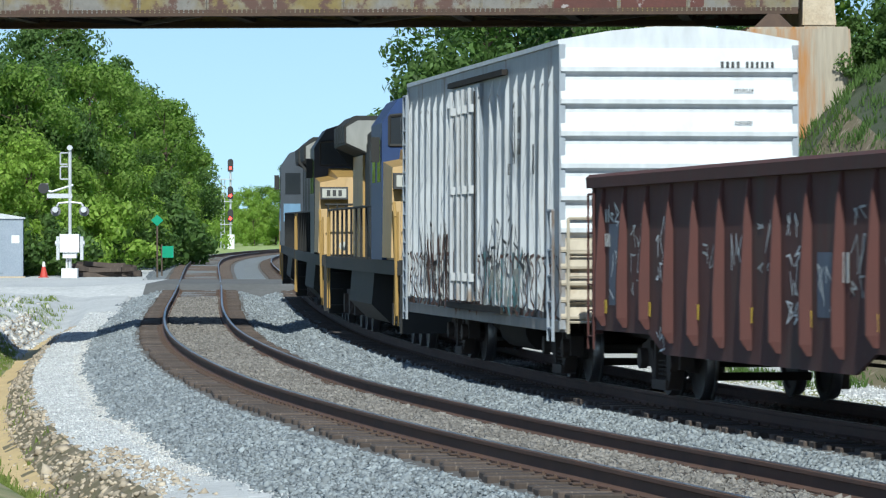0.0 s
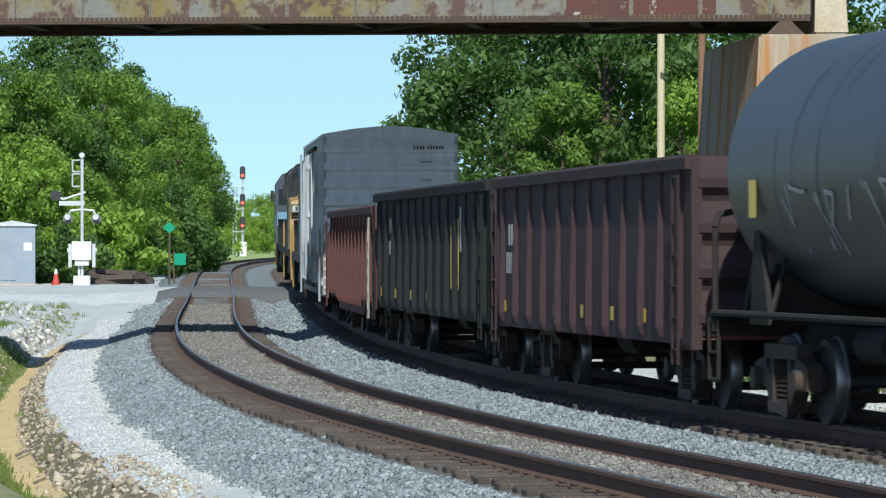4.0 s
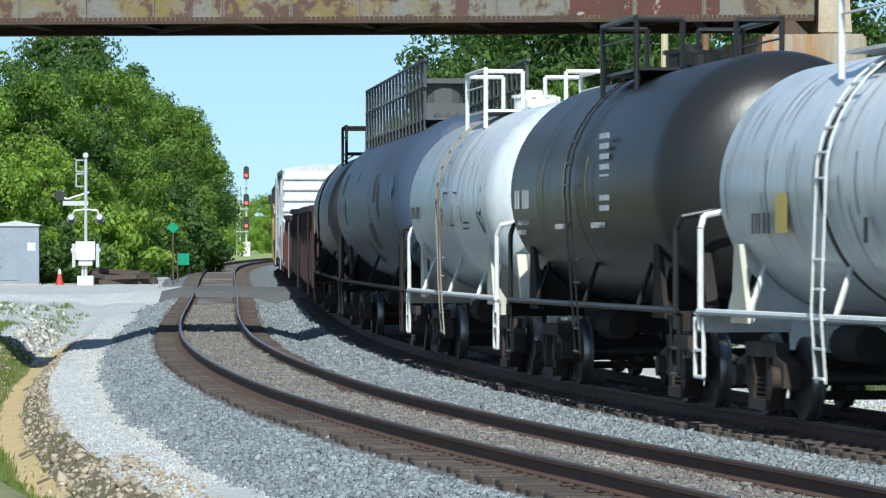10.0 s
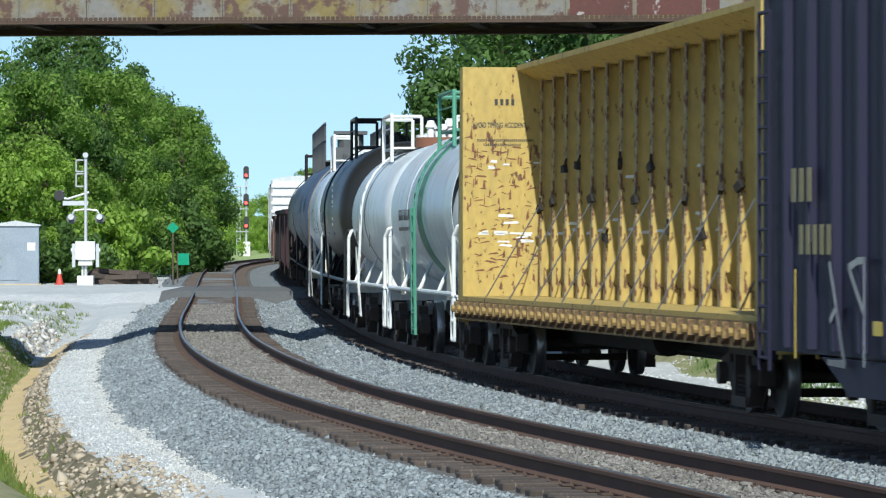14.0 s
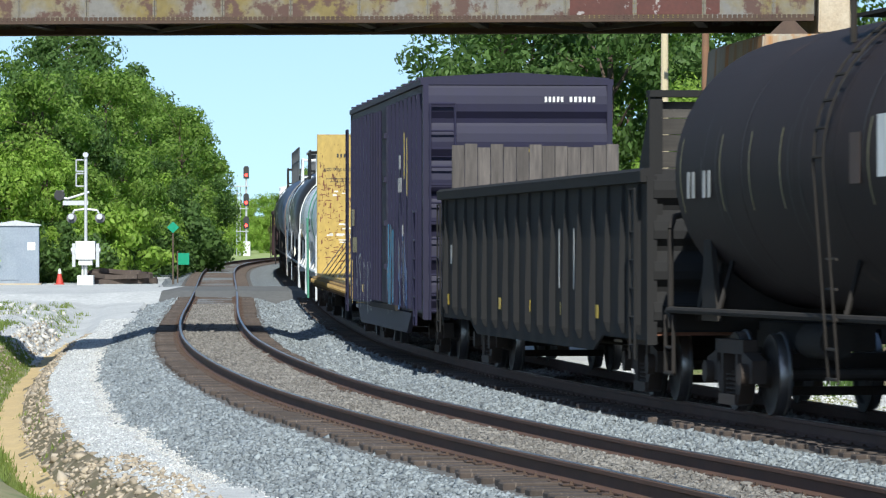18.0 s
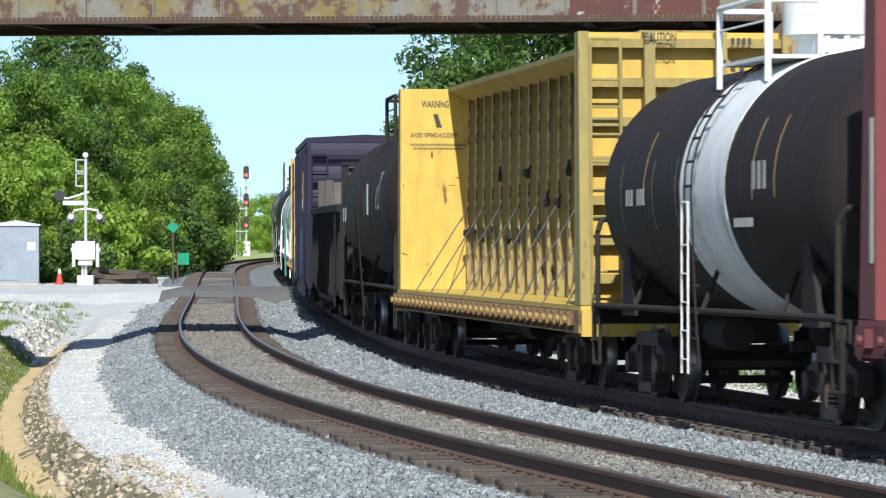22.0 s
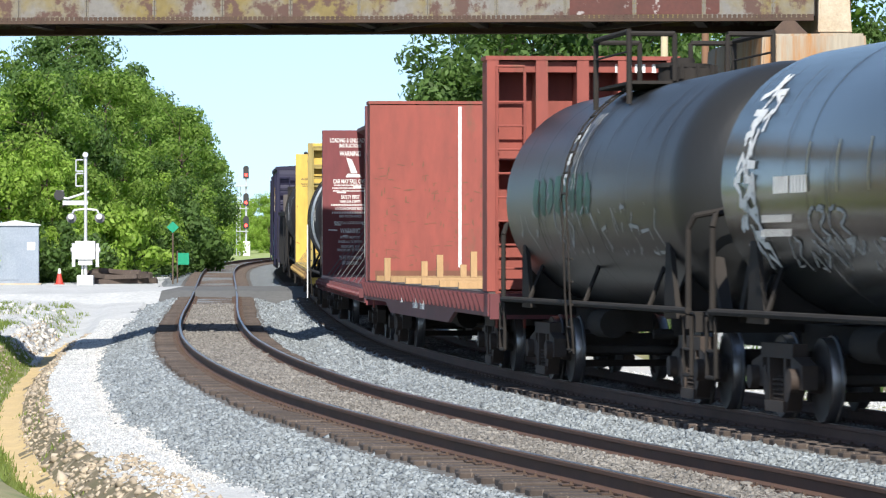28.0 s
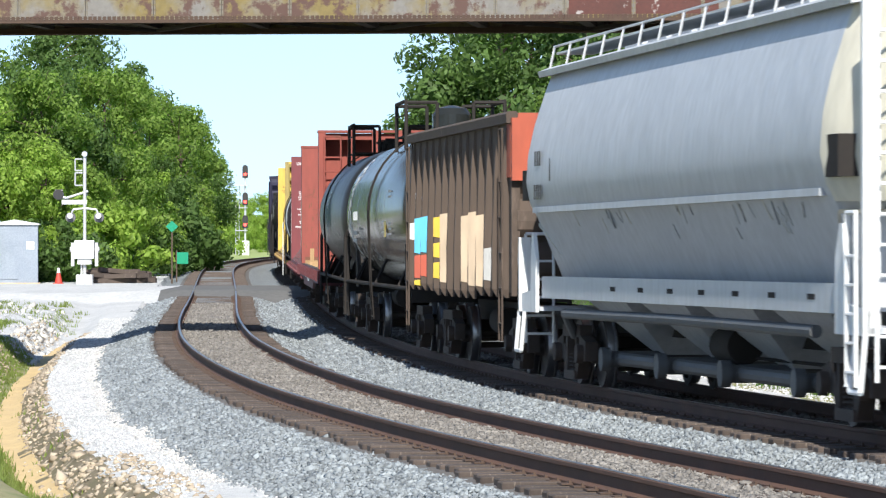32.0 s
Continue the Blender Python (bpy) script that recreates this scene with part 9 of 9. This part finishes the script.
    add(sig, "ladder", M["aluminium"], lambda bm: (rod(bm, (-0.55, 0.1, 0), (-0.5, 0.1, 6.2), 0.035, 6), rod(bm, (-0.85, 0.1, 0), (-0.8, 0.1, 6.2), 0.035, 6), [rod(bm, (-0.85, 0.1, z), (-0.5, 0.1, z), 0.02, 5) for z in np.arange(0.4, 6.2, 0.3)]))
    add(sig, "base_case", M["white"], lambda bm: box(bm, -0.25, 0.35, -0.3, 0.3, -0.2, 1.3), "white base case")
    for z, lb in ((7.3, "top"), (4.9, "middle"), (2.9, "low")):
        h = add(sig, "signal_head", M["black"], lambda bm: (box(bm, -0.24, 0.24, -0.2, 0.1, z - 0.5, z + 0.4), rod(bm, (0, -0.18, z + 0.38), (0, 0.08, z + 0.38), 0.24, 16)), "black signal head")
        bm = bmesh.new()
        rod(bm, (0, -0.24, z - 0.2), (0, -0.205, z - 0.2), 0.13, 14)
        part("red_lamp", bm, M["red_lamp"], h, "lit red lamp")
        if z < 7:
            add(sig, "platform", M["aluminium"], lambda bm: box(bm, -0.9, 0.2, -0.3, 0.3, z - 0.75, z - 0.68))
    add(sig, "top_platform", M["aluminium"], lambda bm: box(bm, -1.0, 0.25, -0.35, 0.35, 6.1, 6.17))
    # timber poles behind the bridge
    for x, y, hgt, mt, lb in ((6.35, 131, 10.5, "pole", "pale timber utility pole"), (7.35, 128, 9.6, "rust_pole", "rusty brown pole by the abutment")):
        p = tagged(new("utility_pole"), lb, "pole")
        p.matrix_basis = pose(x, y, 0)
        add(p, "shaft", M[mt], lambda bm: rod(bm, (0, 0, -0.5), (0, 0, hgt), 0.13, 12, 0.1), smooth=True)
        add(p, "cross_arm", M[mt], lambda bm: box(bm, -1.0, 1.0, -0.05, 0.05, hgt - 0.7, hgt - 0.58))
        for s in (-0.85, -0.4, 0.4, 0.85):
            add(p, "insulator", M["glass"], lambda bm: rod(bm, (s, 0, hgt - 0.58), (s, 0, hgt - 0.42), 0.045, 8))

build_ground()
build_track(near, "empty near track with rusty rails on dark sleepers")
build_track(far, "far track under the train, rusty rails on dark sleepers")
build_bridge()
build_wayside()
build_train()
build_woods()
build_loose()


def motions():
    spots = {}
    for car, mid, b in CARS:
        rows = []
        turn = 180 if car.name in TURNED else 0
        spots[car.name] = (mid, turn)
        for t in np.arange(0, 32.01, 1.0):
            s = run(t) + mid
            p, q = on_line(s - b, far(s - b)), on_line(s + b, far(s + b))
            m, d = (p + q) / 2, q - p
            rows.append((float(t), pose(m.x, m.y, m.z, 0, -math.degrees(math.atan2(d.z, d.xy.length)), math.degrees(math.atan2(d.y, d.x))) @ pose(0, 0, 0, 0, 0, turn)))
        walk(car, rows)
    # wheels roll while their car is along the seen stretch
    for wheel, name in ROLL:
        mid, turn = spots[name]
        at = wheel.matrix_basis.copy()
        sign = -1 if turn else 1
        times = [k / FPS for k in range(0, 32 * FPS + 1) if -12 < run(k / FPS) + mid < 190]
        rows = [(t, at @ pose(0, 0, 0, 0, sign * math.degrees(run(t) / 0.457), 0)) for t in times]
        if times[0] > 0:
            rows.insert(0, (0.0, rows[0][1]))
        if times[-1] < 32:
            rows.append((32.0, rows[-1][1]))
        walk(wheel, rows)


motions()
